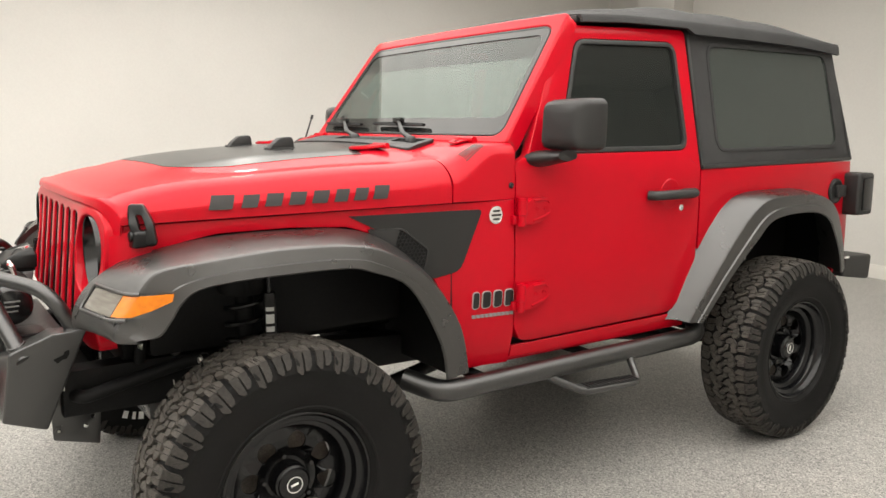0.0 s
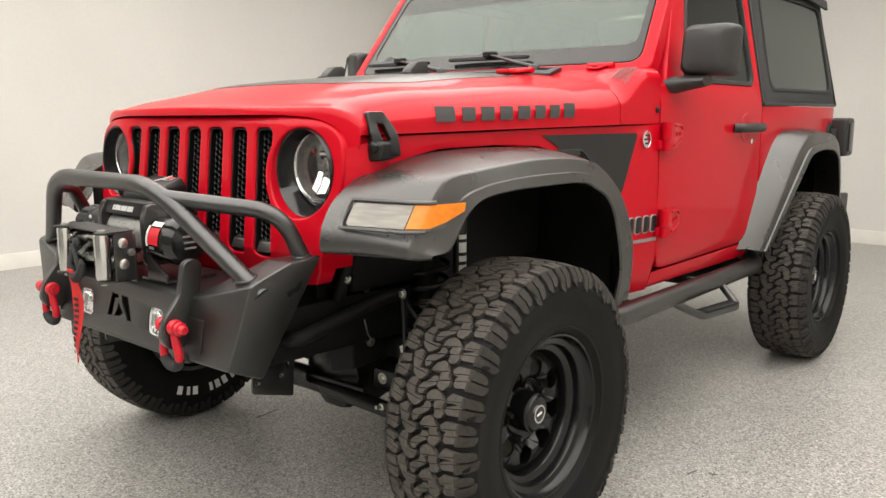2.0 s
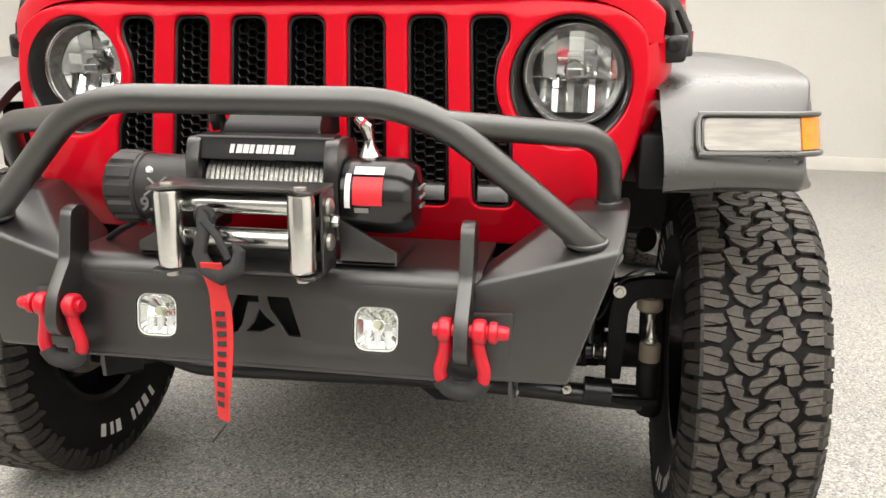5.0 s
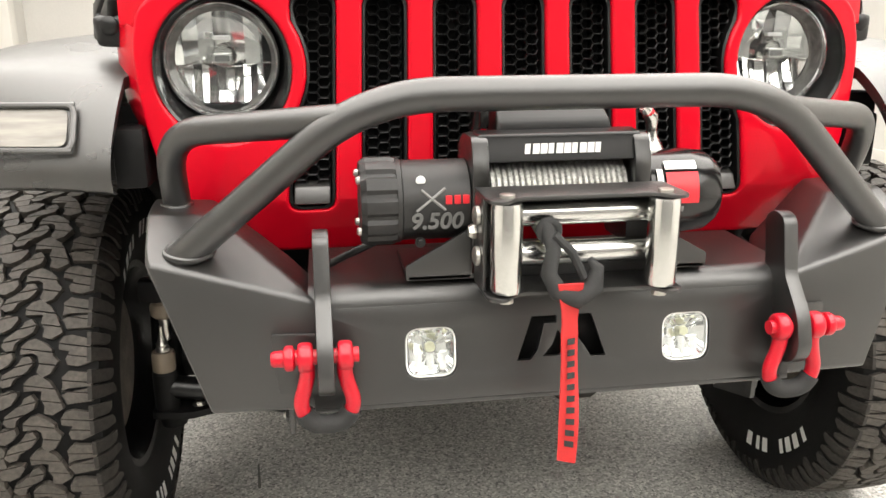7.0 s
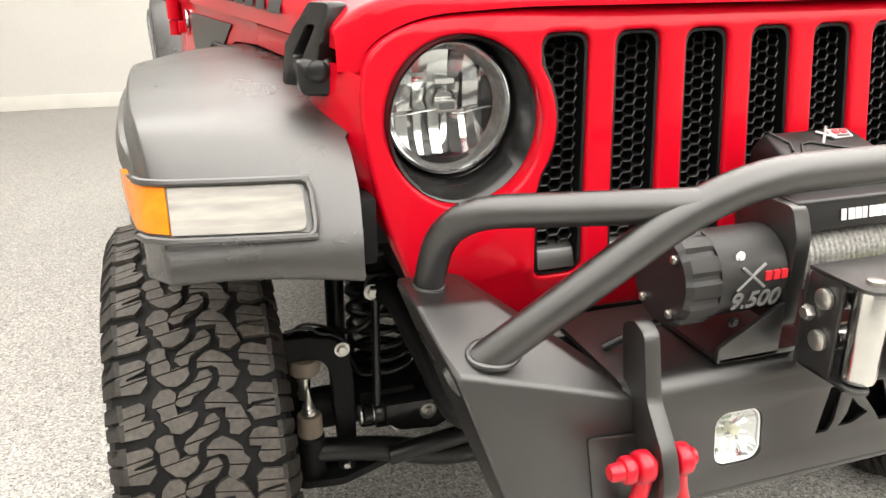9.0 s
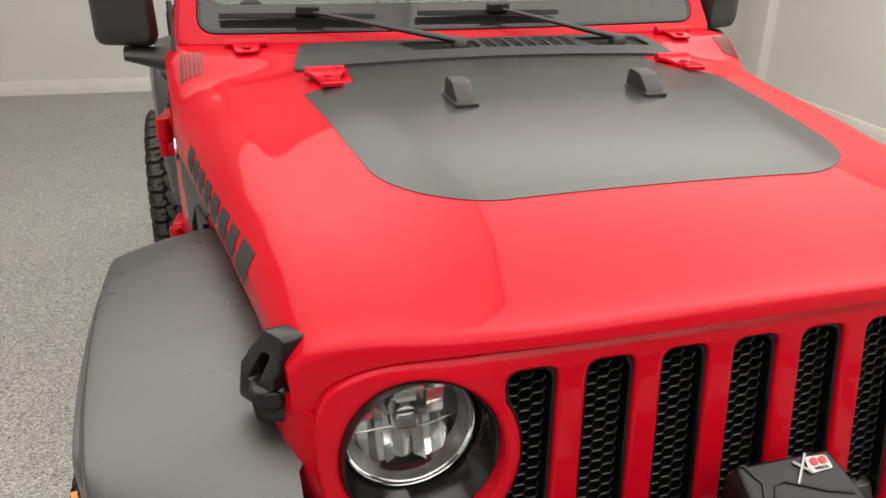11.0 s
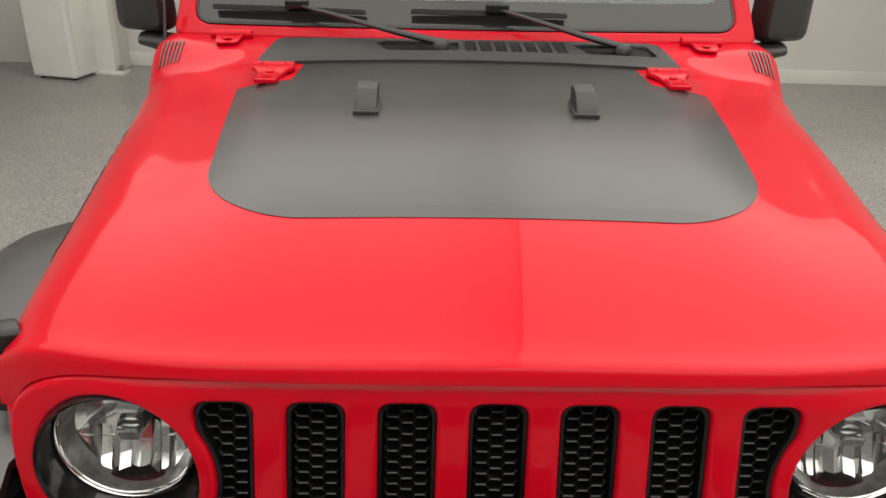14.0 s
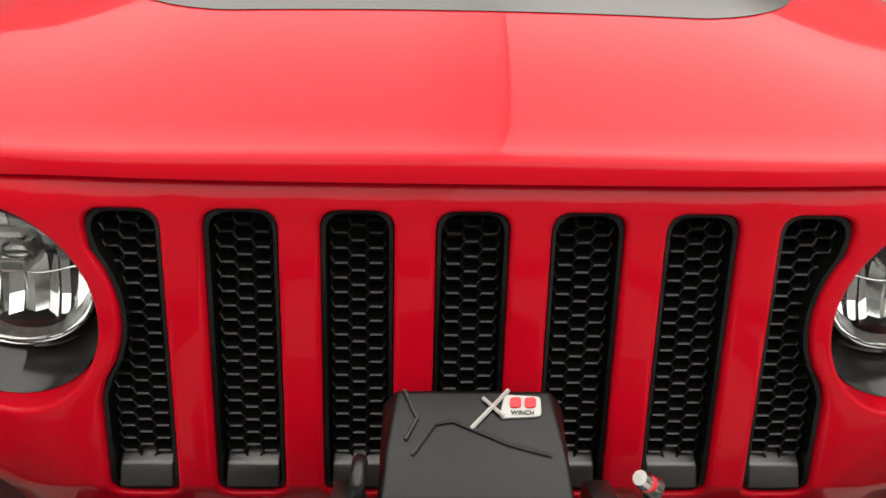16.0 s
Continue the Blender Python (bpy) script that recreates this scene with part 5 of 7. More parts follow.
    # domed disc with eight round holes, sunk towards the hub
    n = 64
    outer = [(0.180 * math.cos(2 * math.pi * k / n), 0.180 * math.sin(2 * math.pi * k / n)) for k in range(n)]
    holes = []
    for h in range(8):
        a = 2 * math.pi * (h + 0.5) / 8
        cx, cz = 0.127 * math.cos(a), 0.127 * math.sin(a)
        holes.append([(cx + 0.0290 * math.cos(2 * math.pi * k / 24), cz + 0.0290 * math.sin(2 * math.pi * k / 24)) for k in range(24)])
    ring_in = [(0.092 * math.cos(2 * math.pi * k / n), 0.092 * math.sin(2 * math.pi * k / n)) for k in range(n)]

    def dish(a, b, d):
        r = math.hypot(a, b)
        return (0.022 + 0.020 * smooth(0.18, 0.145, r) - 0.026 * smooth(0.112, 0.090, r) - d, a, b)
    merged(rim, sheet(outer, holes + [ring_in], 0.009, dish, bevel=0.0035))
    lathe([(0.093, 0.016), (0.088, 0.006), (0.075, 0.004), (0.058, 0.006), (0.058, 0.0)], (0, 0, 0), "X", 48, closed=True, bm=rim)
    hub = lathe([(0.058, 0.0), (0.058, 0.050), (0.0555, 0.056), (0.050, 0.059), (0.047, 0.064), (0.041, 0.066), (0.001, 0.066)], (0, 0, 0), "X", 40)
    cap = lathe([(0.026, 0.064), (0.026, 0.070), (0.023, 0.0715), (0.021, 0.070), (0.001, 0.0705)], (0, 0, 0), "X", 32)
    ring = lathe([(0.026, 0.0655), (0.0262, 0.0722), (0.0225, 0.0724), (0.0223, 0.0695)], (0, 0, 0), "X", 40, closed=True)
    brake = lathe([(0.165, -0.055), (0.165, -0.03), (0.07, -0.03), (0.07, 0.0), (0.03, 0.0)], (0, 0, 0), "X", 40)
    return dict(tyre=tyre, tread=tread, shoulder=shoulder, rim=rim, hub=hub, cap=cap, ring=ring, brake=brake)


def build_wheels():
    W = wheel_meshes()
    ob = part("wheel", W["rim"], RIM_BLACK, car, "black steel wheel with eight round holes and a mud tyre", angle=30)
    part("tyre", W["tyre"], RUBBER, ob, "black tyre carcass", angle=35)
    tagged(part("tread", W["tread"], TREAD, ob, "chunky interlocking tread blocks, dusty grey", angle=25), kind="stuff")
    tagged(part("tyre_shoulder", W["shoulder"], SHOULDER, ob, "dark notched lugs along the tyre shoulder", angle=25), kind="stuff")
    part("hub_cover", W["hub"], RIM_BLACK, ob)
    for k in range(5):
        a = 2 * math.pi * k / 5 + 0.3
        part("lug_nut", lathe([(0.0105, 0.004), (0.0105, 0.03), (0.007, 0.036)], (0, 0.082 * math.cos(a), 0.082 * math.sin(a)), "X", 6), GLOSSBLACK, ob)
    part("centre_cap", W["cap"], GLOSSBLACK, ob)
    part("cap_ring", W["ring"], CHROME, ob, "thin silver cap ring")
    part("cap_mark", box(0.0705, 0.0715, -0.012, 0.012, -0.0035, 0.0035, 0.001), WHITE_PRINT, ob)
    part("brake_disc", W["brake"], RUST, ob, "worn steel brake disc")
    # raised sidewall lettering blocks: faint outside, white inside
    for sgn, mat in ((1, RUBBER), (-1, WHITE_PRINT)):
        bm = bmesh.new()
        for start, count in ((0.25, 9), (math.pi + 0.4, 8)):
            for k in range(count):
                a0 = start + k * 0.115
                w = 0.075 if k % 3 else 0.05
                if sgn < 0 and k in (4,):
                    continue
                rows = []
                for r in (0.300, 0.315, 0.335):
                    xx = sgn * (0.90 * lerp_table(((0.29, 0.150), (0.33, 0.157), (0.36, 0.1565)), r) + (0.0022 if sgn > 0 else 0.0012))
                    rows.append([(xx, r * math.cos(a0 + w * q / 3), r * math.sin(a0 + w * q / 3)) for q in range(4)])
                merged(bm, skin(rows))
        bmesh.ops.recalc_face_normals(bm, faces=bm.faces)
        part("sidewall_lettering", bm, mat, ob, kind="stuff", label="raised sidewall lettering blocks" if sgn > 0 else "white sidewall lettering blocks")
    size = Matrix.Diagonal((WHEEL_SCALE, WHEEL_SCALE, WHEEL_SCALE, 1))
    height = GROUND + TYRE_R * WHEEL_SCALE - 0.001
    ob.matrix_basis = pose(WHEEL_X, 0, height, 12, 0, 0) @ size
    for x, y, turn, spin in ((-WHEEL_X, 0, 180, 40), (WHEEL_X, 2.46, 0, 75), (-WHEEL_X, 2.46, 180, 150)):
        copy_thing(ob, pose(x, y, height, spin, 0, turn))


build_wheels()


# ---- windscreen and cowl ----
WS0, WS1 = Vector((0, 0.852, 1.392)), Vector((0, 1.198, 1.868))
WS_UP = (WS1 - WS0).normalized()
WS_LEN = (WS1 - WS0).length


def on_screen(x, s, d):
    """A point of the sloping screen: x across, s metres up the slope, d metres inwards; bowed a little."""
    bow = 0.035 * (x / 0.75) ** 2
    p = WS0 + WS_UP * s + Vector((0, bow, 0))
    n = Vector((0, WS_UP.z, -WS_UP.y))
    return Vector((x, p.y + n.y * d, p.z + n.z * d))


def build_screen():
    outer = rounded([(-0.762, 0.0), (0.762, 0.0), (0.705, WS_LEN), (-0.705, WS_LEN)], 0.03, 5)
    hole = rounded([(-0.712, 0.034), (0.712, 0.034), (0.662, WS_LEN - 0.055), (-0.662, WS_LEN - 0.055)], 0.055, 8)
    xc = [(0, x) for x in (-0.6, -0.4, -0.2, 0, 0.2, 0.4, 0.6)]
    fr = part("windscreen_frame", plate(outer, [hole], 0.06, on_screen, xc, 0.009), RED, car, "red windscreen surround", angle=50)
    part("screen_seal", sheet(grow(hole, -0.001), [grow(hole, -0.008)], 0.02, lambda a, b, d: on_screen(a, b, d + 0.002), xc, bevel=0.001), SATIN, fr)
    part("glass_border", sheet(grow(hole, -0.008), [rounded([(-0.675, 0.115), (0.675, 0.115), (0.64, WS_LEN - 0.095), (-0.64, WS_LEN - 0.095)], 0.05, 6)], 0.002, lambda a, b, d: on_screen(a, b, d + 0.0035), xc, bevel=0), FRIT, fr, "black printed glass border")
    # above this height the pane gets the darkened glass
    band = WS_LEN - 0.20
    edge = lambda b: 0.706 - 0.05 * (b - 0.034) / (WS_LEN - 0.089)
    lower = rounded([(-edge(0.04), 0.040), (edge(0.04), 0.040), (edge(band), band), (-edge(band), band)], [0.05, 0.05, 0.001, 0.001], 8)
    upper = rounded([(-edge(band), band + 0.0005), (edge(band), band + 0.0005), (edge(WS_LEN - 0.061), WS_LEN - 0.061), (-edge(WS_LEN - 0.061), WS_LEN - 0.061)], [0.001, 0.001, 0.05, 0.05], 8)
    for outline, mat, nm, lab in ((lower, GLASS, "windscreen", "greenish laminated windscreen"), (upper, DIMMED_GLASS, "dimmed_top_pane", "upper strip of the windscreen, darkened for the dim roof lining behind it")):
        g = part(nm, sheet(outline, (), 0.005, lambda a, b, d: on_screen(a, b, d + 0.007), xc, bevel=0), mat, fr, lab, angle=60)
        g.visible_shadow = False
    for s in (-1, 1):
        # fold-down hinges at the foot
        bm = tube([(0.545, 0.838, 1.404), (0.648, 0.838, 1.403)], 0.0125, 14)
        h = part("screen_hinge", sided(bm, s), RED, car, "red windscreen hinge")
        bm = sheet(rounded([(0.57, 0.775), (0.625, 0.775), (0.632, 0.83), (0.563, 0.83)], 0.012, 3), (), 0.006, lambda a, b, d: (a, b, cowl_top(a, b) + 0.003 + d), [(1, y) for y in (0.72, 0.76, 0.8)], bevel=0.002)
        part("hinge_plate", sided(bm, s), RED, h)
        for y in (0.795,):
            part("plate_screw", sided(lathe([(0.011, 0), (0.011, 0.002), (0.008, 0.0035), (0.0005, 0.0035)], (0.597, y, cowl_top(0.597, y) + 0.0095), "Z", 12), s), RED, h)
        # grey louvre bars on the shoulder
        for k in range(6):
            x = 0.706 + k * 0.0095
            rows = [[(x + xx, y, cowl_top(x + xx, y) + 0.0012) for y in (0.725, 0.745, 0.765, 0.785, 0.80)] for xx in (0, 0.0018, 0.0036)]
            part("louvre_bar", sided(shell(skin(rows), 0.001), s), VINYL, car)
    # sticker in the lower corner of the screen
    part("screen_sticker", sheet([(-0.60, 0.118), (-0.545, 0.118), (-0.553, 0.135), (-0.565, 0.128), (-0.577, 0.142), (-0.589, 0.128)], (), 0.0008, lambda a, b, d: on_screen(a, b, 0.004 + d), bevel=0), SATIN, fr, "small dark tree-shaped sticker")


build_screen()


def build_cowl():
    rows = []
    for k in range(13):
        y = 0.655 + 0.25 * k / 12
        w = half_width(y)
        row = []
        for i in range(-40, 41):
            f = i / 40
            x = (w - 0.002) * math.copysign(math.sin(abs(f) * math.pi / 2) ** 0.9 if f else 0, f)
            row.append((x, y, cowl_top(x, y) - 0.002))
        low = [(-row[0][0], y, z) for z in (row[0][2] - 0.02, (row[0][2] + 1.201) / 2 - 0.01, 1.201)]
        rows.append([(-a, b, c) for a, b, c in reversed(low)] + row + low)
    cw = part("cowl", shell(skin(rows), 0.01), RED, car, "red painted cowl under the windscreen", angle=50)
    outline = rounded([(-0.505, 0.634), (0.505, 0.634), (0.47, 0.795), (-0.47, 0.795)], [0.03, 0.03, 0.03, 0.03], 5)

    def cowl_z(a, b, d):
        return (a, b, cowl_top(a, b) + 0.013 - d - 0.005 * smooth(0.70, 0.64, b))
    wells = [rounded([(-0.20, 0.705), (-0.025, 0.705), (-0.025, 0.775), (-0.23, 0.775)], 0.015, 4), rounded([(0.285, 0.705), (0.455, 0.705), (0.44, 0.775), (0.255, 0.775)], 0.015, 4)]
    vents = []
    for k in range(7):
        x = -0.008 + k * 0.0365
        vents.append(rounded([(x, 0.705), (x + 0.026, 0.705), (x + 0.022, 0.782), (x - 0.004, 0.782)], 0.006, 3))
    cuts = [(0, x) for x in (-0.4, -0.2, 0, 0.2, 0.4)] + [(1, y) for y in (0.68, 0.70, 0.72)]
    pn = part("cowl_panel", sheet(outline, wells + vents, 0.014, cowl_z, cuts, bevel=0.003), PLASTIC, cw, "black plastic cowl panel with air slots")
    part("cowl_floor", sheet(grow(outline, -0.006), (), 0.003, lambda a, b, d: (a, b, cowl_top(a, b) + 0.0045 - d), [(0, x) for x in (-0.4, -0.2, 0, 0.2, 0.4)] + [(1, y) for y in (0.70, 0.72, 0.75)], bevel=0), DARK, cw)
    for k in range(7):
        for r in range(6):
            x = -0.008 + k * 0.0365
            y = 0.712 + r * 0.0118
            part("vent_slat", box(x - 0.002, x + 0.024, y, y + 0.004, cowl_top(0.1, y) + 0.002, cowl_top(0.1, y) + 0.010, 0.001, 1), SATIN, pn)


build_cowl()


def build_wiper(px, jx, x0, x1):
    """Pivot at px, joint with the blade at jx; blade from x0 to x1."""
    s = 0.072
    base = Vector((px, 0.742, cowl_top(px, 0.742) + 0.008))
    j = on_screen(jx, s + 0.004, -0.032)
    arm = tube([base + Vector((0, 0, 0.012)), base + Vector(((jx - px) * 0.3, 0.02, 0.032)), j], [0.013, 0.011, 0.006], 10, flat=0.7)
    w = part("wiper", arm, PLASTIC, car, "black windscreen wiper")
    part("wiper_pivot", lathe([(0.022, 0), (0.022, 0.012), (0.016, 0.022), (0.008, 0.026)], tuple(base - Vector((0, 0, 0.004))), "Z", 18), PLASTIC, w)
    a, b = on_screen(x0, s + 0.002, -0.012), on_screen(x1, s - 0.004, -0.012)
    bm = sheet(rounded([(0, 0), (1, 0), (1, 1), (0, 1)], 0.06, 2), (), 0.012, lambda u, v, d: a + (b - a) * u + WS_UP * ((v - 0.5) * (0.016 - 0.008 * abs(u - 0.5))) + Vector((0, -d, d * 0.3)), [(0, u) for u in (0.2, 0.4, 0.5, 0.6, 0.8)], bevel=0)
    part("wiper_blade", bm, DARK, w, "black rubber wiper blade")
    part("blade_joint", box(jx - 0.03, jx + 0.03, j.y - 0.012, j.y + 0.012, j.z - 0.010, j.z + 0.012, 0.004), GLOSSBLACK, w)


build_wiper(-0.07, -0.435, -0.655, -0.262)
build_wiper(0.375, 0.075, -0.145, 0.255)

mast = part("antenna", tube([(-0.762, 0.79, 1.20), (-0.766, 0.83, 1.37), (-0.768, 0.875, 1.492)], [0.005, 0.0045, 0.004], 10), SATIN, car, "thin black mast aerial")
part("antenna_tip", tube([(-0.768, 0.872, 1.482), (-0.768, 0.879, 1.502)], 0.0065, 10), SATIN, mast)


# ---- soft top, tail and cabin ----
def roof_z(x, y):
    side = lerp_table(((1.28, 1.862), (1.5, 1.872), (1.9, 1.876), (2.3, 1.872), (2.7, 1.862), (3.02, 1.842)), y)
    crown = lerp_table(((1.28, 0.012), (1.5, 0.055), (1.95, 0.10), (2.6, 0.10), (2.9, 0.07), (3.02, 0.035)), y)
    return side + crown * (1 - min(abs(x) / 0.722, 1) ** 5) + 0.004 * math.sin(y * 17) * (1 - (abs(x) / 0.72) ** 4)


def build_soft_top():
    rows = []
    for k in range(37):
        y = 1.285 + 1.74 * k / 36
        w = lerp_table(((1.285, 0.708), (1.9, 0.722), (3.03, 0.716)), y)
        row = []
        for i in range(-20, 21):
            x = w * math.sin(i / 20 * math.pi / 2)
            row.append((x, y + 0.02 * (1 - (x / w) ** 2) * smooth(2.9, 3.03, y), roof_z(x, y)))
        drop = 0.05 if y > 1.87 else 0.028
        lips = [(w + 0.006, y, roof_z(w, y) - 0.012), (w + 0.007 + drop * 0.08, y, roof_z(w, y) - drop)]
        rows.append([(-a, b, c) for a, b, c in reversed(lips)] + row + lips)
    top = part("soft_top", shell(skin(rows), 0.012), FABRIC, car, "black canvas soft top", angle=60)
    part("header_rail", box(-0.69, 0.69, 1.275, 1.32, 1.835, 1.862, 0.008), PLASTIC, top)
    win = rounded([(2.03, 1.352), (2.965, 1.356), (2.935, 1.79), (2.03, 1.79)], 0.06, 7)
    for s in (-1, 1):
        outer = [(1.918, 1.280), (3.115, 1.284), (3.02, 1.838), (1.918, 1.858)]
        p = flank(rounded(outer, 0.015, 3), [win], 0.012, s, FABRIC, "side_curtain", top, "black canvas side panel", lift=0.004)
        w = flank(grow(win, 0.004), (), 0.003, s, VINYL_PANE, "side_window", top, "smoked clear-vinyl side window", lift=0.0, bevel=0)
        w.visible_shadow = False
        flank(grow(win, 0.012), [grow(win, -0.004)], 0.004, s, WEB_BLACK, "window_welt", p, lift=0.0075, bevel=0.001)
        flank([(1.915, 1.272), (3.11, 1.276), (3.11, 1.292), (1.915, 1.290)], (), 0.02, s, PLASTIC, "belt_rail", top, "black belt rail", lift=0.010)
        flank([(1.908, 1.28), (1.920, 1.28), (1.920, 1.865), (1.902, 1.865)], (), 0.03, s, PLASTIC, "door_surround", top, lift=0.006)
    n = 12
    rows = []
    for k in range(7):
        t = k / 6
        y, z = 3.112 - 0.092 * t, 1.285 + 0.56 * t
        w = side_x(3.0, z) - 0.005
        rows.append([(w * i / n, y + 0.03 * (1 - (i / n) ** 2), z) for i in range(-n, n + 1)])
    part("rear_curtain", shell(skin(rows), 0.012), FABRIC, top, "black canvas rear panel")


build_soft_top()


def build_tail_and_cabin():
    part("tailgate", box(-0.74, 0.74, 3.10, 3.15, 0.66, 1.275, 0.02), RED, car, "red tailgate")
    rb = part("rear_bumper", box(-0.70, 0.70, 3.12, 3.28, 0.66, 0.80, 0.02, 3), PLASTIC, car, "black plastic rear bumper")
    for s in (-1, 1):
        bm = sheet(rounded([(3.0, 0.70), (3.26, 0.66), (3.275, 0.79), (3.02, 0.80)], 0.02, 4), (), 0.14, lambda a, b, d: (0.845 - d, a, b), bevel=0.014, segs=3)
        part("bumper_end", sided(bm, s), PLASTIC, rb)
        part("reflector", sided(box(0.838, 0.849, 3.015, 3.05, 0.79, 0.80, 0.003), s), WHITE_PRINT, rb)
    # closed inner shell
    part("floor_pan", box(-0.70, 0.70, 0.70, 3.10, 0.60, 0.66, 0.01), DARK, car, "dark floor pan")
    for s in (-1, 1):
        part("inner_side", sided(box(0.715, 0.745, 0.72, 1.92, 0.64, 1.26, 0.005), s), DARK, car, "dark inner door panel")
        part("rear_arch_box", sided(box(0.50, 0.765, 1.96, 3.09, 1.07, 1.26, 0.03), s), DARK, car, "dark rear wheel housing")
        part("rear_arch_back", sided(box(0.46, 0.775, 3.03, 3.07, 0.64, 1.2, 0.01), s), DARK, car)
        part("rear_arch_front", sided(box(0.46, 0.775, 1.87, 1.91, 0.60, 1.1, 0.01), s), DARK, car)
        part("rear_inner_wall", sided(box(0.46, 0.50, 1.93, 3.09, 0.62, 1.26, 0.01), s), DARK, car)
        part("front_arch_roof", sided(box(0.34, 0.70, -0.30, 0.64, 1.06, 1.10, 0.015), s), DARK, car, "dark front wheel housing")
        part("front_arch_wall", sided(box(0.33, 0.36, -0.30, 0.66, 0.70, 1.10, 0.008), s), DARK, car)
        part("arch_end_panel", sided(box(0.60, 0.650, -0.435, -0.31, 0.905, 1.0, 0.01), s), DARK, car)
        part("front_arch_rear", sided(box(0.33, 0.765, 0.645, 0.70, 0.60, 1.10, 0.012), s), DARK, car)
        part("front_arch_front", sided(box(0.36, 0.70, -0.36, -0.31, 0.905, 1.03, 0.01), s), DARK, car)
    part("bulkhead", box(-0.70, 0.70, 0.80, 0.84, 0.62, 1.33, 0.01), DARK, car, "dark bulkhead")
    # dashboard
    prof = rounded([(0.86, 1.372), (1.02, 1.39), (1.14, 1.37), (1.18, 1.30), (1.16, 1.16), (1.05, 1.02), (0.86, 1.02)], 0.03, 4)
    d = part("dashboard", sheet(prof, (), 1.40, lambda a, b, dd: (-0.70 + dd, a, b), bevel=0.01), DASH, car, "dark plastic dashboard")
    part("instrument_hood", sheet(rounded([(0.20, 1.34), (0.54, 1.34), (0.50, 1.425), (0.24, 1.425)], 0.03, 4), (), 0.10, lambda a, b, dd: (a, 1.09 + dd, b - 0.01), bevel=0.01), DASH, d)
    part("centre_screen", box(-0.11, 0.11, 1.165, 1.185, 1.20, 1.34, 0.006), GLOSSBLACK, d)
    c = Vector((0.37, 1.36, 1.27))
    ring = [(c.x + 0.185 * math.cos(a), c.y + 0.06 * math.sin(a), c.z + 0.175 * math.sin(a)) for a in [2 * math.pi * k / 28 for k in range(29)]]
    sw = part("steering_wheel", tube(ring, 0.016, 10), DASH, car, "black steering wheel")
    part("wheel_hub", lathe([(0.075, 0), (0.07, 0.035), (0.02, 0.045)], (c.x, c.y - 0.03, c.z), "Y", 20), DASH, sw)
    for a in (0, 180, 270):
        e = (c.x + 0.18 * math.cos(radians(a)), c.y + 0.06 * math.sin(radians(a)), c.z + 0.17 * math.sin(radians(a)))
        part("spoke", tube([(c.x, c.y, c.z), e], 0.014, 8), DASH, sw)
    part("steering_column", tube([(c.x, c.y - 0.01, c.z), (c.x, 1.10, 1.17)], 0.035, 14), DASH, sw)
    for s in (-1, 1):
        seat_pts = rounded([(1.42, 0.82), (1.95, 0.78), (2.0, 0.90), (1.42, 0.97)], 0.04, 4)
        st = part("seat", sheet(seat_pts, (), 0.50, lambda a, b, dd: (s * 0.36 - 0.25 + dd, a, b), bevel=0.05, segs=4), SEAT, car, "dark cloth front seat")
        back = rounded([(1.90, 0.88), (2.02, 0.86), (2.17, 1.46), (2.06, 1.50)], 0.04, 4)
        part("seat_back", sheet(back, (), 0.48, lambda a, b, dd: (s * 0.36 - 0.24 + dd, a, b), bevel=0.05, segs=4), SEAT, st)
        rest = rounded([(2.08, 1.53), (2.16, 1.52), (2.20, 1.68), (2.12, 1.70)], 0.03, 4)
        part("headrest", sheet(rest, (), 0.25, lambda a, b, dd: (s * 0.36 - 0.125 + dd, a, b), bevel=0.03, segs=4), SEAT, st)
        for q in (-0.06, 0.06):
            part("headrest_post", tube([(s * 0.36 + q, 2.11, 1.46), (s * 0.36 + q, 2.13, 1.55)], 0.006, 8), ZINC, st)
    cage = part("roll_bar", tube([(-0.60, 2.02, 0.66), (-0.615, 2.02, 1.70), (-0.50, 2.02, 1.80), (0.50, 2.02, 1.80), (0.615, 2.02, 1.70), (0.60, 2.02, 0.66)], 0.03, 12, 0.08), WEB_BLACK, car, "padded black roll bar")
    for s in (-1, 1):
        part("roll_bar_side", tube([(s * 0.60, 2.02, 1.77), (s * 0.62, 1.30, 1.80), (s * 0.66, 1.12, 1.60)], 0.026, 12, 0.1), WEB_BLACK, cage)
        part("roll_bar_stay", tube([(s * 0.60, 2.02, 1.76), (s * 0.60, 2.85, 1.74), (s * 0.60, 3.02, 1.30)], 0.026, 12, 0.1), WEB_BLACK, cage)
    part("rear_bench", sheet(rounded([(2.48, 0.92), (2.86, 0.88), (2.92, 1.40), (2.84, 1.42), (2.76, 1.04), (2.48, 1.06)], 0.03, 4), (), 0.9, lambda a, b, dd: (-0.45 + dd, a, b), bevel=0.03, segs=3), SEAT, car, "dark cloth rear bench")
    part("mirror_inside", box(-0.12, 0.12, 1.185, 1.215, 1.70, 1.77, 0.012, 3), GLOSSBLACK, car, "black inside mirror")
    part("engine_cover", box(-0.5, 0.5, -0.28, 0.62, 0.75, 1.14, 0.03), DARK, car, "dark engine block under the bonnet")


build_tail_and_cabin()


# ---- winch bumper ----
def face_y(z):
    return -0.678 - 0.020 * (0.79 - z) / 0.155


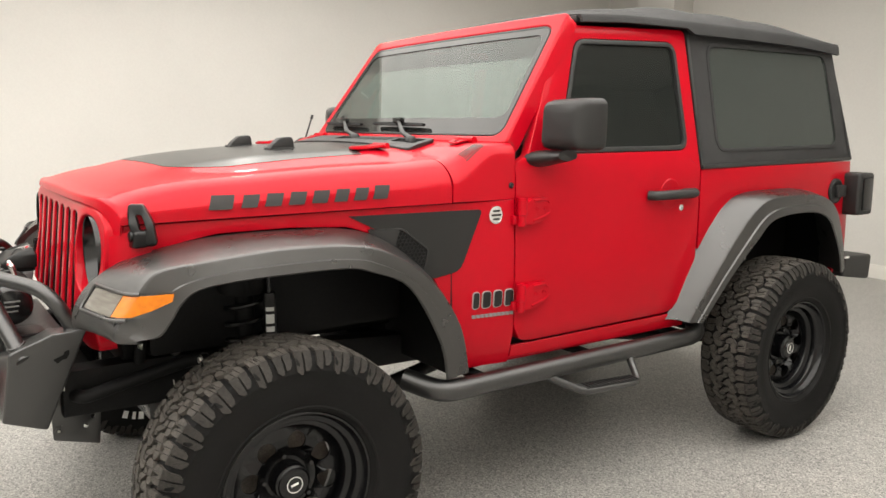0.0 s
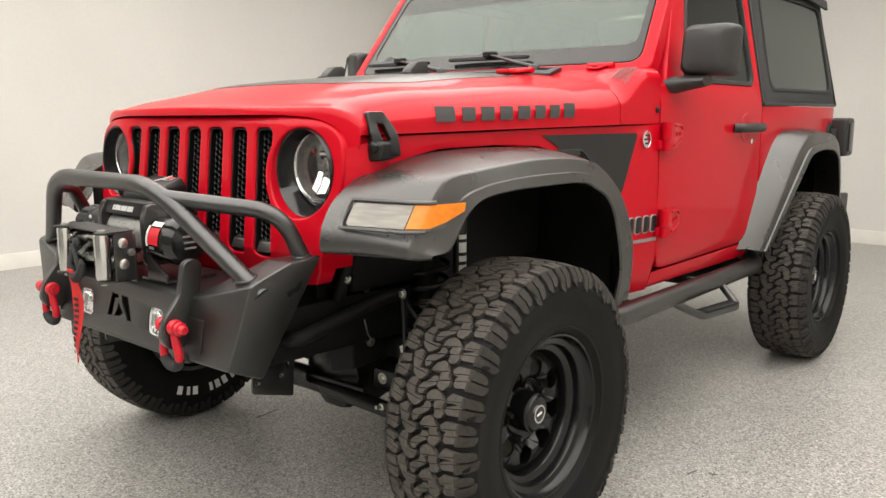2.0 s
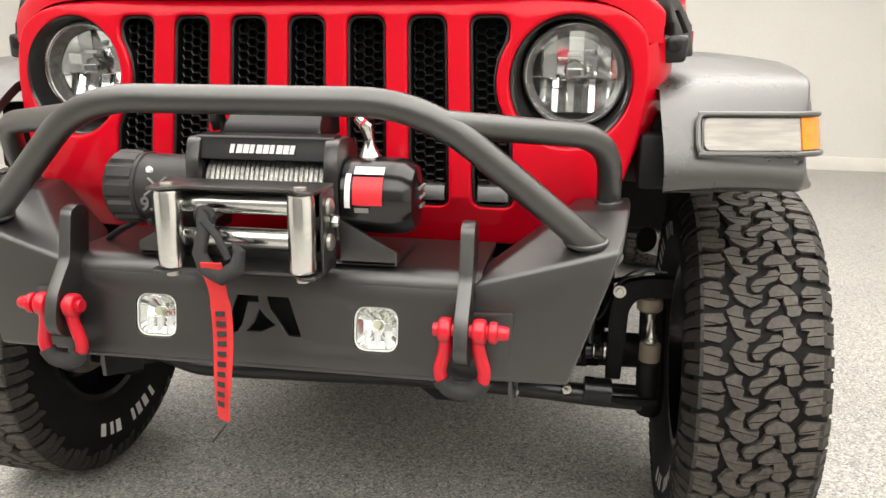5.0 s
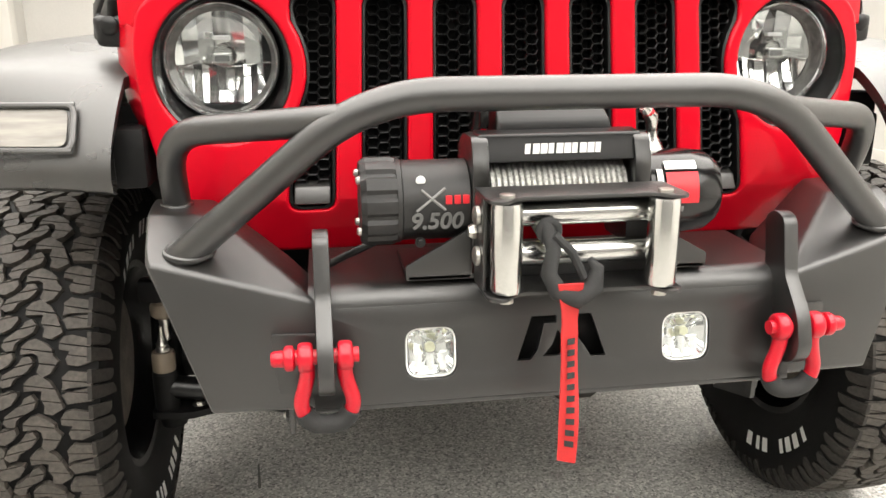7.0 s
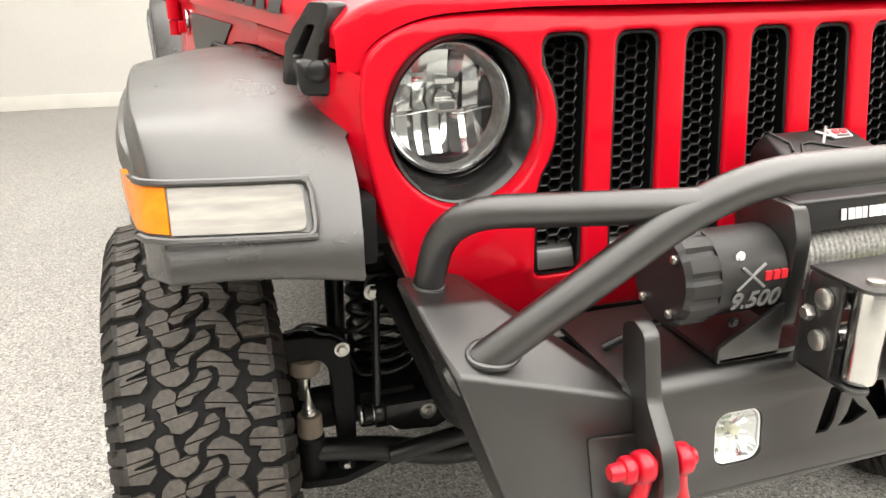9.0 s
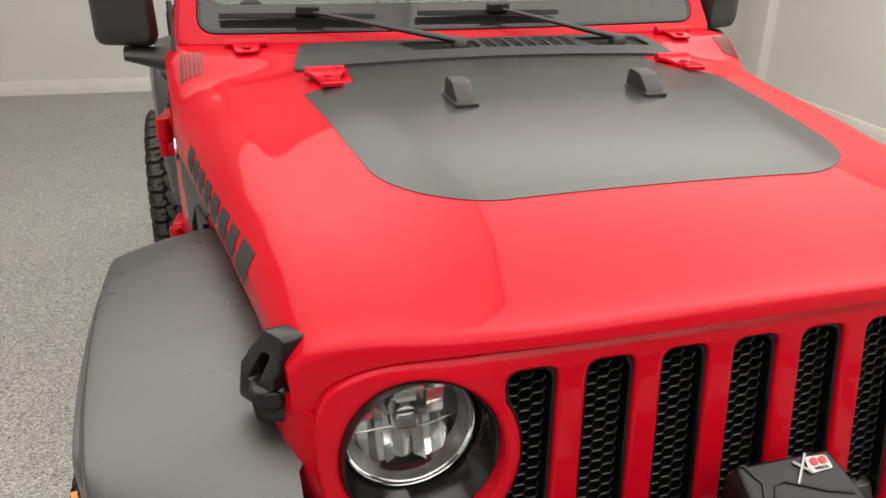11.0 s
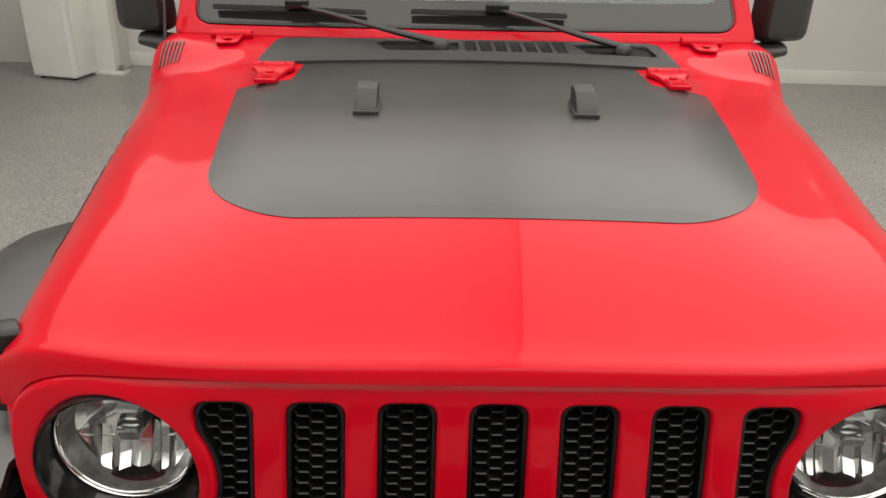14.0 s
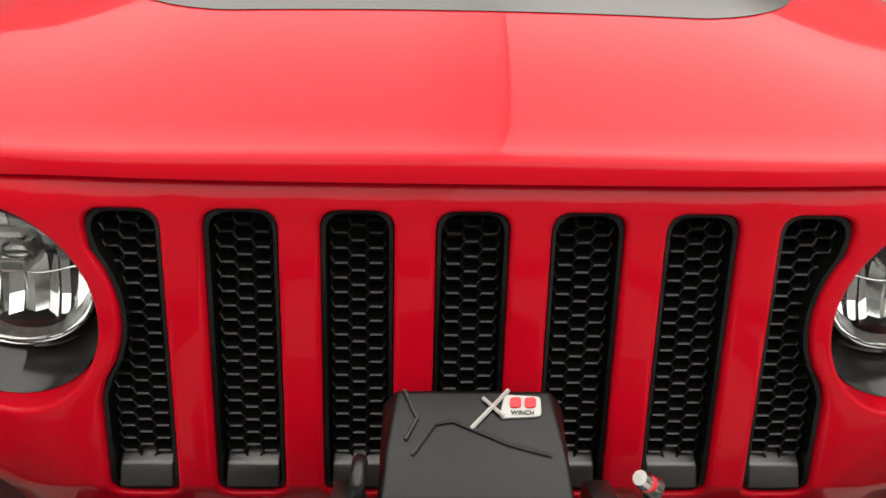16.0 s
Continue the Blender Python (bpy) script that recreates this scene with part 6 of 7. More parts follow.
def build_bumper():
    fogs = [rounded([(s * 0.19 - 0.037, 0.668), (s * 0.19 + 0.037, 0.668), (s * 0.19 + 0.037, 0.742), (s * 0.19 - 0.037, 0.742)], 0.022, 6) for s in (-1, 1)]
    logo = [[(-0.066, 0.686), (-0.046, 0.686), (-0.036, 0.700), (-0.026, 0.738), (-0.008, 0.738), (-0.008, 0.749), (-0.044, 0.749)],
            [(0.066, 0.686), (0.044, 0.686), (0.034, 0.702), (0.012, 0.730), (0.008, 0.749), (0.044, 0.749)],
            [(-0.028, 0.690), (-0.004, 0.690), (0.022, 0.702), (0.004, 0.716), (-0.006, 0.728), (-0.014, 0.706)]]
    outer = rounded([(-0.355, 0.636), (0.355, 0.636), (0.355, 0.776), (-0.355, 0.776)], 0.001, 2)
    bp = part("winch_bumper", sheet(outer, fogs + logo, 0.006, lambda a, b, d: (a, face_y(b) + d, b), bevel=0.001), POWDER, car, "black powder-coated steel winch bumper")
    # folded top plate
    prof = [(-0.6798, 0.776), (-0.6785, 0.783), (-0.675, 0.790), (-0.669, 0.7965), (-0.660, 0.801), (-0.648, 0.803), (-0.470, 0.806), (-0.470, 0.798), (-0.66, 0.794), (-0.672, 0.776)]
    part("top_plate", sheet(prof, (), 0.714, lambda a, b, d: (-0.357 + d, a, b), bevel=0), POWDER, bp, angle=40)
    part("bottom_lip", box(-0.355, 0.355, -0.699, -0.62, 0.630, 0.637, 0.002), POWDER, bp)
    part("inner_box", box(-0.36, 0.36, -0.655, -0.49, 0.66, 0.785, 0.004), DARK, bp)
    for s in (-1, 1):
        wing = hull([(s * 0.345, -0.680, 0.789), (s * 0.571, -0.658, 0.848), (s * 0.583, -0.550, 0.890), (s * 0.590, -0.462, 0.896), (s * 0.486, -0.552, 0.886), (s * 0.50, -0.455, 0.890), (s * 0.385, -0.50, 0.802), (s * 0.345, -0.59, 0.790),
                     (s * 0.345, -0.698, 0.638), (s * 0.497, -0.682, 0.633), (s * 0.478, -0.568, 0.582), (s * 0.385, -0.56, 0.595), (s * 0.345, -0.60, 0.63)], 0.007)
        w = part("bumper_wing", wing, POWDER, bp, "angled steel bumper wing", angle=30)
        # dark plate on the wing's side, coloured like the shade inside a notch
        e1 = (Vector((0.590, -0.462, 0.893)) - Vector((0.571, -0.658, 0.848))).normalized()
        e2 = (Vector((0.497, -0.682, 0.633)) - Vector((0.571, -0.658, 0.848)))
        e3 = e1.cross(e2).normalized()
        e3 = e3 if e3.x > 0 else -e3
        e2 = (e2 - e1 * e2.dot(e1)).normalized()
        notch = rounded([(0.095, 0.062), (0.125, 0.056), (0.126, 0.048), (0.142, 0.046), (0.138, 0.060), (0.128, 0.072), (0.118, 0.070), (0.102, 0.078)], 0.003, 2)
        part("notch_shade", sided(sheet(notch, (), 0.003, lambda a, b, d: Vector((0.571, -0.658, 0.848)) + e1 * a + e2 * b + e3 * (d - 0.0022), bevel=0), s), DARK, w)
        # perforated plate under the wing, with its bolt
        holes = [[(cy + 0.007 * math.cos(k * math.pi / 6), cz + 0.007 * math.sin(k * math.pi / 6)) for k in range(12)] for cy, cz in ((-0.438, 0.603), (-0.433, 0.573), (-0.454, 0.546))]
        mp = part("mount_plate", sided(sheet(rounded([(-0.548, 0.66), (-0.546, 0.519), (-0.417, 0.481), (-0.409, 0.584), (-0.40, 0.66)], 0.006, 3), holes, 0.008, lambda a, b, d: (0.40 - d, a, b), bevel=0.001), s), POWDER, bp, "perforated steel mounting plate")
        bolt(s * 0.400, -0.531, 0.547, 0.011, s * 0.006, "X", POWDER, mp)
        bolt(s * 0.400, -0.531, 0.547, 0.0045, s * 0.010, "X", ZINC, mp, "bolt_end")
        # tow tab
        tab = rounded([(-0.655, 0.79), (-0.640, 0.872), (-0.662, 0.888), (-0.690, 0.880), (-0.706, 0.80), (-0.748, 0.750), (-0.762, 0.70), (-0.74, 0.672), (-0.70, 0.672), (-0.68, 0.70)], [0.002, 0.01, 0.012, 0.012, 0.01, 0.015, 0.02, 0.02, 0.01, 0.002], 4)
        part("tow_tab", sheet(tab, (), 0.022, lambda a, b, d: (s * 0.337 - 0.011 + d, a, b), bevel=0.003), POWDER, bp, "black steel tow tab")
        # weld patch beside the tab
        part("tab_plate", sheet(rounded([(0.345, 0.655), (0.402, 0.66), (0.410, 0.746), (0.345, 0.746)], 0.006, 3), (), 0.003, lambda a, b, d: (s * a, -0.7005 + 0.11 * (a - 0.345) + 0.09 * (b - 0.65) + d, b), bevel=0.001), POWDER, bp)
        # shackle
        cx, py, pz = s * 0.337, -0.733, 0.730
        half = [(0.0265, 0.004), (0.0245, -0.020), (0.0285, -0.042), (0.0340, -0.062), (0.0320, -0.080), (0.020, -0.096)]
        bow = spline([(cx - a, py - 0.003 - 0.06 * b, pz + b) for a, b in half] + [(cx, py + 0.0035, pz - 0.101)] + [(cx + a, py - 0.003 - 0.06 * b, pz + b) for a, b in reversed(half)], 4)
        sh = part("tow_shackle", tube(bow, 0.0104, 14), SHACKLE_RED, bp, "red enamelled tow shackle")
        low = [p for p in bow if p[2] < pz - 0.076]
        part("isolator", tube(low, 0.0135, 14), WEB_BLACK, sh, "black rubber shackle isolator")
        part("shackle_pin", tube([(cx - 0.044, py, pz), (cx + 0.044, py, pz)], 0.0105, 14), SHACKLE_RED, sh)
        for q in (-1, 1):
            part("eye", lathe([(0.010, -0.0105), (0.0165, -0.010), (0.019, -0.0078), (0.0200, -0.004), (0.0200, 0.004), (0.019, 0.0078), (0.0165, 0.010), (0.010, 0.0105)], (cx + q * 0.026, py, pz), "X", 28), SHACKLE_RED, sh)
        head = [(0.0105, 0), (0.0165, 0.003), (0.0172, 0.006), (0.0172, 0.011), (0.0155, 0.014), (0.0115, 0.0155), (0.0108, 0.028), (0.0085, 0.0315), (0.001, 0.032)]
        part("pin_head", lathe([(r, s * h) for r, h in head], (cx + s * 0.039, py, pz), "X", 18), SHACKLE_RED, sh)
        # fog lamp set into the face
        fx, fz = s * 0.19, 0.705
        body = rounded([(fx - 0.036, fz - 0.036), (fx + 0.036, fz - 0.036), (fx + 0.036, fz + 0.036), (fx - 0.036, fz + 0.036)], 0.022, 6)
        fl = part("fog_lamp", sheet(body, [grow(body, -0.0025)], 0.03, lambda a, b, d: (a, face_y(b) + 0.004 + d, b), bevel=0.0005), LAMP_WHITE, bp, "small square fog lamp with a fluted bright reflector")
        b = bmesh.new()
        inner = grow(body, -0.004)
        n = len(inner)
        rings = []
        for sc, y in ((1, 0.006), (0.72, 0.014), (0.3, 0.018)):
            rings.append([b.verts.new((fx + (a - fx) * sc, face_y(c) + y + (0.003 if k % 2 else 0), fz + (c - fz) * sc)) for k, (a, c) in enumerate(inner)])
        for p, q in zip(rings, rings[1:]):
            for k in range(n):
                j = (k + 1) % n
                b.faces.new((p[k], p[j], q[j], q[k]))
        b.faces.new(rings[-1])
        bmesh.ops.recalc_face_normals(b, faces=b.faces)
        part("reflector", b, FROST, fl, angle=10)
        part("led", lathe([(0.007, 0.0), (0.007, 0.006), (0.001, 0.008)], (fx, face_y(fz) + 0.008, fz + 0.006), "Y", 16), FOG_LED, fl)
        for q in (-0.018, 0.0, 0.018):
            part("flute", tube([(fx + q, face_y(fz - 0.02) + 0.013, fz - 0.03), (fx + q, face_y(fz) + 0.017, fz - 0.006)], 0.006, 8), LAMP_WHITE, fl)
        gl = part("lens", sheet(grow(body, -0.003), (), 0.003, lambda a, c, d: (a, face_y(c) + 0.001 + d, c), bevel=0.001), LAMP_GLASS, fl)
        gl.visible_shadow = False
    # tube hoop
    corner, foot = Vector((0.272, -0.715, 1.066)), Vector((0.521, -0.632, 0.849))
    deep = foot + (foot - corner).normalized() * 0.05
    part("hoop", tube([(-deep.x, deep.y, deep.z), (-corner.x, corner.y, corner.z), tuple(corner), tuple(deep)], 0.0222, 20, 0.10, bend_n=10), POWDER, bp, "bent steel hoop tube")
    # the wing's sloping and level top faces, on which the tubes are welded
    p0 = Vector((0.583, -0.550, 0.890))
    slope = (Vector((0.571, -0.658, 0.848)) - p0).cross(Vector((0.486, -0.552, 0.886)) - p0).normalized()
    level = (Vector((0.590, -0.462, 0.896)) - p0).cross(Vector((0.486, -0.552, 0.886)) - p0).normalized()
    for s in (-1, 1):
        knee, heel = Vector((0.546, -0.548, 1.006)), Vector((0.550, -0.482, 0.870))
        part("side_tube", tube([(s * 0.30, -0.704, 1.036), (s * knee.x, knee.y, knee.z), (s * heel.x, heel.y, heel.z)], 0.0205, 18, 0.075, bend_n=10), POWDER, bp)
        for base, axis, r, up in ((foot, foot - corner, 0.0222, slope), (heel, heel - knee, 0.0205, level)):
            axis = axis.normalized()
            side_a = axis.cross(Vector((0, 1, 0.3))).normalized()
            side_b = axis.cross(side_a)
            ring = []
            for k in range(29):
                a = 2 * math.pi * k / 28
                q = base + side_a * (r * math.cos(a)) + side_b * (r * math.sin(a))
                q += axis * ((p0 - q).dot(up) / axis.dot(up))
                wob = 0.0006 * math.sin(k * 5.3)
                ring.append((s * q.x, q.y, q.z + wob))
            part("weld_bead", tube(ring, 0.0042, 8), POWDER, bp)
    return bp


build_bumper()


# ---- winch ----
def text_mesh(body, size, mat, name, parent, m, depth=0.0006):
    cu = bpy.data.curves.new(name, "FONT")
    cu.body, cu.size, cu.extrude, cu.align_x, cu.align_y = body, size, depth, "CENTER", "CENTER"
    cu.offset, cu.shear = size * 0.022, 0.15
    tmp = bpy.data.objects.new("tmp", cu)
    scene.collection.objects.link(tmp)
    me = bpy.data.meshes.new_from_object(tmp.evaluated_get(bpy.context.evaluated_depsgraph_get()))
    bpy.data.objects.remove(tmp)
    bpy.data.curves.remove(cu)
    me.transform(m)
    me.materials.clear()
    me.materials.append(mat)
    ob = new(name, me)
    ob.parent = parent
    return ob


def build_winch():
    wy, wz = -0.610, 0.925
    # body of the winch is the tie frame round the drum
    ends = []
    for x0, x1 in ((-0.128, -0.104), (0.104, 0.128)):
        ends.append(sheet(rounded([(wy - 0.055, wz - 0.085), (wy + 0.055, wz - 0.085), (wy + 0.06, wz + 0.06), (wy + 0.02, wz + 0.078), (wy - 0.045, wz + 0.078), (wy - 0.06, wz + 0.04)], 0.012, 4), (), x1 - x0, lambda a, b, d: (x0 + d, a, b), bevel=0.004))
    w = part("winch", ends[0], POWDER, car, "black electric winch with a steel rope drum")
    part("end_plate", ends[1], POWDER, w)
    # label bar
    bar = part("label_bar", hull([(x, wy + a, wz + b) for x in (-0.118, 0.118) for a, b in ((-0.052, 0.042), (-0.040, 0.080), (0.0, 0.083), (0.0, 0.050))], 0.005), MESHBLACK, w, "gloss black cover bar with white lettering bars")
    for k in range(10):
        x = -0.054 + k * 0.0112
        wd = 0.0095 if k % 3 else 0.0075
        bm = sheet([(x, 0), (x + wd, 0), (x + wd + 0.002, 0.014), (x + 0.002, 0.014)], (), 0.001, lambda a, b, d: (a, wy - 0.0492 + b * 0.32 - d * 0.9 - 0.0012, wz + 0.054 + b * 0.95), bevel=0)
        part("label_mark", bm, WHITE_PRINT, bar)
    # drum with wraps of rope
    drum = part("drum", lathe([(0.036, -0.104), (0.036, 0.104)], (0, wy, wz - 0.005), "X", 24), SATIN, w)
    pts = []
    turns = 24
    for k in range(turns * 18 + 1):
        a = 2 * math.pi * k / 18
        x = -0.100 + 0.200 * k / (turns * 18)
        pts.append((x, wy + 0.046 * math.cos(a), wz - 0.005 + 0.046 * math.sin(a)))
    part("rope", tube(pts, 0.0046, 6), ROPE, drum, "grey steel wire rope")
    part("warning_label", box(-0.035, 0.035, wy - 0.058, wy - 0.054, wz - 0.012, wz - 0.006, 0.001), YELLOW_PRINT, w, "yellow warning label")
    # motor, fluted end cap
    prof = [(0.050, -0.125), (0.057, -0.130), (0.057, -0.222), (0.060, -0.224), (0.060, -0.230)]
    mo = part("motor", lathe(prof, (0, wy, wz), "X", 40), PLASTIC, w, "black winch motor")
    b = bmesh.new()
    rings = []
    for x, r in ((-0.230, 0.061), (-0.236, 0.063), (-0.272, 0.063), (-0.280, 0.057), (-0.280, 0.001)):
        rings.append([b.verts.new((x, wy + (r - (0.004 if (k % 6 in (2, 3)) and r > 0.06 else 0)) * math.cos(2 * math.pi * k / 72), wz + (r - (0.004 if (k % 6 in (2, 3)) and r > 0.06 else 0)) * math.sin(2 * math.pi * k / 72))) for k in range(72)])
    for p, q in zip(rings, rings[1:]):
        for k in range(72):
            j = (k + 1) % 72
            b.faces.new((p[k], p[j], q[j], q[k]))
    b.faces.new(rings[0])
    bmesh.ops.remove_doubles(b, verts=b.verts, dist=1e-5)
    bmesh.ops.recalc_face_normals(b, faces=b.faces)
    part("end_cap", b, PLASTIC, mo, angle=25)
    bolt(-0.198, wy - 0.046, wz + 0.036, 0.0045, -0.004, "Y", WHITE_PRINT, mo)
    bolt(-0.20, wy - 0.05, wz - 0.05, 0.005, -0.006, "Y", SATIN, mo)
    for a in (50, 130, 230, 310):
        ca, sa = math.cos(radians(a)), math.sin(radians(a))
        part("cap_screw", lathe([(0.006, -0.280), (0.006, -0.284), (0.0035, -0.286)], (0, wy + 0.047 * ca, wz + 0.047 * sa), "X", 12), ZINC, mo)
    face = Matrix.Translation((-0.178, wy - 0.0575, wz - 0.020)) @ Matrix.Rotation(radians(100), 4, "X")
    text_mesh("9.500", 0.033, MOTOR_PRINT, "motor_lettering", mo, face)
    for x0, z0, x1, z1 in ((-0.205, -0.005, -0.165, 0.026), (-0.165, -0.004, -0.198, 0.024)):
        part("motor_mark", tube([(x0, wy - 0.0565, wz + z0), (x1, wy - 0.0545, wz + z1)], 0.0021, 6), GREY_PRINT, mo)
    for x in (-0.160, -0.148, -0.136):
        part("motor_mark", box(x - 0.005, x + 0.004, wy - 0.0585, wy - 0.054, wz + 0.004, wz + 0.016, 0.001), RED_PRINT, mo)
    # gearbox with its label and clutch lever
    prof = [(0.050, 0.125), (0.061, 0.131), (0.063, 0.20), (0.060, 0.228), (0.050, 0.243), (0.02, 0.250), (0.001, 0.251)]
    gb = part("gearbox", lathe(prof, (0, wy, wz), "X", 48), GLOSSBLACK, w, "gloss black winch gearbox")

    def wrap(x0, x1, a0, a1, r, mat, nm, lab=""):
        rows = [[(x, wy + r * math.cos(a0 + (a1 - a0) * k / 12), wz + r * math.sin(a0 + (a1 - a0) * k / 12)) for k in range(13)] for x in (x0, (x0 + x1) / 2, x1)]
        return part(nm, shell(skin(rows), 0.0006), mat, gb, lab)
    wrap(0.139, 0.148, radians(140), radians(190), 0.0645, WHITE_PRINT, "gearbox_label", "white and red sticker")
    wrap(0.152, 0.200, radians(145), radians(185), 0.0655, RED_PRINT, "label_field")
    wrap(0.152, 0.200, radians(128), radians(141), 0.0655, WHITE_PRINT, "label_line")
    wrap(0.155, 0.178, radians(189), radians(196), 0.0655, GREY_PRINT, "label_line")
    for k in range(3):
        part("end_line", box(0.2475, 0.2525, wy - 0.022 + k * 0.002, wy + 0.022 - k * 0.004, wz + 0.014 - k * 0.015, wz + 0.019 - k * 0.015, 0.001), GREY_PRINT, gb)
    lv = part("clutch_lever", lathe([(0.022, 0), (0.018, 0.006), (0.009, 0.022), (0.007, 0.034)], (0.158, wy + 0.02, wz + 0.058), "Z", 20), STEEL, gb, "chrome clutch lever")
    part("lever_knob", tube([(0.158, wy + 0.02, wz + 0.088), (0.155, wy + 0.016, wz + 0.108), (0.140, wy + 0.010, wz + 0.124)], [0.008, 0.011, 0.007], 12), STEEL, lv)
    part("lever_mark", tube([(0.152, wy + 0.014, wz + 0.112), (0.147, wy + 0.011, wz + 0.117)], 0.0085, 10), RED_PRINT, lv)
    # solenoid box
    sol = hull([(s * x, wy + y, wz + z) for s in (-1, 1) for x, y, z in ((0.086, -0.012, 0.074), (0.086, 0.096, 0.074), (0.083, -0.004, 0.096), (0.079, 0.022, 0.116), (0.071, 0.090, 0.139), (0.084, 0.098, 0.118))], 0.005)
    sb = part("solenoid_box", sol, MESHBLACK, w, "black solenoid box with a silver and red emblem")
    part("box_foot", box(-0.08, 0.08, wy + 0.0, wy + 0.09, wz + 0.062, wz + 0.076, 0.004), DARK, sb)

    def lid(x, y, e=0.0):
        return (x, wy + y, wz + 0.1160 + (y - 0.022) * 0.338 + e)
    part("emblem_plate", sheet(rounded([(0.022, 0.060), (0.060, 0.062), (0.061, 0.081), (0.028, 0.083)], 0.004, 3), (), 0.0015, lambda a, b, d: lid(a, b, 0.001 + d), bevel=0), SILVER_PRINT, sb)
    for k in range(2):
        part("emblem_block", sheet(rounded([(0.032 + k * 0.0135, 0.069), (0.0425 + k * 0.0135, 0.0695), (0.043 + k * 0.0135, 0.0790), (0.0325 + k * 0.0135, 0.0785)], 0.003, 2), (), 0.0015, lambda a, b, d: lid(a, b, 0.003 + d), bevel=0), RED_PRINT, sb)
    def ridge(pts):
        return tube([lid(x, y, 0.0015) for x, y in pts], 0.0018, 6)
    part("lid_ridge", ridge([(-0.056, 0.026), (-0.036, 0.055), (-0.020, 0.058), (0.030, 0.036), (0.066, 0.026)]), PLASTIC, sb)
    part("lid_ridge", ridge([(-0.064, 0.088), (-0.052, 0.060), (-0.062, 0.040)]), PLASTIC, sb)
    m = Matrix.Translation(lid(0.043, 0.0645, 0.0032)) @ Matrix.Rotation(radians(19), 4, "X")
    text_mesh("WINCH", 0.006, SATIN, "emblem_word", sb, m, 0.0003)
    part("emblem_stroke", tube([lid(-0.004, 0.050, 0.002), lid(0.032, 0.087, 0.003)], 0.0022, 6), SILVER_PRINT, sb)
    part("emblem_stroke", tube([lid(0.008, 0.080, 0.002), lid(0.026, 0.061, 0.003)], 0.002, 6), SILVER_PRINT, sb)
    for s in (-1, 1):
        part("stud", tube([(s * 0.086, wy + 0.012, wz + 0.064), (s * 0.118, wy + 0.012, wz + 0.064)], 0.008, 10), ZINC, sb)
        part("stud_nut", lathe([(0.012, -0.006), (0.012, 0.006)], (s * 0.116, wy + 0.012, wz + 0.064), "X", 6), SATIN, sb)
    part("power_cable", tube([(-0.100, wy + 0.005, wz + 0.086), (-0.102, wy - 0.006, wz + 0.112), (-0.10, wy + 0.022, wz + 0.120), (-0.104, wy + 0.04, wz + 0.08), (-0.112, wy + 0.06, wz + 0.01)], 0.007, 10, 0.015), SATIN, sb, "black power cable")
    part("cable_loop", tube([(-0.335, wy + 0.03, wz - 0.118), (-0.305, wy + 0.02, wz - 0.100), (-0.275, wy + 0.01, wz - 0.085), (-0.245, wy + 0.01, wz - 0.070)], 0.006, 10, 0.02), SATIN, w)
    mo.location.z = gb.location.z = -0.015
    # mounting feet either side
    for s in (-1, 1):
        bm = sheet(rounded([(0.128, 0.806), (0.222, 0.806), (0.222, 0.828), (0.128, 0.880)], 0.004, 2), (), 0.008, lambda a, b, d: (s * a, -0.668 + d, b), bevel=0.002)
        part("mount_gusset", bm, POWDER, w)
        part("mount_foot", box(min(s * 0.10, s * 0.22), max(s * 0.10, s * 0.22), -0.668, -0.52, 0.806, 0.814, 0.002), POWDER, w)
    # roller fairlead
    outer = rounded([(-0.131, 0.806), (0.131, 0.806), (0.131, 0.936), (-0.131, 0.936)], 0.01, 4)
    hole = rounded([(-0.082, 0.842), (0.082, 0.842), (0.082, 0.905), (-0.082, 0.905)], 0.02, 4)
    fl = part("fairlead", sheet(outer, [hole], 0.006, lambda a, b, d: (a, -0.702 + d, b), bevel=0.002), POWDER, w, "roller fairlead with four bright steel rollers")
    for z in (0.812, 0.938):
        o = rounded([(-0.131, -0.70), (-0.131, -0.79), (-0.11, -0.80), (-0.09, -0.772), (0.09, -0.772), (0.11, -0.80), (0.131, -0.79), (0.131, -0.70)], [0, 0.02, 0.015, 0.02, 0.02, 0.015, 0.02, 0], 4)
        part("bracket_arm", sheet(o, (), 0.005, lambda a, b, d: (a, b, z + d), bevel=0.0015), POWDER, fl)
    for s in (-1, 1):
        bm = sheet(rounded([(-0.702, 0.812), (-0.755, 0.812), (-0.755, 0.938), (-0.702, 0.938)], 0.005, 3), (), 0.005, lambda a, b, d: (s * 0.1285 - 0.0025 + d, a, b), bevel=0.0015)
        part("bracket_side", bm, POWDER, fl)
        part("roller", lathe([(0.012, 0.818), (0.019, 0.820), (0.0205, 0.826), (0.0205, 0.930), (0.019, 0.936), (0.012, 0.937)], (s * 0.104, -0.772, 0), "Z", 28), STEEL, fl, "bright steel roller")
        for z in (0.944, 0.808):
            part("roller_pin", lathe([(0.010, -0.003), (0.010, 0.003), (0.006, 0.004)], (s * 0.104, -0.772, z), "Z", 16), ZINC, fl)
        for z in (0.858, 0.912):
            bm = lathe([(0.013, 0), (0.013, 0.005), (0.008, 0.008)], (0.132, -0.733, z), "X", 18)
            part("roller_pin", sided(bm, s), ZINC, fl)
        bm = lathe([(0.0105, 0), (0.0105, 0.004), (0.0075, 0.010)], (0.132, -0.712, 0.886), "X", 6)
        part("fairlead_bolt", sided(bm, s), ZINC, fl)
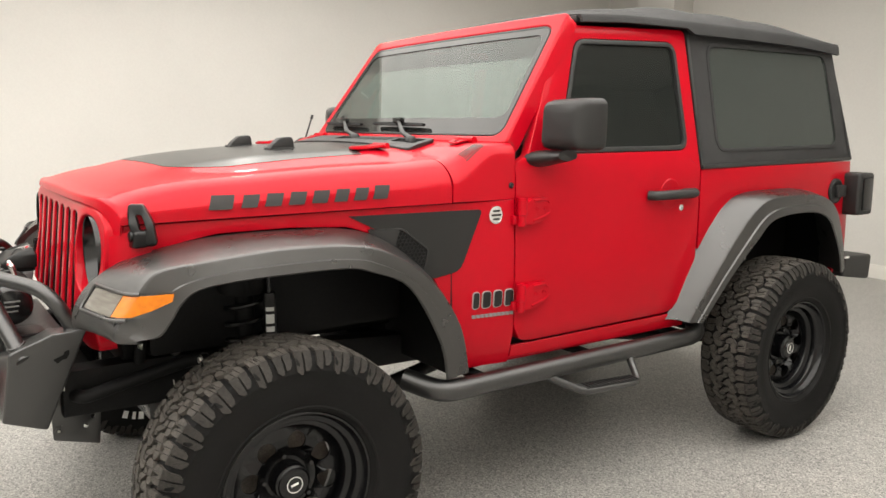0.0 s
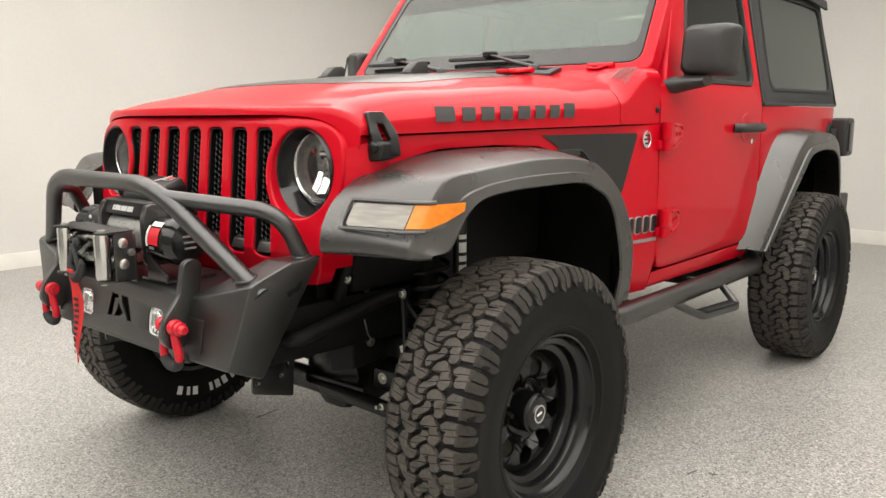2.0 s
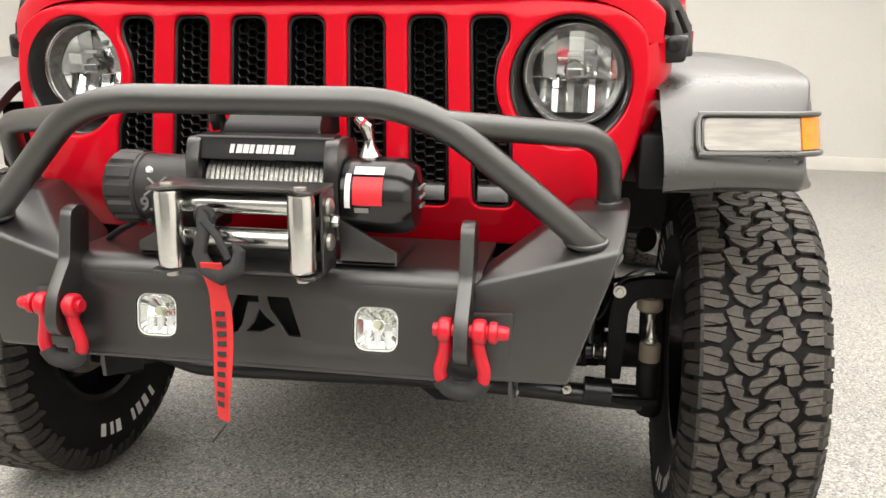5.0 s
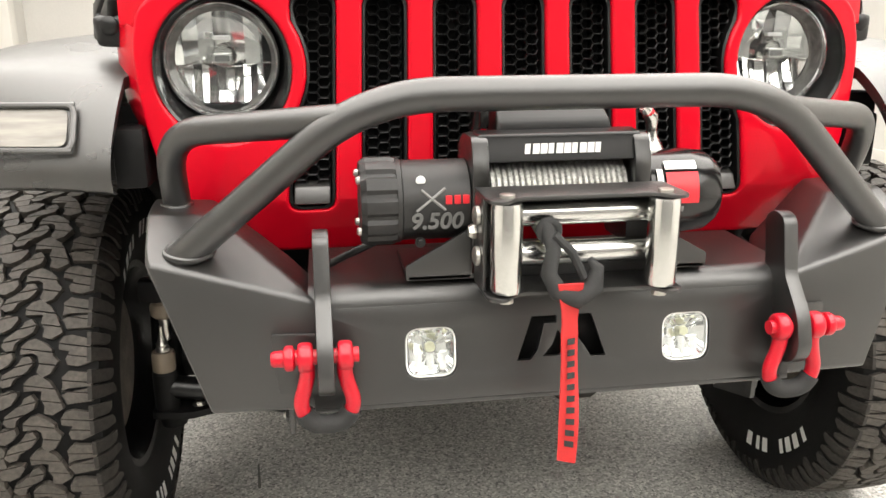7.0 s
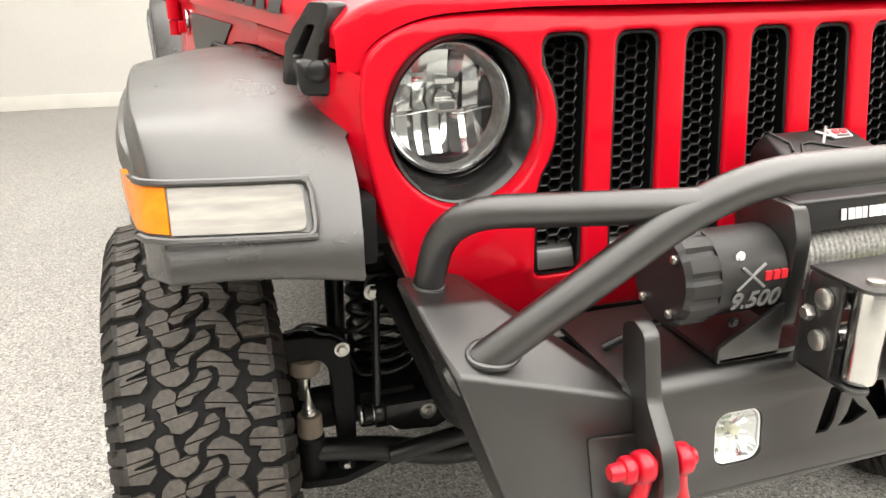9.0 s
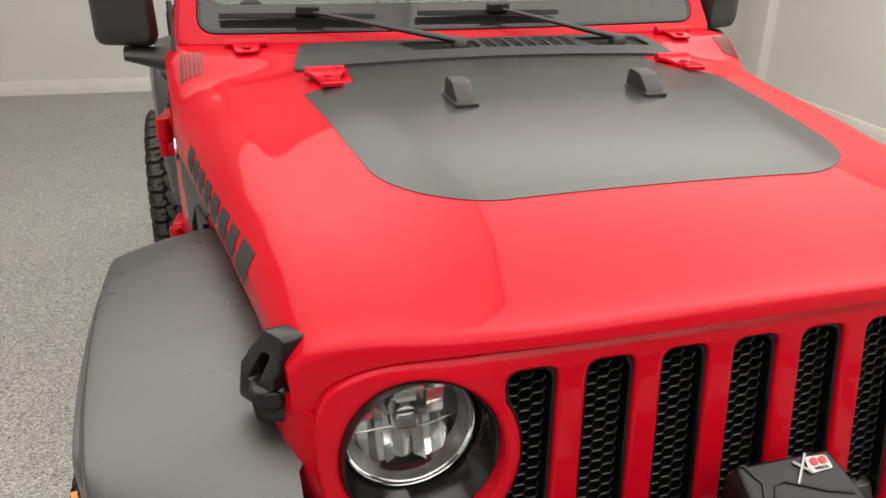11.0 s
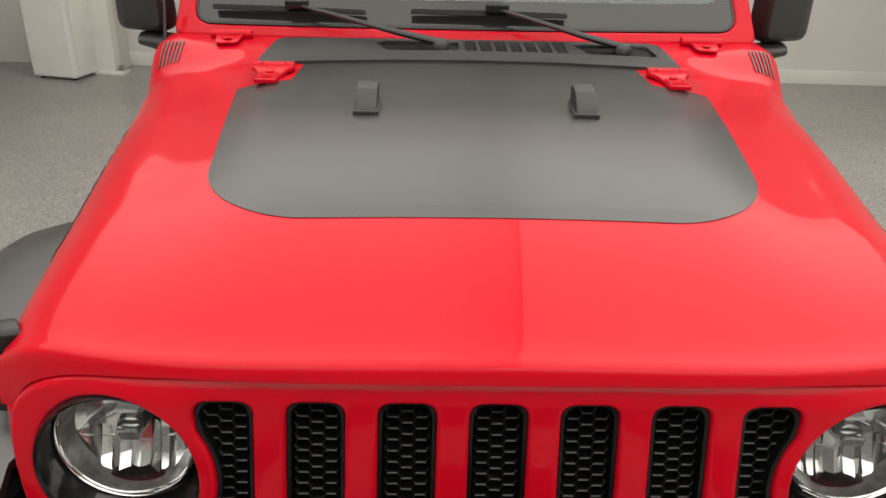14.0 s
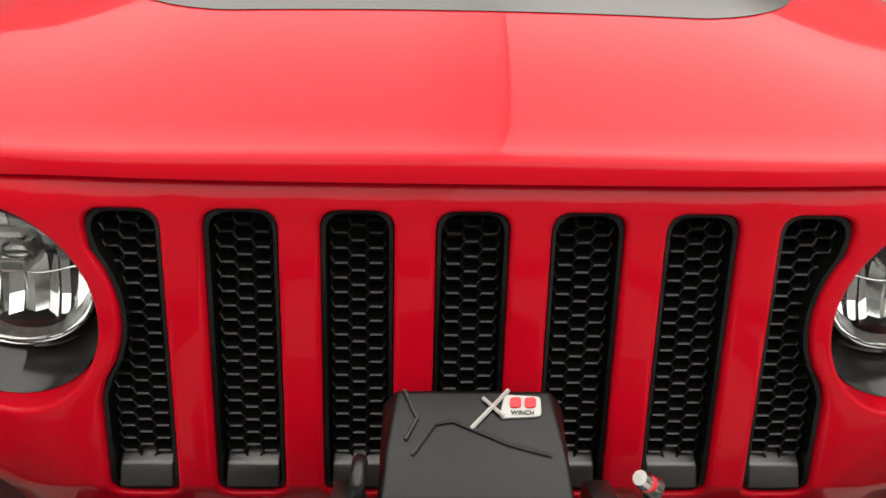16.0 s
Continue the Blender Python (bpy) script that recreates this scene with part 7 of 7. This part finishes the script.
    for z in (0.858, 0.912):
        part("roller", lathe([(0.012, -0.118), (0.0165, -0.116), (0.0165, 0.116), (0.012, 0.118)], (0, -0.733, z), "X", 28), STEEL, fl, "bright steel roller")
    # hook, thimble and pull strap
    part("rope_end", tube([(-0.05, -0.66, 0.90), (-0.052, -0.74, 0.888), (-0.040, -0.768, 0.872)], 0.006, 8), ROPE, w)
    hk = [(-0.052, -0.765, 0.905), (-0.045, -0.782, 0.875), (-0.052, -0.786, 0.845), (-0.040, -0.790, 0.822), (-0.015, -0.792, 0.812), (0.008, -0.790, 0.826), (0.012, -0.786, 0.85), (0.002, -0.784, 0.862)]
    hook = part("winch_hook", tube(hk, [0.010, 0.010, 0.011, 0.013, 0.014, 0.013, 0.009, 0.004], 12), WEB_BLACK, w, "black forged winch hook")
    part("hook_latch", tube([(-0.045, -0.782, 0.895), (-0.022, -0.786, 0.872), (-0.006, -0.788, 0.838)], 0.006, 8), WEB_BLACK, hook)
    part("hook_eye", tube([(-0.048 + 0.012 * math.cos(a), -0.768, 0.897 + 0.012 * math.sin(a)) for a in [2 * math.pi * k / 14 for k in range(15)]], 0.006, 10), WEB_BLACK, hook)
    rows = []
    for k in range(15):
        t = k / 14
        z = 0.835 - 0.252 * t
        y = -0.803 + 0.010 * math.sin(t * 5) + 0.012 * t
        x = -0.027 + 0.004 * math.sin(t * 4) + 0.006 * t
        tw = 0.55 * math.sin(t * 4.2)
        hw = 0.0165 - 0.004 * t - 0.004 * max(0.0, 1 - abs(t - 0.18) / 0.12)
        rows.append([(x - hw * math.cos(tw), y - hw * math.sin(tw), z), (x, y, z), (x + hw * math.cos(tw), y + hw * math.sin(tw), z)])
    stp = part("pull_strap", shell(skin(rows), 0.0025), STRAP_RED, w, "red webbing pull strap with dark lettering bars")
    for k in range(10):
        t = 0.32 + k * 0.062
        z = 0.835 - 0.252 * t
        y = -0.803 + 0.010 * math.sin(t * 5) + 0.012 * t
        x = -0.027 + 0.004 * math.sin(t * 4) + 0.006 * t
        tw = 0.55 * math.sin(t * 4.2)
        bm = sheet([(-0.006, -0.004), (0.006, -0.0055), (0.006, 0.003), (-0.006, 0.0045)], (), 0.0008, lambda a, b, d: (x + a, y + a * math.sin(tw) - 0.0045 - d, z + b), bevel=0)
        part("strap_mark", bm, WEB_BLACK, stp)


build_winch()


# ---- side steps and running gear ----
def build_step(s):
    tb = part("side_step", tube([(s * 0.70, 0.50, 0.60), (s * 0.795, 0.60, 0.556), (s * 0.805, 1.93, 0.556), (s * 0.70, 2.03, 0.60)], 0.038, 20, 0.06), POWDER, car, "black tubular side step with a hoop foothold")
    part("step_hoop", tube([(s * 0.80, 1.045, 0.54), (s * 0.868, 1.20, 0.462), (s * 0.905, 1.455, 0.462), (s * 0.80, 1.50, 0.55)], 0.015, 14, 0.03), POWDER, tb)
    bm = sheet(rounded([(-0.028, 1.20), (0.026, 1.20), (0.030, 1.45), (-0.028, 1.45)], 0.01, 3), (), 0.006, lambda a, b, d: (s * (0.872 + 0.14 * (b - 1.2) + a - 0.02), b, 0.474 + d), bevel=0.002)
    pad = part("tread_pad", bm, WEB_BLACK, tb, "ribbed black foot pad")
    for k in range(14):
        y = 1.212 + k * 0.017
        part("pad_rib", box(s * (0.86 + 0.14 * (y - 1.2)) - 0.024, s * (0.86 + 0.14 * (y - 1.2)) + 0.024, y, y + 0.008, 0.480, 0.486, 0.001, 1), PLASTIC, pad)
    for y in (0.78, 1.30, 1.84):
        part("step_bracket", box(min(s * 0.45, s * 0.79), max(s * 0.45, s * 0.79), y - 0.02, y + 0.02, 0.560, 0.585, 0.004), DARK, tb)


for side in (1, -1):
    build_step(side)


def spring(x, y, z0, z1, r, wire, turns):
    pts = []
    for k in range(turns * 16 + 1):
        a = 2 * math.pi * k / 16
        f = k / (turns * 16)
        pts.append((x + r * math.cos(a), y + r * math.sin(a), z0 + (z1 - z0) * (0.55 * f + 0.45 * f * f)))
    return tube(pts, wire, 8)


def build_running_gear():
    ch = part("chassis_rail", sheet([(-0.52, 0.60), (0.9, 0.56), (1.9, 0.56), (2.2, 0.68), (2.7, 0.68), (3.1, 0.62), (3.1, 0.72), (2.7, 0.79), (2.15, 0.79), (1.85, 0.66), (0.9, 0.66), (-0.2, 0.74), (-0.52, 0.74)], (), 0.09, lambda a, b, d: (0.365 + d, a, b), bevel=0.01), DARK, car, "dark chassis rail")
    part("chassis_rail", sheet([(-0.52, 0.60), (0.9, 0.56), (1.9, 0.56), (2.2, 0.68), (2.7, 0.68), (3.1, 0.62), (3.1, 0.72), (2.7, 0.79), (2.15, 0.79), (1.85, 0.66), (0.9, 0.66), (-0.2, 0.74), (-0.52, 0.74)], (), 0.09, lambda a, b, d: (-0.455 + d, a, b), bevel=0.01), DARK, car, "dark chassis rail")
    part("cross_member", box(-0.37, 0.37, -0.46, -0.40, 0.62, 0.70, 0.01), DARK, car, "dark front cross member")
    part("transmission", box(-0.2, 0.2, 0.6, 1.7, 0.52, 0.62, 0.04), DARK, car, "dark gearbox and skid plate")
    part("fuel_tank_guard", box(-0.34, 0.34, 1.75, 2.2, 0.50, 0.62, 0.03), DARK, car, "dark tank guard")
    for y in (0.0, 2.46):
        ax = part("axle", tube([(-0.70, y, 0.44), (0.70, y, 0.44)], 0.042, 18), DARK, car, "dark solid axle")
        dx = 0.22 if y == 0 else 0.0
        part("differential", lathe([(0.05, -0.15), (0.12, -0.09), (0.14, -0.02), (0.125, 0.05), (0.06, 0.13)], (dx, y, 0.44), "Y", 24), DARK, ax)
        part("diff_cover", lathe([(0.13, -0.085), (0.12, -0.12), (0.06, -0.15), (0.001, -0.155)], (dx, y, 0.44), "Y", 10), SATIN, ax)
        part("propshaft", tube([(dx, y + (0.1 if y == 0 else -0.1), 0.47), (0.1, 1.0 if y == 0 else 1.6, 0.55)], 0.03, 12), DARK, ax)
        for s in (-1, 1):
            cx, cy = s * 0.495, y + 0.025
            sp = part("coil_spring", spring(cx, cy, 0.500, 0.95, 0.0625, 0.0075, 11), SATIN, car, "black coil spring")
            part("jounce_bumper", lathe([(0.018, 0.655), (0.027, 0.662), (0.030, 0.675), (0.027, 0.688), (0.020, 0.695)], (cx, cy, 0), "Z", 16), BUSHING, sp, "yellow-tan jounce bumper")
            part("bump_stop", lathe([(0.024, 0.69), (0.036, 0.74), (0.028, 0.79), (0.034, 0.84), (0.03, 0.95)], (cx, cy, 0), "Z", 16), DARK, sp)
            part("spring_seat", lathe([(0.078, 0.455), (0.082, 0.465), (0.082, 0.495), (0.05, 0.505)], (cx, cy, 0), "Z", 24), DARK, sp)
            part("spring_tower", lathe([(0.078, 0.925), (0.085, 0.935), (0.085, 1.06)], (cx, cy, 0), "Z", 24), DARK, sp)
            yy = y + (0.06 if y == 0 else 0.12)
            ys = yy + (0.02 if y == 0 else 0.08)
            sx = s * (0.575 if y == 0 else 0.50)
            so = part("shock_absorber", tube([(sx, ys, 0.47), (sx, ys, 0.93)], 0.020, 16), SATIN, car, "black shock absorber with white print")
            part("shock_rod", tube([(sx, ys, 0.92), (sx, ys, 1.06)], 0.008, 12), SATIN, so, "dark shock rod")
            for z0, z1 in ((0.775, 0.795), (0.805, 0.822), (0.832, 0.862), (0.872, 0.885)):
                bm = lathe([(0.0203, z0), (0.0207, z0), (0.0207, z1), (0.0203, z1)], (sx, ys, 0), "Z", 6, closed=True, a0=-1.0 if s > 0 else math.pi - 0.4, a1=0.4 if s > 0 else math.pi + 1.0)
                part("shock_print", bm, WHITE_PRINT, so)
            arm_end = 0.85 if y == 0 else 1.62
            part("control_arm", tube([(s * 0.47, y, 0.39), (s * 0.42, arm_end, 0.53)], 0.027, 14), DARK, car, "dark lower control arm")
            bolt(s * 0.475 + s * 0.0, y - 0.028, 0.39, 0.011, -0.014, "Y", ZINC, ax)
            if y == 0:
                kn = part("steering_knuckle", hull([(s * (0.66 + a), y + b, 0.44 + c) for a, b, c in ((0, -0.05, -0.11), (0.06, -0.05, -0.11), (0.0, 0.05, -0.11), (0.05, 0.05, -0.11), (-0.01, -0.05, 0.12), (0.05, -0.05, 0.13), (0, 0.05, 0.13), (0.05, 0.05, 0.12))], 0.012), DARK, car, "dark steering knuckle")
                part("ball_joint", lathe([(0.028, -0.16), (0.034, -0.14), (0.034, -0.10)], (s * 0.69, y, 0.44), "Z", 16), DARK, kn)
                part("grease_boot", lathe([(0.012, 0.567), (0.022, 0.570), (0.029, 0.577), (0.030, 0.594), (0.026, 0.602), (0.014, 0.606)], (s * 0.668, y - 0.09, 0), "Z", 24), BUSHING, kn, "tan rubber boot")
                part("boot_stud", lathe([(0.011, 0.52), (0.013, 0.53), (0.009, 0.545), (0.012, 0.567)], (s * 0.672, y - 0.09, 0), "Z", 12), ZINC, kn, "bright ball stud")
                part("steering_arm", tube([(s * 0.68, y, 0.42), (s * 0.668, y - 0.13, 0.425)], 0.024, 12), DARK, kn)
                rb = part("rod_end", lathe([(0.020, 0.375), (0.026, 0.385), (0.026, 0.465), (0.018, 0.475)], (s * 0.671, y - 0.135, 0), "Z", 20), DARK, kn)
                part("rod_end_boot", lathe([(0.016, 0.466), (0.0225, 0.470), (0.0235, 0.474), (0.0235, 0.505), (0.0215, 0.511), (0.015, 0.513)], (s * 0.671, y - 0.135, 0), "Z", 22), BUSHING, rb, "tan rod-end boot")
                part("tapered_stud", lathe([(0.0145, 0.512), (0.0145, 0.518), (0.0115, 0.522), (0.0125, 0.527), (0.009, 0.532), (0.0045, 0.552), (0.003, 0.565)], (s * 0.671, y - 0.135, 0), "Z", 14), ZINC, rb, "grey tapered stud")
                # flat yoke arm that stands up from the axle to the knuckle, with its bolt and wires
                yk = part("axle_yoke", sheet(rounded([(0.578, 0.405), (0.612, 0.405), (0.618, 0.50), (0.622, 0.575), (0.640, 0.602), (0.715, 0.606), (0.715, 0.652), (0.660, 0.650), (0.612, 0.640), (0.588, 0.615), (0.580, 0.57)], [0.004, 0.004, 0.02, 0.02, 0.015, 0.004, 0.004, 0.01, 0.02, 0.012, 0.02], 4), (), 0.034, lambda a, b, d: (s * a, y - 0.105 + d, b), bevel=0.004), DARK, ax)
                bolt(s * 0.599, y - 0.105, 0.617, 0.0095, -0.010, "Y", ZINC, yk)
                part("sensor_wire", tube([(s * 0.70, y - 0.10, 0.665), (s * 0.655, y - 0.10, 0.668), (s * 0.640, y - 0.105, 0.655), (s * 0.615, y - 0.105, 0.652), (s * 0.590, y - 0.10, 0.630), (s * 0.582, y - 0.09, 0.59), (s * 0.560, y - 0.07, 0.535), (s * 0.52, y - 0.06, 0.53)], 0.0032, 8, 0.02), SATIN, yk)
                part("sensor_wire", tube([(s * 0.695, y - 0.085, 0.650), (s * 0.668, y - 0.088, 0.672), (s * 0.630, y - 0.09, 0.664), (s * 0.602, y - 0.09, 0.642)], 0.0028, 8, 0.015), SATIN, yk)
                part("axle_sleeve", tube([(s * 0.40, y - 0.075, 0.455), (s * 0.535, y - 0.075, 0.455)], 0.033, 16), DARK, ax)
                lp = part("link_plate", sheet(rounded([(0.70, -0.09), (0.70, -0.165), (0.62, -0.175), (0.52, -0.135), (0.50, -0.11), (0.60, -0.085)], 0.012, 3), (), 0.016, lambda a, b, d: (s * a, y + b, 0.372 + d), bevel=0.003), DARK, kn)
                bolt(s * 0.607, y - 0.135, 0.386, 0.0105, 0.010, "Z", ZINC, lp)
                bolt(s * 0.605, y - 0.135, 0.374, 0.008, -0.02, "Z", ZINC, lp)
                part("spring_bracket", hull([(s * (0.40 + a), 0.06 + b, 0.60 + c) for a in (0.0, 0.085) for b in (0.0, 0.16) for c in (0.0, 0.16)]), DARK, car, "dark spring bracket on the chassis rail")
                part("brake_hose", tube([(s * 0.67, y + 0.03, 0.56), (s * 0.63, y - 0.02, 0.63), (s * 0.56, y - 0.06, 0.62), (s * 0.50, y - 0.08, 0.70)], 0.006, 8, 0.04), SATIN, kn)
                lk = part("sway_bar_link", tube([(s * 0.540, y - 0.115, 0.475), (s * 0.537, y - 0.125, 0.735)], 0.0085, 10), SATIN, car, "slim black sway bar link")
                part("link_bush", lathe([(0.014, -0.022), (0.020, -0.018), (0.020, -0.006), (0.016, 0.0), (0.020, 0.006), (0.020, 0.018), (0.014, 0.022)], (s * 0.548, y - 0.115, 0.478), "X", 16), SATIN, lk)
                part("bush_washer", lathe([(0.008, -0.002), (0.019, -0.002), (0.019, 0.002), (0.008, 0.002)], (s * 0.573, y - 0.115, 0.478), "X", 16), ZINC, lk)
                part("bush_washer", lathe([(0.008, -0.0015), (0.017, -0.0015), (0.017, 0.0015), (0.008, 0.0015)], (s * 0.549, y - 0.115, 0.478), "X", 16), ZINC, lk)
                part("link_bush", lathe([(0.014, -0.016), (0.019, -0.010), (0.019, 0.010), (0.014, 0.016)], (s * 0.537, y - 0.125, 0.737), "X", 14), SATIN, lk)
                bolt(s * 0.545, y - 0.135, 0.737, 0.010, -0.012, "Y", ZINC, lk)
                bolt(s * 0.460, -0.515, 0.70, 0.010, -0.012, "Y", ZINC, ch)
                bolt(s * 0.50, -0.30, 0.80, 0.010, -0.012, "Y", ZINC, ch)
                bolt(s * 0.455, -0.19, 0.756, 0.012, s * 0.012, "X", ZINC, ch)
                wb = part("steering_box_bracket", hull([(s * (0.37 + a), -0.26 + b, 0.50 + c) for a, b, c in ((0, 0, 0), (0.08, 0.02, 0.02), (0, 0.14, 0), (0.08, 0.14, 0.03), (0, 0, 0.16), (0.075, 0.02, 0.14), (0, 0.14, 0.16), (0.08, 0.14, 0.14))], 0.01), DARK, car, "dark bracket under the chassis rail")
                bolt(s * 0.450, -0.173, 0.590, 0.011, s * 0.010, "X", ZINC, wb)
                part("ground_wire", tube([(s * 0.462, -0.173, 0.592), (s * 0.464, -0.195, 0.615), (s * 0.455, -0.20, 0.66)], 0.0022, 6, 0.01), ZINC, wb)
                part("axle_bracket", box(min(s * 0.45, s * 0.565), max(s * 0.45, s * 0.565), -0.075, 0.06, 0.42, 0.50, 0.008), DARK, ax)
                ab = part("arm_bracket", sheet(rounded([(0.395, 0.430), (0.420, 0.418), (0.495, 0.425), (0.520, 0.445), (0.520, 0.485), (0.400, 0.482)], 0.006, 3), (), 0.006, lambda a, b, d: (s * a, -0.112 + d, b), bevel=0.002), SATIN, ax)
                bolt(s * 0.436, -0.112, 0.459, 0.0115, -0.010, "Y", ZINC, ab)
                part("fender_brace", tube([(s * 0.46, -0.30, 0.74), (s * 0.60, -0.30, 1.05)], 0.018, 10), DARK, car, "dark inner wing brace")
    tr = part("tie_rod", tube([(-0.665, -0.135, 0.432), (-0.515, -0.142, 0.410), (-0.42, -0.152, 0.380), (-0.33, -0.155, 0.382), (0.165, -0.155, 0.397), (0.43, -0.155, 0.391), (0.54, -0.140, 0.377), (0.66, -0.135, 0.372)], 0.024, 16, 0.05), SATIN, car, "black bent steering tie rod")
    part("drag_link", tube([(-0.53, -0.165, 0.410), (-0.37, -0.170, 0.432), (0.36, -0.20, 0.62)], 0.019, 14, 0.05), SATIN, tr)
    part("tie_bolt", tube([(0.495, -0.150, 0.400), (0.490, -0.195, 0.404)], 0.0055, 10), ZINC, tr)
    part("tie_nut", lathe([(0.011, -0.006), (0.011, 0.004)], (0.493, -0.172, 0.402), "Y", 6), ZINC, tr)
    part("rod_clamp", tube([(0.53, -0.143, 0.391), (0.59, -0.139, 0.388)], 0.031, 14), SATIN, tr)
    sd = part("steering_damper", tube([(-0.18, -0.17, 0.43), (0.18, -0.17, 0.43)], 0.026, 14), SATIN, tr)
    part("damper_rod", tube([(0.18, -0.17, 0.43), (0.42, -0.17, 0.435)], 0.009, 10), SATIN, sd)
    part("track_bar", tube([(0.42, 0.10, 0.64), (-0.50, 0.08, 0.50)], 0.02, 12), DARK, car, "dark track bar")
    part("sway_bar", tube([(-0.535, -0.115, 0.737), (-0.510, -0.165, 0.731), (-0.504, -0.35, 0.694), (-0.50, -0.47, 0.668), (-0.40, -0.50, 0.66), (0.40, -0.50, 0.66), (0.50, -0.47, 0.668), (0.504, -0.35, 0.694), (0.510, -0.165, 0.731), (0.535, -0.115, 0.737)], 0.020, 14, 0.03), DARK, car, "dark sway bar")


build_running_gear()
